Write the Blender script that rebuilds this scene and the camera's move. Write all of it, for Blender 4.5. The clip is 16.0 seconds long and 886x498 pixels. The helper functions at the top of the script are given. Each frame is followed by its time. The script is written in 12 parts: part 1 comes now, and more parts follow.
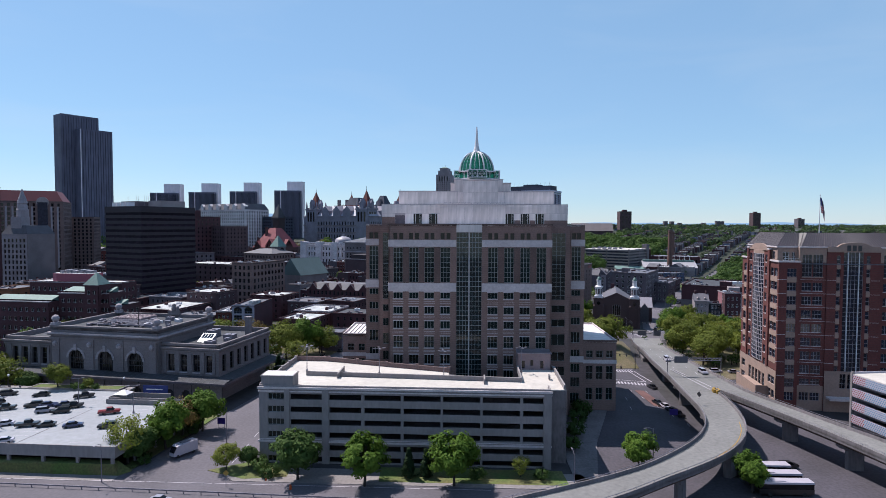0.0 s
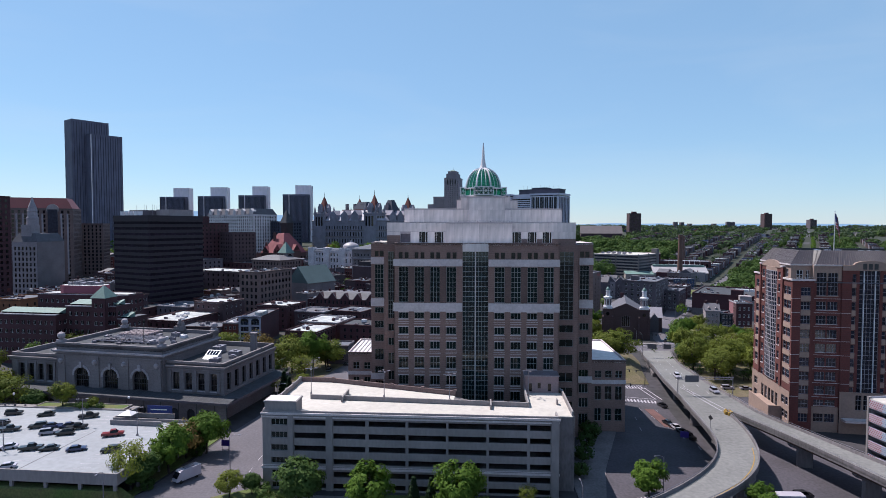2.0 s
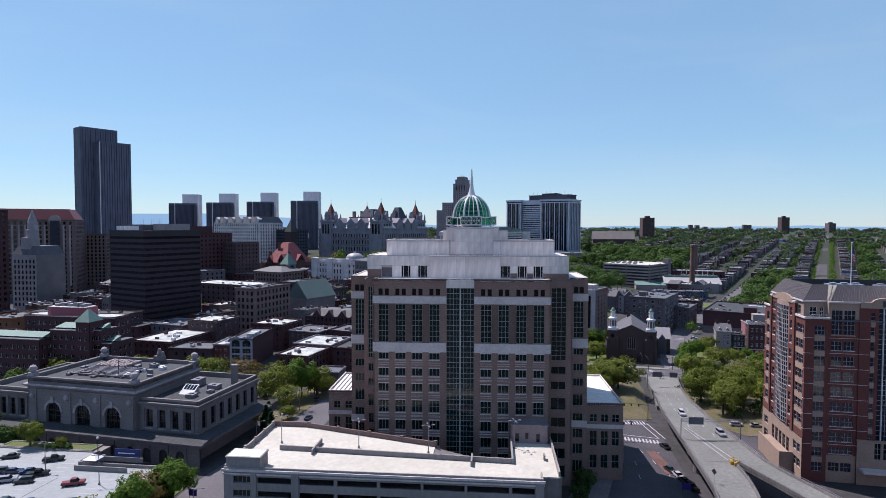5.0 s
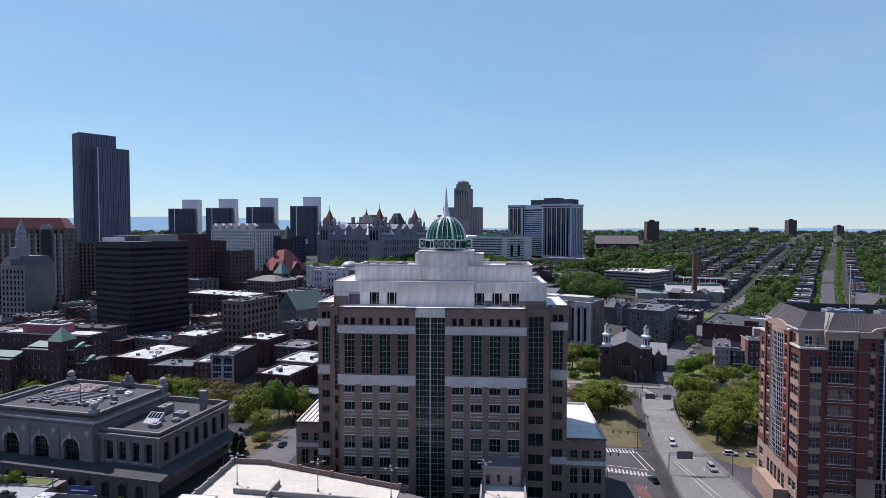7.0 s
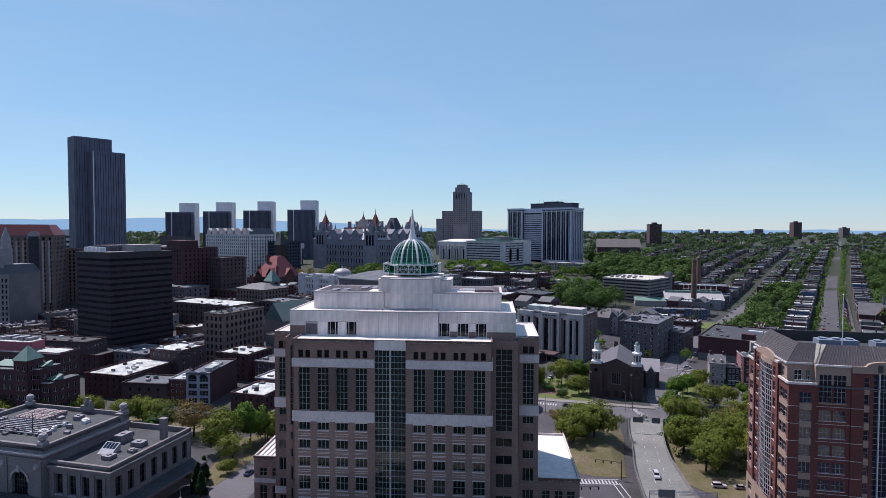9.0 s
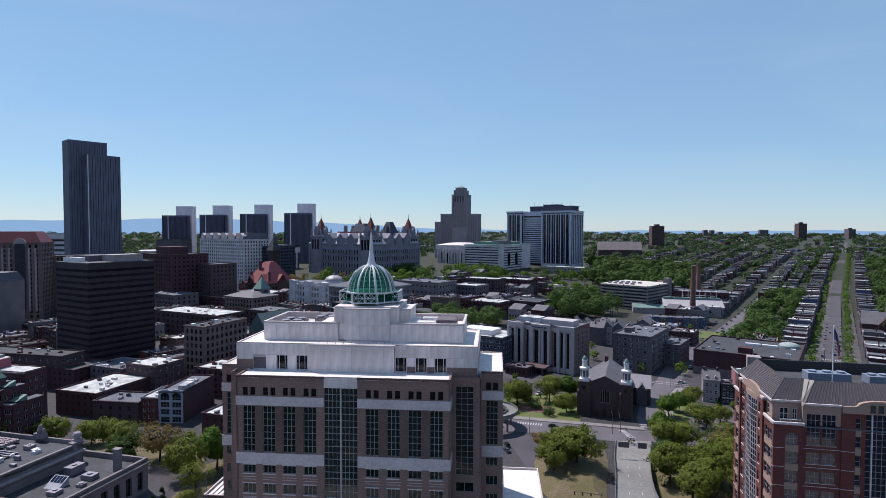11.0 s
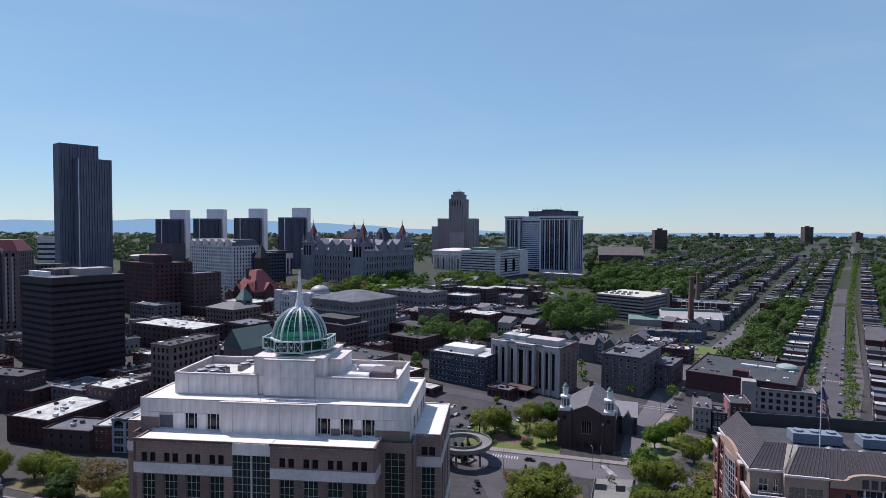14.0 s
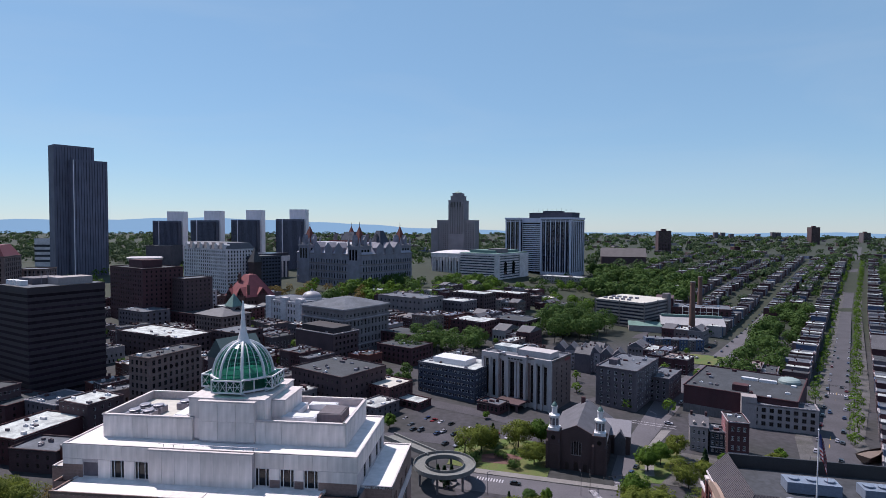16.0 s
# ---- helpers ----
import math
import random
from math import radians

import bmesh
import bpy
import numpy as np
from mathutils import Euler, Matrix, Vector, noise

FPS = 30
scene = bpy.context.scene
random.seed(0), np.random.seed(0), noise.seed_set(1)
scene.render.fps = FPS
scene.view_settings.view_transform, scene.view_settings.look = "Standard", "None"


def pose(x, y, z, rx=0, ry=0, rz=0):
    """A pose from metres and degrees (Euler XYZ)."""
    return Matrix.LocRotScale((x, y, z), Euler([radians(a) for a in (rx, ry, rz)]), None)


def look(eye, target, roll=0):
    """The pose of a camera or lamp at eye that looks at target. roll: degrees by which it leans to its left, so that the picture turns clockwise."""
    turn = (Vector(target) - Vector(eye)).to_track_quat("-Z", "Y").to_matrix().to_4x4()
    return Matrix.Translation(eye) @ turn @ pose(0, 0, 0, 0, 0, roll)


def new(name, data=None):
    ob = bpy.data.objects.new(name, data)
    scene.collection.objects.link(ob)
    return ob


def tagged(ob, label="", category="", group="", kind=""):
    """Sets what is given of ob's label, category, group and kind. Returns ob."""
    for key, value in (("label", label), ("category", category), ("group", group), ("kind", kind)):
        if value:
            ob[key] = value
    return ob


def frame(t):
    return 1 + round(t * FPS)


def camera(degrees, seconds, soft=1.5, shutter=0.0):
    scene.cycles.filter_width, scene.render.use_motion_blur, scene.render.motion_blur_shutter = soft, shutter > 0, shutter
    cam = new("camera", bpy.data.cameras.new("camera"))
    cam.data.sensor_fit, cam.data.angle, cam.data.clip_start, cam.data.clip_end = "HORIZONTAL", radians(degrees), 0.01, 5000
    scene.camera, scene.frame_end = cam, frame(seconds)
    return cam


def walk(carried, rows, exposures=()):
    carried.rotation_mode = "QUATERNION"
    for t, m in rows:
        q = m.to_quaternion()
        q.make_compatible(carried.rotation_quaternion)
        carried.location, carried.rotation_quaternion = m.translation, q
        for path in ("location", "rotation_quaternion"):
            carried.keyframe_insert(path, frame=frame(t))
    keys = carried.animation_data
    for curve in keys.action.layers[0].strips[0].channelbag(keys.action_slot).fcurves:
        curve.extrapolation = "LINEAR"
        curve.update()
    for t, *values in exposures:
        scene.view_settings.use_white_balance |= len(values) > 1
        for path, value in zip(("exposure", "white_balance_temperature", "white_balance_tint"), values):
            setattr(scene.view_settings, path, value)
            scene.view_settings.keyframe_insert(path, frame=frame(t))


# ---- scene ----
cam = camera(75.2, 16.0, 0.75)
PATH = [
    (0, (-12.543, -174.784, 59.732), (-12.492, -172.786, 59.65), 0.2),
    (2, (-11.672, -172.163, 65.403), (-11.651, -170.164, 65.322), 0.1),
    (4, (-6.952, -164.839, 71.4), (-6.964, -162.84, 71.322), 0.2),
    (6.5, (4.283, -153.18, 79.562), (4.241, -151.182, 79.49), 0.0),
    (7.5, (9.264, -147.736, 82.386), (9.213, -145.737, 82.317), 0.1),
    (9, (17.215, -139.966, 87.473), (17.153, -137.968, 87.404), 0.1),
    (11.5, (30.871, -125.885, 95.415), (30.79, -123.888, 95.345), 0.1),
    (12.5, (35.893, -119.87, 98.175), (35.807, -117.873, 98.107), 0.2),
    (14.5, (45.67, -107.756, 104.445), (45.569, -105.759, 104.374), 0.3),
    (16, (52.607, -97.828, 108.648), (52.493, -95.833, 108.573), 0.3),
]
walk(cam, [(t, look(eye, target, roll)) for t, eye, target, roll in PATH], [(0, 0.56), (4, 0.53), (9, 0.42), (16, 0.32)])

# ---- light ----
SUN_FROM = Vector((-0.79 * 0.52, 0.61 * 0.52, 0.854))
world = bpy.data.worlds.new("sky")
scene.world = world
world.use_nodes = True
sky = world.node_tree.nodes.new("ShaderNodeTexSky")
sky.sky_type, sky.sun_disc = "NISHITA", False
sky.sun_elevation, sky.sun_rotation = radians(58), radians(-52)
sky.air_density, sky.dust_density, sky.ozone_density = 1.0, 0.0, 5.0
# haze tints the sky a little, and thin cirrus veils it
wn, wl = world.node_tree.nodes, world.node_tree.links
hz, ci, cirrus, crp, cmp = wn.new("ShaderNodeMix"), wn.new("ShaderNodeMix"), wn.new("ShaderNodeTexNoise"), wn.new("ShaderNodeMapRange"), wn.new("ShaderNodeMapping")
ctc = wn.new("ShaderNodeTexCoord")
hz.data_type = ci.data_type = "RGBA"
hz.inputs[0].default_value = 0.55
hz.inputs[7].default_value = (2.15, 3.7, 5.6, 1)
wl.new(sky.outputs[0], hz.inputs[6])
cmp.inputs["Scale"].default_value, cmp.inputs["Rotation"].default_value = (1.4, 2.2, 7.0), (0.25, 0.15, 0.3)
cirrus.inputs["Scale"].default_value, cirrus.inputs["Detail"].default_value, cirrus.inputs["Distortion"].default_value = 1.6, 7.0, 0.6
wl.new(ctc.outputs["Generated"], cmp.inputs[0])
wl.new(cmp.outputs[0], cirrus.inputs[0])
crp.inputs[1].default_value, crp.inputs[2].default_value, crp.inputs[3].default_value, crp.inputs[4].default_value = 0.45, 0.8, 0.0, 0.16
wl.new(cirrus.outputs[0], crp.inputs[0])
wl.new(crp.outputs[0], ci.inputs[0])
wl.new(hz.outputs[2], ci.inputs[6])
ci.inputs[7].default_value = (4.6, 5.2, 6.0, 1)
wl.new(ci.outputs[2], wn["Background"].inputs[0])
world.node_tree.nodes["Background"].inputs[1].default_value = 0.1
sun_data = bpy.data.lights.new("sun", "SUN")
sun_data.energy, sun_data.angle, sun_data.color = 5.0, radians(0.53), (1.0, 0.95, 0.91)
sun = new("sun", sun_data)
sun.matrix_world = look(SUN_FROM * 500, (0, 0, 0))
scene.view_settings.exposure = 0.38


# ---- materials ----
BASE_TONE = (0.555, 0.502, 0.595)  # scales every base colour down, to deepen and tint the shade


def mat(name, col, rough=0.85, var=0.25, big=12.0, fine=0.6, bump=0.15, metal=0.0, tint=None, streak=1.0, rnd=0.0):
    """Plain weathered surface: colour varied at two scales, with fine relief. tint: second colour of the large stains.
    streak: stretches the fine grain upwards; rnd: brightness change from piece to piece."""
    m = bpy.data.materials.new(name)
    m.use_nodes = True
    nt, n, l = m.node_tree, m.node_tree.nodes, m.node_tree.links
    bs = n["Principled BSDF"]
    bs.inputs["Roughness"].default_value, bs.inputs["Metallic"].default_value = rough, metal
    col = [c * d for c, d in zip(col, BASE_TONE)]
    tint = tint and [c * d for c, d in zip(tint, BASE_TONE)]
    tc = n.new("ShaderNodeTexCoord")
    mp = n.new("ShaderNodeMapping")
    mp.inputs["Scale"].default_value = (1, 1, 1 / streak)
    l.new(tc.outputs["Object"], mp.inputs[0])
    a, b = n.new("ShaderNodeTexNoise"), n.new("ShaderNodeTexNoise")
    a.inputs["Scale"].default_value, a.inputs["Detail"].default_value = 1 / big, 6
    b.inputs["Scale"].default_value, b.inputs["Detail"].default_value = 1 / fine, 5
    l.new(tc.outputs["Object"], a.inputs[0])
    l.new(mp.outputs[0], b.inputs[0])
    ra = n.new("ShaderNodeValToRGB")
    dark = [c * (1 - var) for c in col] if tint is None else tint
    ra.color_ramp.elements[0].position, ra.color_ramp.elements[1].position = 0.36, 0.62
    ra.color_ramp.elements[0].color, ra.color_ramp.elements[1].color = (*dark, 1), (*col, 1)
    l.new(a.outputs[0], ra.inputs[0])
    mx = n.new("ShaderNodeMix")
    mx.data_type, mx.blend_type = "RGBA", "MULTIPLY"
    mx.inputs[0].default_value = 1.0
    rb = n.new("ShaderNodeMapRange")
    rb.inputs[1].default_value, rb.inputs[2].default_value = 0.3, 0.7
    rb.inputs[3].default_value, rb.inputs[4].default_value = 1 - var, 1 + var * 0.6
    l.new(b.outputs[0], rb.inputs[0])
    l.new(ra.outputs[0], mx.inputs[6])
    l.new(rb.outputs[0], mx.inputs[7])
    out = mx.outputs[2]
    if rnd:
        oi, rr, m2 = n.new("ShaderNodeObjectInfo"), n.new("ShaderNodeMapRange"), n.new("ShaderNodeMix")
        rr.inputs[3].default_value, rr.inputs[4].default_value = 1 - rnd, 1 + rnd
        m2.data_type, m2.blend_type = "RGBA", "MULTIPLY"
        m2.inputs[0].default_value = 1.0
        l.new(oi.outputs["Random"], rr.inputs[0])
        l.new(out, m2.inputs[6])
        l.new(rr.outputs[0], m2.inputs[7])
        out = m2.outputs[2]
    l.new(out, bs.inputs["Base Color"])
    if bump:
        bp = n.new("ShaderNodeBump")
        bp.inputs["Strength"].default_value, bp.inputs["Distance"].default_value = bump, 0.05
        l.new(b.outputs[0], bp.inputs["Height"])
        l.new(bp.outputs[0], bs.inputs["Normal"])
    return m


def coursed(name, col, mortar, course=0.25, rough=0.9, var=0.25):
    """Brick or stone laid in courses: faint joints on top of the stains."""
    m = mat(name, col, rough, var, 9.0, 0.5, 0.2)
    nt, n, l = m.node_tree, m.node_tree.nodes, m.node_tree.links
    bs = n["Principled BSDF"]
    src = bs.inputs["Base Color"].links[0].from_socket
    geo, sep = n.new("ShaderNodeNewGeometry"), n.new("ShaderNodeSeparateXYZ")
    l.new(geo.outputs["Position"], sep.inputs[0])
    fr = n.new("ShaderNodeMath")
    fr.operation = "PINGPONG"
    fr.inputs[1].default_value = course
    l.new(sep.outputs[2], fr.inputs[0])
    th = n.new("ShaderNodeMath")
    th.operation = "LESS_THAN"
    th.inputs[1].default_value = course * 0.14
    l.new(fr.outputs[0], th.inputs[0])
    mx = n.new("ShaderNodeMix")
    mx.data_type = "RGBA"
    l.new(th.outputs[0], mx.inputs[0])
    l.new(src, mx.inputs[6])
    mx.inputs[7].default_value = (*(c * d for c, d in zip(mortar, BASE_TONE)), 1)
    l.new(mx.outputs[2], bs.inputs["Base Color"])
    return m


def glass(name, col, rough=0.06, spec=0.5, rnd=0.35):
    m = mat(name, col, rough, 0.3, 3.0, 1.5, 0.0, rnd=rnd)
    bs = m.node_tree.nodes["Principled BSDF"]
    bs.inputs["Specular IOR Level"].default_value = spec
    n, l = m.node_tree.nodes, m.node_tree.links
    nz, bp, tc = n.new("ShaderNodeTexNoise"), n.new("ShaderNodeBump"), n.new("ShaderNodeTexCoord")
    nz.inputs["Scale"].default_value = 0.5
    bp.inputs["Strength"].default_value, bp.inputs["Distance"].default_value = 0.08, 0.1
    l.new(tc.outputs["Object"], nz.inputs[0])
    l.new(nz.outputs[0], bp.inputs["Height"])
    l.new(bp.outputs[0], bs.inputs["Normal"])
    return m


def leafy(name, col, col2):
    m = bpy.data.materials.new(name)
    m.use_nodes = True
    n, l = m.node_tree.nodes, m.node_tree.links
    bs = n["Principled BSDF"]
    bs.inputs["Roughness"].default_value, bs.inputs["Specular IOR Level"].default_value = 0.7, 0.12
    # leaf by leaf, clump by clump and tree by tree
    g, oi, ad, fr, rp, nz, tc, cl = (n.new("ShaderNode" + k) for k in ("NewGeometry", "ObjectInfo", "Math", "Math", "ValToRGB", "TexNoise", "TexCoord", "MapRange"))
    nz.inputs["Scale"].default_value, nz.inputs["Detail"].default_value = 0.13, 2
    l.new(tc.outputs["Object"], nz.inputs[0])
    l.new(nz.outputs[0], cl.inputs[0])
    cl.inputs[1].default_value, cl.inputs[2].default_value, cl.inputs[3].default_value, cl.inputs[4].default_value = 0.32, 0.68, 0.0, 0.36
    l.new(oi.outputs["Random"], fr.inputs[0])
    fr.operation, ad.operation = "MULTIPLY_ADD", "MULTIPLY_ADD"
    fr.inputs[1].default_value, ad.inputs[1].default_value = 0.3, 0.34
    l.new(cl.outputs[0], fr.inputs[2])
    l.new(g.outputs["Random Per Island"], ad.inputs[0])
    l.new(fr.outputs[0], ad.inputs[2])
    rp.color_ramp.elements[0].color, rp.color_ramp.elements[1].color = (*col, 1), (*col2, 1)
    l.new(ad.outputs[0], rp.inputs[0])
    l.new(rp.outputs[0], bs.inputs["Base Color"])
    bs.inputs["Subsurface Weight"].default_value = 0.0
    tr, ms = n.new("ShaderNodeBsdfTranslucent"), n.new("ShaderNodeMixShader")
    l.new(rp.outputs[0], tr.inputs[0])
    ms.inputs[0].default_value = 0.36
    l.new(bs.outputs[0], ms.inputs[1])
    l.new(tr.outputs[0], ms.inputs[2])
    l.new(ms.outputs[0], n["Material Output"].inputs[0])
    return m


ASPHALT = mat("asphalt", (0.102, 0.096, 0.107), 0.9, 0.3, 14, 0.8, 0.1)
ASPHALT_PALE = mat("pale worn asphalt", (0.172, 0.166, 0.172), 0.9, 0.2, 16, 0.7, 0.1)
DECK = mat("worn concrete deck", (0.29, 0.305, 0.26), 0.9, 0.22, 18, 1.0, 0.1)
CITYGROUND = mat("town ground", (0.072, 0.068, 0.074), 0.95, 0.35, 40, 3.0, 0.1, tint=(0.046, 0.047, 0.044))


def greener_outside(m):
    """Paved in the old town, grassy from the hollow outwards."""
    n, l = m.node_tree.nodes, m.node_tree.links
    bs = n["Principled BSDF"]
    src = bs.inputs["Base Color"].links[0].from_socket
    geo, sep, edge, mx = n.new("ShaderNodeNewGeometry"), n.new("ShaderNodeSeparateXYZ"), n.new("ShaderNodeMapRange"), n.new("ShaderNodeMix")
    edge.inputs[1].default_value, edge.inputs[2].default_value = 400, 520
    mx.data_type, mx.blend_type = "RGBA", "MULTIPLY"
    mx.inputs[7].default_value = (0.5, 0.68, 0.3, 1)
    l.new(geo.outputs["Position"], sep.inputs[0])
    l.new(sep.outputs[1], edge.inputs[0])
    l.new(edge.outputs[0], mx.inputs[0])
    l.new(src, mx.inputs[6])
    l.new(mx.outputs[2], bs.inputs["Base Color"])


greener_outside(CITYGROUND)
GRASS = mat("lawn", (0.12, 0.20, 0.035), 0.95, 0.35, 7, 0.5, 0.3, tint=(0.19, 0.19, 0.06))
DRYGRASS = mat("dry grass", (0.145, 0.135, 0.045), 0.95, 0.4, 7, 0.5, 0.3, tint=(0.20, 0.165, 0.085))
PAVING = mat("concrete paving", (0.34, 0.33, 0.29), 0.9, 0.2, 8, 0.6, 0.1)
PAVING_WORN = mat("worn concrete paving", (0.155, 0.15, 0.14), 0.9, 0.3, 6, 0.6, 0.1, tint=(0.09, 0.09, 0.075))
REDPAVING = mat("red brick paving", (0.22, 0.11, 0.09), 0.9, 0.25, 8, 0.6, 0.1)
PAINTWHITE = mat("white road paint", (0.72, 0.72, 0.7), 0.7, 0.2, 4, 0.4, 0.05)
PAINTYELLOW = mat("yellow road paint", (0.62, 0.40, 0.06), 0.7, 0.2, 4, 0.4, 0.05)
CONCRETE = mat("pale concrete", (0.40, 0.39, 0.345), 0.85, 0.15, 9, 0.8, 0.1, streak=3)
# worn concrete; on the ramp down and one pavement its tone stands for shade
CONCRETE_WORN_SHADE = mat("weathered and shaded concrete", (0.27, 0.26, 0.24), 0.9, 0.25, 6, 0.7, 0.15, streak=3)
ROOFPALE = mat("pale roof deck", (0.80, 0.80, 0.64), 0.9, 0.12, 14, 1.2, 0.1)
TBRICK = coursed("brown tower brick", (0.39, 0.266, 0.203), (0.395, 0.276, 0.213), 0.33)
TBRICK2 = coursed("dark brown tower brick", (0.235, 0.16, 0.125), (0.16, 0.118, 0.096), 0.33)
CASTSTONE = mat("grey cast stone", (0.90, 0.86, 0.76), 0.8, 0.15, 6, 0.7, 0.08)
PANEL = mat("off-white wall panel", (1.19, 1.14, 0.96), 0.7, 0.16, 4, 0.8, 0.05, streak=9, rnd=0.09)
PANELSHADOW = mat("grey panel joint", (0.80, 0.76, 0.68), 0.8, 0.15)
ROOFWHITE = mat("white membrane roof", (1.22, 1.22, 1.06), 0.6, 0.16, 9, 1.5, 0.05)
ROOFSTAINED = mat("stained white roof membrane", (0.82, 0.92, 0.80), 0.8, 0.3, 5, 0.9, 0.05, tint=(0.40, 0.44, 0.40))
ROOFGREY = mat("grey roofing felt", (0.18, 0.205, 0.225), 0.9, 0.3, 9, 1.2, 0.1)
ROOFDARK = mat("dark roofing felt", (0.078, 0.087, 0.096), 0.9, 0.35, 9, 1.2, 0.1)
TGLASS = glass("green tinted window glass", (0.011, 0.030, 0.026), 0.06, 0.30)
CGLASS = glass("dark curtain wall glass", (0.010, 0.028, 0.026), 0.05)
DGLASS = glass("dark window glass", (0.012, 0.014, 0.018), 0.08, 0.3)
BGLASS = glass("blue window glass", (0.014, 0.026, 0.052))
DOMEGLASS = glass("green dome glass", (0.012, 0.12, 0.08), 0.12, 0.5, 0.2)
DOMEGLASS.node_tree.nodes["Principled BSDF"].inputs["Base Color"].default_value = (0.02, 0.16, 0.11, 1)
_n, _l = DOMEGLASS.node_tree.nodes, DOMEGLASS.node_tree.links
_clear, _mix = _n.new("ShaderNodeBsdfTransparent"), _n.new("ShaderNodeMixShader")
_clear.inputs[0].default_value, _mix.inputs[0].default_value = (0.22, 0.66, 0.50, 1), 0.45
_l.new(_n["Principled BSDF"].outputs[0], _mix.inputs[2])
_l.new(_clear.outputs[0], _mix.inputs[1])
_l.new(_mix.outputs[0], _n["Material Output"].inputs[0])
MULLION = mat("grey metal mullion", (0.46, 0.53, 0.48), 0.5, 0.1, 5, 1, 0.0, metal=0.3)
MULLDARK = mat("dark metal mullion", (0.06, 0.065, 0.065), 0.5, 0.1, 5, 1, 0.0, metal=0.3)
WHITEMETAL = mat("white painted metal", (1.05, 1.10, 1.0), 0.45, 0.08, 5, 1, 0.0)
STEEL = mat("galvanised steel", (0.42, 0.43, 0.44), 0.45, 0.2, 3, 0.4, 0.05, metal=0.6)
DARKSTEEL = mat("dark steel", (0.05, 0.05, 0.052), 0.55, 0.2, 3, 0.4, 0.05)
STONE = coursed("grey limestone", (0.324, 0.3, 0.278), (0.264, 0.246, 0.228), 0.6)
STONE_WHITE = coursed("white marble", (1.08, 1.08, 0.98), (0.62, 0.60, 0.58), 0.6)
STONE_PALE = coursed("pale granite", (0.575, 0.552, 0.523), (0.437, 0.425, 0.402), 0.6)
RBRICK = coursed("red brick", (0.225, 0.062, 0.048), (0.155, 0.068, 0.06), 0.3)
BRICK_DK = coursed("dark red brick", (0.122, 0.042, 0.048), (0.110, 0.062, 0.066), 0.3)
BRICK_BR = coursed("brown brick", (0.138, 0.082, 0.084), (0.125, 0.090, 0.088), 0.3)
BRICK_TAN = coursed("tan brick", (0.29, 0.205, 0.17), (0.27, 0.22, 0.19), 0.3)
TANSTONE = mat("tan precast", (0.5, 0.375, 0.269), 0.85, 0.12, 6, 0.7, 0.08)
CREAM = mat("cream stucco", (0.50, 0.46, 0.41), 0.85, 0.12, 6, 0.7, 0.06, streak=3)
GREYSTUCCO = mat("grey cladding", (0.2, 0.176, 0.182), 0.85, 0.2, 6, 0.7, 0.06, streak=3)
FRAMEPALE = mat("pale window frame", (0.50, 0.49, 0.46), 0.6, 0.1, 5, 1, 0.0)
COPPER_PALE = mat("pale green copper", (0.42, 0.55, 0.48), 0.6, 0.12)
BLUECLAD = mat("dark blue cladding", (0.07, 0.085, 0.12), 0.8, 0.2, 6, 0.7, 0.06)
DULLGLASS = glass("dull dark band glass", (0.038, 0.026, 0.036), 0.6, 0.08)
BLACKCLAD = mat("dark brown band cladding", (0.042, 0.028, 0.038), 0.7, 0.2, 6, 0.7, 0.05)
SLATE = mat("grey slate", (0.17, 0.17, 0.18), 0.75, 0.25, 6, 0.5, 0.15)
SEAM = mat("brown standing seam metal", (0.112, 0.096, 0.096), 0.5, 0.12, 6, 0.7, 0.04)
REDROOF = mat("red tile roof", (0.40, 0.105, 0.11), 0.8, 0.2, 6, 0.5, 0.15)
REDSLATE = mat("dark red slate", (0.25, 0.065, 0.05), 0.8, 0.2, 6, 0.5, 0.15)
COPPER = mat("verdigris copper", (0.20, 0.36, 0.29), 0.7, 0.2, 5, 0.6, 0.08)
BARK = mat("bark", (0.075, 0.058, 0.045), 0.95, 0.3, 1, 0.15, 0.4)
RUBBER = mat("black rubber", (0.02, 0.02, 0.02), 0.8, 0.1, 1, 0.2, 0.0)
LEAF_G = leafy("fresh green leaves", (0.036, 0.074, 0.010), (0.118, 0.190, 0.028))
LEAF_Y = leafy("yellow green spring leaves", (0.062, 0.082, 0.014), (0.185, 0.205, 0.038))
LEAF_D = leafy("dark green leaves", (0.026, 0.052, 0.015), (0.084, 0.135, 0.036))
LEAF_F = leafy("dull green leaves of far woods", (0.026, 0.043, 0.024), (0.070, 0.100, 0.048))
LEAF_B = leafy("russet young leaves", (0.10, 0.075, 0.025), (0.19, 0.13, 0.05))
NEEDLE = leafy("dark needles", (0.014, 0.03, 0.014), (0.03, 0.055, 0.025))


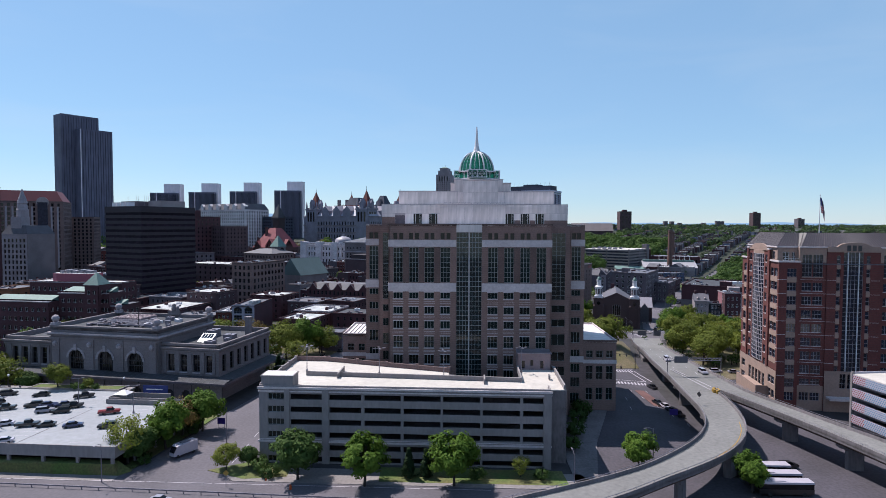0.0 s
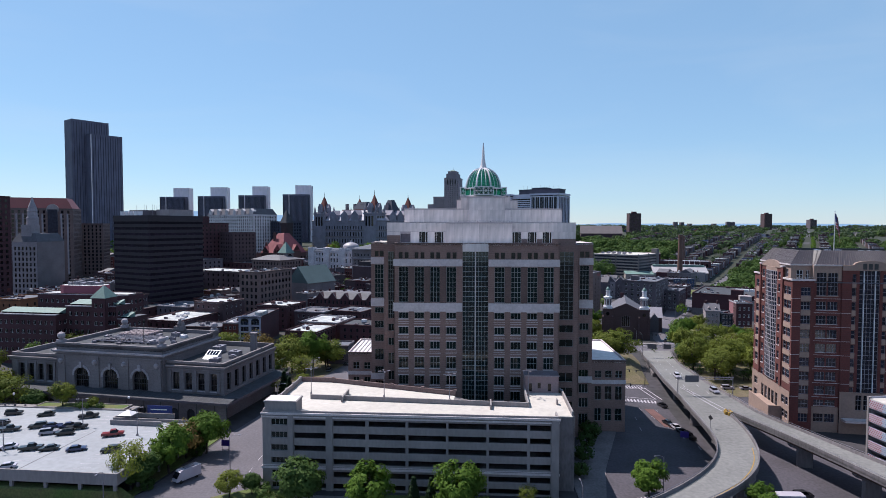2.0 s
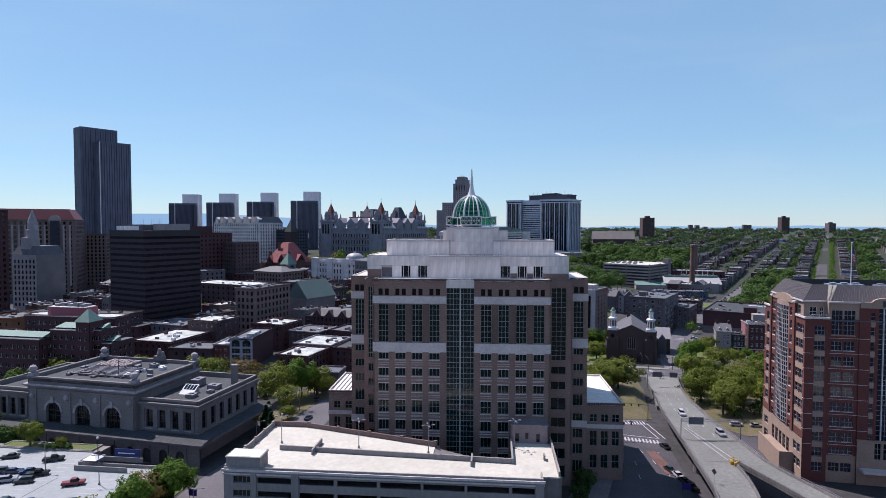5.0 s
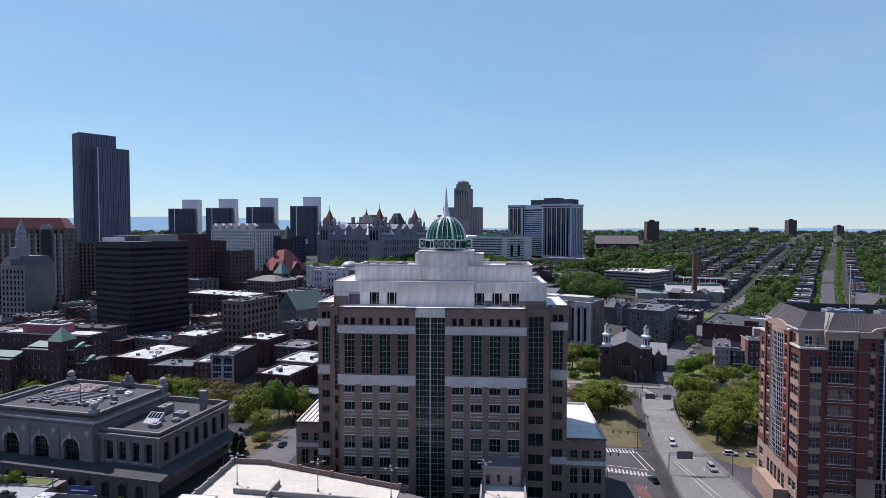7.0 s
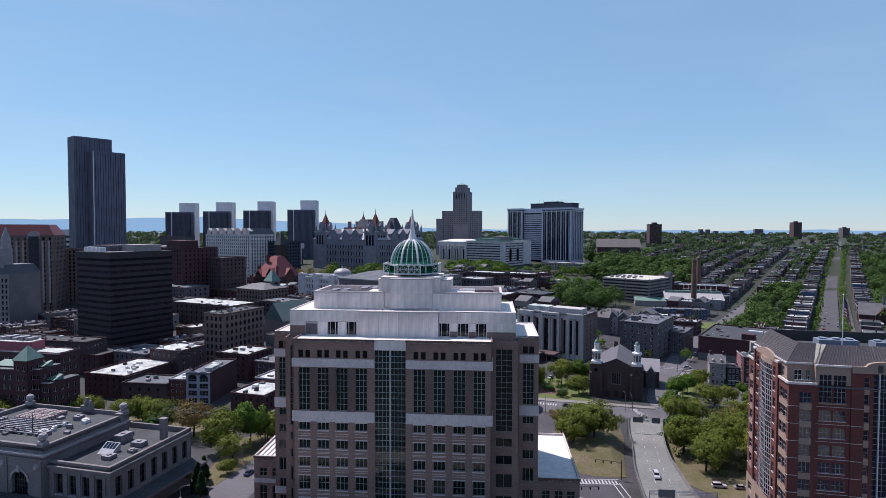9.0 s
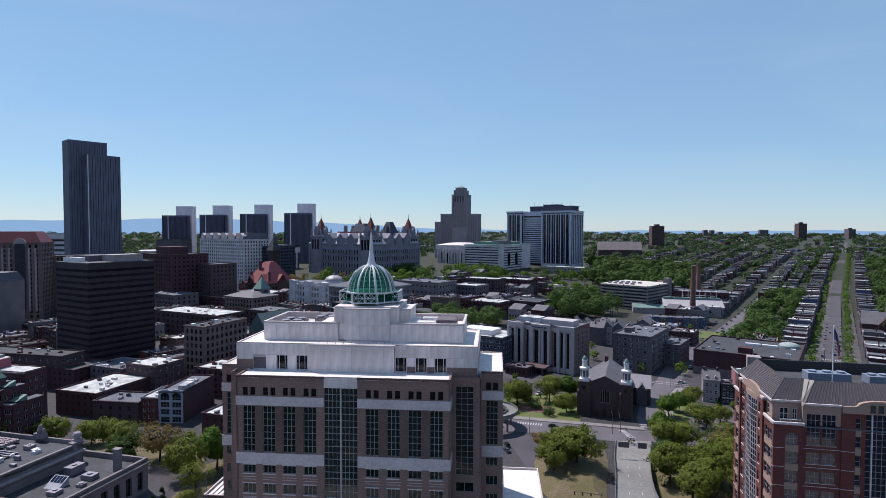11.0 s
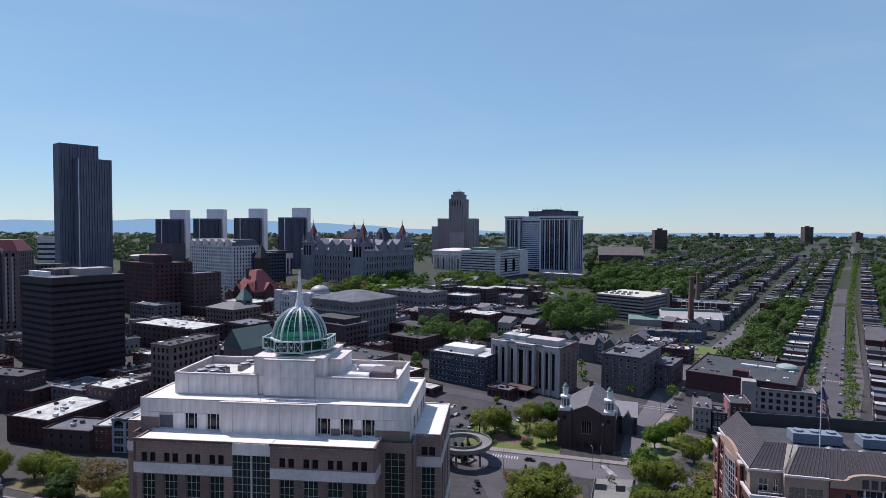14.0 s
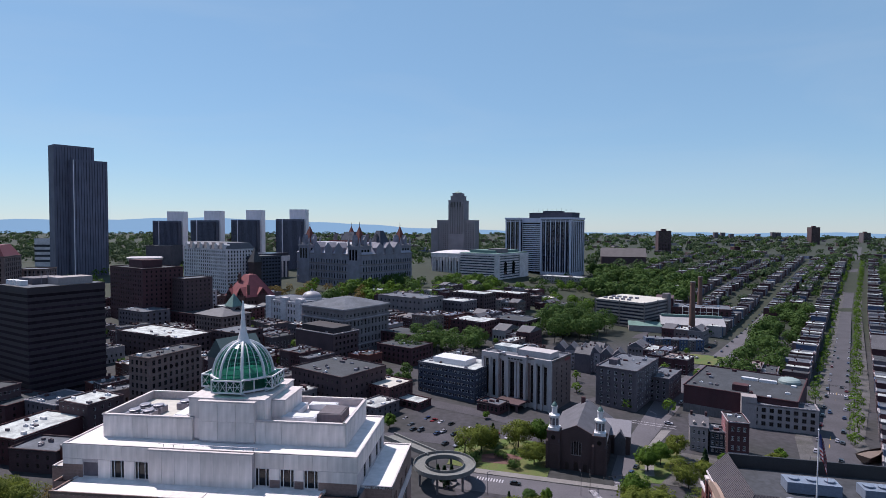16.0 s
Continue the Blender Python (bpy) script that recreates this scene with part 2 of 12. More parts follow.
# ---- mesh tools ----
class Solid:
    """Collects faces with a material slot each."""

    def __init__(self):
        self.v, self.f, self.s = [], [], []

    def add(self, verts, faces, slot=0, m=None):
        k = len(self.v)
        self.v += [tuple(m @ Vector(p)) if m else tuple(p) for p in verts]
        self.f += [tuple(i + k for i in f) for f in faces]
        self.s += [slot] * len(faces)
        return self

    def box(self, x0, y0, z0, x1, y1, z1, slot=0, m=None):
        v = [(x, y, z) for z in (z0, z1) for y in (y0, y1) for x in (x0, x1)]
        return self.add(v, [(0, 2, 3, 1), (4, 5, 7, 6), (0, 1, 5, 4), (2, 6, 7, 3), (0, 4, 6, 2), (1, 3, 7, 5)], slot, m)

    def prism(self, poly, z0, z1, slot=0, m=None):
        """poly runs counter-clockwise; z0, z1 numbers."""
        n = len(poly)
        v = [(x, y, z0) for x, y in poly] + [(x, y, z1) for x, y in poly]
        f = [tuple(reversed(range(n))), tuple(range(n, 2 * n))] + [(i, (i + 1) % n, n + (i + 1) % n, n + i) for i in range(n)]
        return self.add(v, f, slot, m)

    def lathe(self, prof, n=12, cx=0, cy=0, slot=0, m=None, turn=0.0):
        """prof: (radius, z) from bottom to top, closed at both ends."""
        v, f = [], []
        for r, z in prof:
            v += [(cx + r * math.cos(turn + 2 * math.pi * i / n), cy + r * math.sin(turn + 2 * math.pi * i / n), z) for i in range(n)]
        for k in range(len(prof) - 1):
            f += [(k * n + i, k * n + (i + 1) % n, (k + 1) * n + (i + 1) % n, (k + 1) * n + i) for i in range(n)]
        f += [tuple(reversed(range(n))), tuple(range((len(prof) - 1) * n, len(prof) * n))]
        return self.add(v, f, slot, m)

    def tube(self, a, b, r0, r1=None, n=8, slot=0):
        a, b = Vector(a), Vector(b)
        m = Matrix.Translation(a) @ (b - a).to_track_quat("Z", "Y").to_matrix().to_4x4()
        return self.lathe([(r0, 0), (r0 if r1 is None else r1, (b - a).length)], n, slot=slot, m=m)

    def gable(self, x0, y0, x1, y1, z0, z1, along="x", over=0.3, slot=0, m=None):
        """A ridged roof with two slopes and closed ends."""
        if along == "x":
            c = (y0 + y1) / 2
            v = [(x0 - over, y0 - over, z0), (x1 + over, y0 - over, z0), (x1 + over, y1 + over, z0), (x0 - over, y1 + over, z0), (x0 - over, c, z1), (x1 + over, c, z1)]
            f = [(0, 1, 5, 4), (2, 3, 4, 5), (3, 0, 4), (1, 2, 5), (0, 3, 2, 1)]
        else:
            c = (x0 + x1) / 2
            v = [(x0 - over, y0 - over, z0), (x1 + over, y0 - over, z0), (x1 + over, y1 + over, z0), (x0 - over, y1 + over, z0), (c, y0 - over, z1), (c, y1 + over, z1)]
            f = [(3, 0, 4, 5), (1, 2, 5, 4), (0, 1, 4), (2, 3, 5), (0, 3, 2, 1)]
        return self.add(v, f, slot, m)

    def hip(self, x0, y0, x1, y1, z0, z1, top=0.0, over=0.3, slot=0, m=None):
        """A hipped roof; top: share of the plan that stays flat."""
        x0, y0, x1, y1 = x0 - over, y0 - over, x1 + over, y1 + over
        w, d = x1 - x0, y1 - y0
        ins = min(w, d) / 2 * (1 - top)
        v = [(x0, y0, z0), (x1, y0, z0), (x1, y1, z0), (x0, y1, z0), (x0 + ins, y0 + ins, z1), (x1 - ins, y0 + ins, z1), (x1 - ins, y1 - ins, z1), (x0 + ins, y1 - ins, z1)]
        return self.add(v, [(0, 1, 5, 4), (1, 2, 6, 5), (2, 3, 7, 6), (3, 0, 4, 7), (4, 5, 6, 7), (0, 3, 2, 1)], slot, m)

    def mesh(self, name, mats):
        me = bpy.data.meshes.new(name)
        if len(self.v) < 6000:
            ids, verts, index = {}, [], []
            for p in self.v:
                k = (round(p[0], 3), round(p[1], 3), round(p[2], 3))
                if k not in ids:
                    ids[k] = len(verts)
                    verts.append(p)
                index.append(ids[k])
            keep = [(f, q) for f, q in zip([tuple(dict.fromkeys(index[i] for i in f)) for f in self.f], self.s) if len(f) > 2]
            self.v, self.f, self.s = verts, [k[0] for k in keep], [k[1] for k in keep]
        me.from_pydata(self.v, [], self.f)
        for m in mats if isinstance(mats, (list, tuple)) else [mats]:
            me.materials.append(m)
        me.polygons.foreach_set("material_index", self.s)
        me.update()
        return me


def part(name, solid, mats, parent, label="", kind="", at=None):
    me = solid if isinstance(solid, bpy.types.Mesh) else solid.mesh(name, mats)
    ob = new(name, me)
    ob.parent = parent
    if at is not None:
        ob.matrix_basis = at
    return tagged(ob, label, "", "", kind)


def thing(name, m, label, category, group="", kind=""):
    ob = new(name)
    ob.empty_display_size = 0.5
    ob.matrix_world = m
    return tagged(ob, label, category, group, kind)


def single(name, solid, mats, label, category, group="", kind="", at=None):
    ob = new(name, solid.mesh(name, mats))
    if at is not None:
        ob.matrix_world = at
    return tagged(ob, label, category, group, kind)


def side(w, d, k):
    """The frame of one side of a w by d block round the origin: u runs along it, -y points out. k: f, r, b, l."""
    return {"f": pose(-w / 2, -d / 2, 0), "r": pose(w / 2, -d / 2, 0, 0, 0, 90), "b": pose(w / 2, d / 2, 0, 0, 0, 180), "l": pose(-w / 2, d / 2, 0, 0, 0, 270)}[k]


def pierced(solid, length, z0, z1, holes, m, depth=0.3, slot=0):
    """A wall in the plane y = 0 of m, with openings (u0, u1, z0, z1) that go in by depth."""
    us = sorted({0.0, length, *(h[0] for h in holes), *(h[1] for h in holes)})
    zs = sorted({z0, z1, *(h[2] for h in holes), *(h[3] for h in holes)})
    us = [u for u in us if 0 <= u <= length]
    zs = [z for z in zs if z0 <= z <= z1]
    for i in range(len(us) - 1):
        run = None
        for j in range(len(zs) - 1):
            cu, cz = (us[i] + us[i + 1]) / 2, (zs[j] + zs[j + 1]) / 2
            inside = any(h[0] < cu < h[1] and h[2] < cz < h[3] for h in holes)
            if not inside:
                run = (run[0] if run else zs[j], zs[j + 1])
            if (inside or j == len(zs) - 2) and run:
                solid.add([(us[i], 0, run[0]), (us[i + 1], 0, run[0]), (us[i + 1], 0, run[1]), (us[i], 0, run[1])], [(0, 1, 2, 3)], slot, m)
                run = None
    for a, b, c, d in holes:
        v = [(a, 0, c), (b, 0, c), (b, 0, d), (a, 0, d), (a, depth, c), (b, depth, c), (b, depth, d), (a, depth, d)]
        solid.add(v, [(0, 4, 5, 1), (1, 5, 6, 2), (2, 6, 7, 3), (3, 7, 4, 0)], slot, m)
    return solid


PANES = {}


def window_mesh(w, h, nu, nz, frame_m, glass_m, bar=0.09):
    """A framed window, corner at the origin, facing -y: nu by nz panes between bars. Returns the frame and the glass."""
    key = (round(w, 2), round(h, 2), nu, nz, frame_m.name, glass_m.name)
    if key not in PANES:
        pw, ph = (w - bar) / nu, (h - bar) / nz
        holes = [(bar + i * pw, i * pw + pw, bar + j * ph, j * ph + ph) for i in range(nu) for j in range(nz)]
        s = pierced(Solid(), w, 0, h, holes, None, 0.07)
        g = Solid().add([(0.01, 0.06, 0.01), (w - 0.01, 0.06, 0.01), (w - 0.01, 0.06, h - 0.01), (0.01, 0.06, h - 0.01)], [(0, 1, 2, 3)])
        PANES[key] = (s.mesh("window", frame_m), g.mesh("pane", glass_m))
    return PANES[key]


def window(parent, at, w, h, nu, nz, frame_m, glass_m, bar=0.09, name="window", label="", loose=False):
    """loose: the pane is a piece of its own under the frame."""
    fr, gl = window_mesh(w, h, nu, nz, frame_m, glass_m, bar)
    if loose:
        ob = part(name, fr, None, parent, label, at=at)
        part("pane", gl, None, ob)
        return ob
    key = (fr.name, "whole")
    if key not in PANES:
        s = Solid()
        s.add([tuple(v.co) for v in fr.vertices], [tuple(p.vertices) for p in fr.polygons], 0)
        s.add([tuple(v.co) for v in gl.vertices], [tuple(p.vertices) for p in gl.polygons], 1)
        PANES[key] = s.mesh("window", [frame_m, glass_m])
    return part(name, PANES[key], None, parent, label, at=at)


def windows(parent, holes, m, nu, nz, frame_m, glass_m, depth=0.3, bar=0.09, name="window", loose=False):
    for a, b, c, d in holes:
        window(parent, m @ pose(a, depth - 0.07, c), b - a, d - c, nu, nz, frame_m, glass_m, bar, name, "", loose)


def far_windows(parent, sets, nu, nz, frame_m, glass_m, depth=0.3, bar=0.12):
    """Windows too small to pick apart one by one: frames and panes of a whole building, joined."""
    s = Solid()
    for holes, m in sets:
        for a, b, c, d in holes:
            fr, gl = window_mesh(b - a, d - c, nu, nz, frame_m, glass_m, bar)
            q = m @ pose(a, depth - 0.07, c)
            s.add([tuple(v.co) for v in fr.vertices], [tuple(p.vertices) for p in fr.polygons], 0, q)
            s.add([tuple(v.co) for v in gl.vertices], [tuple(p.vertices) for p in gl.polygons], 1, q)
    if s.v:
        part("far_panes", s, [frame_m, glass_m], parent, kind="stuff")


def even(length, n, w, edge=None):
    """n openings of width w spread evenly along a side."""
    edge = (length - n * w) / (n + 1) if edge is None else edge
    gap = (length - 2 * edge - n * w) / max(n - 1, 1)
    return [(edge + i * (w + gap), edge + i * (w + gap) + w) for i in range(n)]


def rot_at(x, y, z=0.0, a=0.0):
    return pose(x, y, z, 0, 0, a)


# ---- terrain ----
LEFT_Y = ((-500, 0), (200, 0), (350, 8), (500, 18), (660, 28), (950, 38), (1500, 46), (2500, 52), (5000, 60))
RIGHT_Y = ((-500, 0), (250, 0), (500, 2), (650, 6), (900, 22), (1300, 38), (2500, 54), (5000, 62))


def rise(y, knots):
    return float(np.interp(y, [k[0] for k in knots], [k[1] for k in knots]))


def land(x, y):
    """Height of the ground: a flat quarter by the river, hills behind it."""
    w = min(max((x + 20) / 260, 0), 1)
    w = w * w * (3 - 2 * w)
    return (1 - w) * rise(y, LEFT_Y) + w * rise(y, RIGHT_Y)


def ground_sheet():
    xs = list(range(-4800, -600, 200)) + list(range(-600, 700, 40)) + list(range(700, 4801, 200))
    ys = list(range(-900, -200, 100)) + list(range(-200, 1400, 40)) + list(range(1400, 4601, 200))
    s = Solid()
    n = len(xs)
    s.add([(x, y, land(x, y) - 0.02) for y in ys for x in xs],
          [(j * n + i, j * n + i + 1, (j + 1) * n + i + 1, (j + 1) * n + i) for j in range(len(ys) - 1) for i in range(n - 1)])
    single("ground", s, CITYGROUND, "grey and green ground of the town, rising to hills", "ground", kind="structure")


ground_sheet()


def strip(name, a_pts, b_pts, mats, label, category, dz=0.03, thick=0.0, level=None):
    """A sheet between two edges that follows the land."""
    s = Solid()
    n = len(a_pts)
    z = lambda p: (land(*p) if level is None else level) + dz
    v = [(*p, z(p)) for p in a_pts] + [(*p, z(p)) for p in b_pts]
    f = [(i, i + 1, n + i + 1, n + i) for i in range(n - 1)]
    if thick:
        v += [(*p, z(p) - thick) for p in a_pts] + [(*p, z(p) - thick) for p in b_pts]
        for k in range(n - 1):
            f += [(k + 1, k, 2 * n + k, 2 * n + k + 1), (n + k, n + k + 1, 3 * n + k + 1, 3 * n + k)]
        f += [(0, n, 3 * n, 2 * n), (2 * n - 1, n - 1, 3 * n - 1, 4 * n - 1)]
    s.add(v, f)
    return single(name, s, mats, label, category, kind="structure")


def slab(name, poly, mats, label, category, dz=0.12, z=None):
    """A flat raised piece of ground with a real kerb edge."""
    s = Solid()
    base = (land(*poly[0]) if z is None else z)
    s.prism(poly, base - 0.2, base + dz)
    return single(name, s, mats, label, category, kind="structure")


# ---- the office tower with the green dome ----
def panels(parent, m, u0, u1, z0, z1, nu, nz, mats, gap=0.05, thick=0.08):
    """Wall panels with open joints, each a piece of its own, proud of the wall."""
    w, h = (u1 - u0) / nu - gap, (z1 - z0) / nz - gap
    key = ("panel", round(w, 3), round(h, 3), mats.name)
    if key not in PANES:
        PANES[key] = Solid().box(0, -thick, 0, w, 0, h).mesh("panel", mats)
    for i in range(nu):
        for j in range(nz):
            part("panel", PANES[key], None, parent, at=m @ pose(u0 + i * (w + gap) + gap / 2, 0, z0 + j * (h + gap) + gap / 2))


def rim_roof(parent, poly, z, rim, mats_roof, mats_rim, t=0.35, label=""):
    """A flat roof at z inside a parapet of that height; poly counter-clockwise."""
    part("roof", Solid().prism(poly, z - 0.3, z), mats_roof, parent, label)
    n = len(poly)
    s = Solid()
    cx, cy = sum(p[0] for p in poly) / n, sum(p[1] for p in poly) / n
    for i in range(n):
        a, b = Vector(poly[i]), Vector(poly[(i + 1) % n])
        d = (b - a).normalized()
        nrm = Vector((-d.y, d.x))
        q = [a, b, b + nrm * t - d * 0, a + nrm * t]
        s.prism([tuple(p) for p in q], z + 0.002 * i, z + rim + 0.002 * i)
    part("parapet", s, mats_rim, parent)


def rect(x0, y0, x1, y1):
    return [(x0, y0), (x1, y0), (x1, y1), (x0, y1)]


TOWER = rot_at(0.64, 0.0, 0.0, -3.0)
LOW = 12.0  # floor of the visible part, above the lobby


def office_tower():
    t = thing("office_tower", TOWER, "brown brick office tower with white stepped top and green glass dome", "office building")
    x0 = -25.4
    cols = [(-23.9, -21.0), (-19.1, -16.2), (-14.4, -11.4), (-9.5, -6.5), (5.0, 8.0), (9.9, 12.9), (14.8, 17.8), (19.7, 22.7)]
    rows = [(37.3, 39.2), (32.6, 34.8), (28.1, 30.4), (22.2, 25.7), (17.2, 20.0), (12.6, 15.4), (8.0, 11.0), (2.5, 6.0)]
    m = pose(x0, 0, 0)
    holes = []
    tall = [(a - x0, b - x0, 42.3, 53.0) for a, b in cols]
    small = []
    for a, b in cols:
        c = (a + b) / 2
        small += [(c - 1.45 - x0, c - 0.25 - x0, 55.5, 57.4), (c + 0.35 - x0, c + 1.55 - x0, 55.5, 57.4)]
    std = [(a - x0, b - x0, r0, r1) for r0, r1 in rows for a, b in cols]
    strip_hole = (-4.6 - x0, 3.1 - x0, 0.6, 57.6)
    front = pierced(Solid(), 49.7, 0, 60.2, tall + small + std + [strip_hole], m, 0.35)
    part("front_wall", front, TBRICK, t)
    windows(t, tall, m, 3, 7, MULLION, TGLASS, 0.35, 0.10, loose=True)
    windows(t, small, m, 1, 1, MULLDARK, DGLASS, 0.35, 0.06)
    windows(t, [h for h in std if h[3] - h[2] < 3], m, 3, 1, MULLION, TGLASS, 0.35, 0.10, loose=True)
    windows(t, [h for h in std if h[3] - h[2] >= 3], m, 3, 2, MULLION, TGLASS, 0.35, 0.10, loose=True)
    # sills and lintels of the plain windows
    sill = Solid().box(-0.15, -0.10, -0.28, 3.05, 0.05, -0.02).mesh("sill", CASTSTONE)
    for h in std:
        part("sill", sill, None, t, at=m @ pose(h[0], 0, h[2]))
        part("lintel", sill, None, t, at=m @ pose(h[0], 0, h[3] + 0.3))
    courses = Solid()
    for h in std:
        for z in (h[2] - 0.95, h[3] + 0.95):
            courses.box(h[0] - 0.2, -0.05, z, h[1] + 0.2, 0.0, z + 0.1, 0, m)
    part("brick_courses", courses, CASTSTONE, t, "thin pale brick courses", kind="stuff")
    # glass strip in the middle: bars and panes
    cw = part("curtain_wall", Solid().box(-4.6, 0.30, 0.6, 3.1, 0.36, 57.6), CGLASS, t, "dark green glass curtain wall")
    bars = Solid()
    for i in range(9):
        x = -4.6 + 7.7 * i / 8
        wd = 0.22 if i == 4 else 0.04
        bars.box(x - wd, 0.1 if i == 4 else 0.2, 0.6, x + wd, 0.30, 57.6)
    for k in range(38):
        z = 0.6 + 1.5 * k
        bars.box(-4.6, 0.22, z - 0.06, 3.1, 0.30, z + 0.06)
    part("mullion_grid", bars, MULLION, cw, "grey green metal mullion grid")
    part("centre_mullion", Solid().box(-0.86, -0.06, 0.6, -0.64, 0.12, 57.6), CASTSTONE, cw, "pale centre mullion")
    part("cap", Solid().box(-4.65, -0.12, 57.65, 3.15, 3, 60.0), PANEL, t, "off-white cap over the glass strip")
    # pale bands
    for a, b in ((-25.55, -4.65), (3.15, 24.45)):
        for z0, z1 in ((53.2, 55.3), (39.5, 42.1)):
            part("band", Solid().box(a, -0.16, z0, b, 0.0, z1), CASTSTONE, t, "grey cast stone band")
        part("cornice", Solid().box(a - 0.1, -0.25, 59.75, b + 0.1, 0, 60.25), TBRICK2, t)
    # piers between the tall windows stand a little forward
    for a, b in [(-21.0, -19.1), (-16.2, -14.4), (-11.4, -9.5), (8.0, 9.9), (12.9, 14.8), (17.8, 19.7)]:
        part("pier", Solid().box(a, -0.14, 42.12, b, 0, 53.18), TBRICK2, t)
    # bay flanks
    for sx, k in ((-25.4, -1), (24.3, 1)):
        s = Solid().box(min(sx, sx - 0.4 * k), 0.0, 0, max(sx, sx - 0.4 * k), 5.2, 60.2)
        part("flank_wall", s, TBRICK, t)
        for z0, z1 in ((53.2, 55.3), (39.5, 42.1)):
            part("band", Solid().box(min(sx, sx + 0.14 * k), 0, z0, max(sx, sx + 0.14 * k), 5.0, z1), CASTSTONE, t)
    # recesses with a glass slot, and the outer wings
    for k, xa, xb, xc, yw in ((-1, -25.4, -28.9, -34.0, 10.5), (1, 24.3, 31.0, 36.2, 9.2)):
        a, b = min(xa, xb), max(xa, xb)
        gl = (0.9 if k > 0 else b - a - 2.4, (b - a) - 1.6 if k > 0 else b - a - 0.5)
        mm = pose(a, 5.0, 0)
        slots = [(gl[0], gl[1], 36.5, 57.4)] + [(gl[0], gl[1], r0, r1) for r0, r1 in rows[1:]]
        part("recess_wall", pierced(Solid(), b - a, 0, 59.6, slots, mm, 0.3), TBRICK, t)
        windows(t, slots[:1], mm, 3, 15, MULLION, CGLASS, 0.3, 0.08)
        windows(t, slots[1:], mm, 2, 1, MULLION, TGLASS, 0.3, 0.08)
        a, b = min(xb, xc), max(xb, xc)
        mm = pose(a, yw, 0)
        w0 = (b - a - 2.9) / 2
        wh = [(w0, w0 + 2.9, 42.3, 53.0)] + [(w0, w0 + 2.9, r0, r1) for r0, r1 in rows]
        wh2 = [(w0, w0 + 1.3, 55.5, 57.4), (w0 + 1.6, w0 + 2.9, 55.5, 57.4)]
        part("wing_wall", pierced(Solid(), b - a, 0, 60.0, wh + wh2, mm, 0.3), TBRICK, t)
        windows(t, wh[:1], mm, 3, 7, MULLION, TGLASS, 0.3, 0.10)
        windows(t, wh[1:], mm, 3, 1, MULLION, TGLASS, 0.3, 0.10)
        windows(t, wh2, mm, 1, 1, MULLDARK, DGLASS, 0.3, 0.06)
        for z0, z1 in ((53.2, 55.3), (39.5, 42.1), (15.9, 17.9)):
            part("band", Solid().box(a - 0.12, yw - 0.14, z0, b + 0.12, yw, z1), CASTSTONE, t)
        # the outer flank
        xo = xc
        mo = pose(xo, yw, 0, 0, 0, 90) if k > 0 else pose(xo, 31, 0, 0, 0, 270)
        ln = 31 - yw
        fh = [(u, u + 2.9, 42.3, 53.0) for u in (2, 8, 14)] + [(u, u + 2.9, r0, r1) for u in (2, 8, 14) for r0, r1 in rows[:6]]
        fs = [(u + d, u + d + 1.25, 55.5, 57.4) for u in (2, 8, 14) for d in (0, 1.6)]
        part("side_wall", pierced(Solid(), ln, 0, 60.0, fh + fs, mo, 0.3), TBRICK, t)
        windows(t, fh[:3], mo, 3, 7, MULLION, TGLASS, 0.3, 0.10)
        windows(t, fh[3:], mo, 3, 1, MULLION, TGLASS, 0.3, 0.10)
        windows(t, fs, mo, 1, 1, MULLDARK, DGLASS, 0.3, 0.06)
        for z0, z1 in ((53.2, 55.3), (39.5, 42.1)):
            part("band", Solid().box(0, -0.14, z0, ln, 0, z1, m=mo), CASTSTONE, t)
        part("return_wall", Solid().box(xb - 0.15, 5.0, 0, xb + 0.15, yw, 59.6), TBRICK, t)
        rim_roof(t, rect(min(xb - k * 1.0, xc), yw, max(xb - k * 1.0, xc), 31), 59.85, 0.25, ROOFPALE if k < 0 else ROOFWHITE, CASTSTONE)
    part("back_wall", Solid().box(-34, 31, 0, 36.2, 31.3, 60.0), TBRICK, t)
    # bay roof
    rim_roof(t, rect(-25.4, 0, 24.3, 7.0), 59.9, 0.25, ROOFWHITE, CASTSTONE, 0.4, "white membrane roof behind a low parapet")
    part("roof_core", Solid().box(-29, 7, 58, 31, 30.8, 59.7), ROOFGREY, t)

    # stepped white top: lower storey
    xl, xr, yf, yb = -28.3, 30.2, 6.6, 30.0
    mf = pose(xl, yf, 0)
    wz = (59.5, 63.5)
    win = [(u, u + 2.75, *wz) for u in (10.0, 14.9, 39.0, 43.8, 48.4)]
    door = (4.2, 7.3, 59.3, 62.9)
    part("top_storey_wall", pierced(Solid(), xr - xl, 59.1, 66.4, win + [door], mf, 0.3), PANELSHADOW, t)
    for a, b, z0, z1 in win:
        w = part("window", Solid().box(a, 0.24, z0, b, 0.28, z1, m=mf), DGLASS, t, "black window in white mullions")
        bars = Solid().box(a, 0.02, z1 - 0.08, b, 0.2, z1, m=mf)
        for u in (a, a + 0.62, b - 0.72, b - 0.1):
            bars.box(u, 0.02, z0, u + 0.1, 0.22, z1 - 0.08, m=mf)
        part("window_frame", bars, WHITEMETAL, w)
    part("door", Solid().box(door[0], 0.2, door[2], door[1], 0.28, door[3], m=mf), GREYSTUCCO, t, "grey metal door")
    for a, b, n in ((0, 18.5, 6), (38.95, 58.5, 7)):
        panels(t, mf, a, b, 63.55, 66.3, n, 1, PANEL)
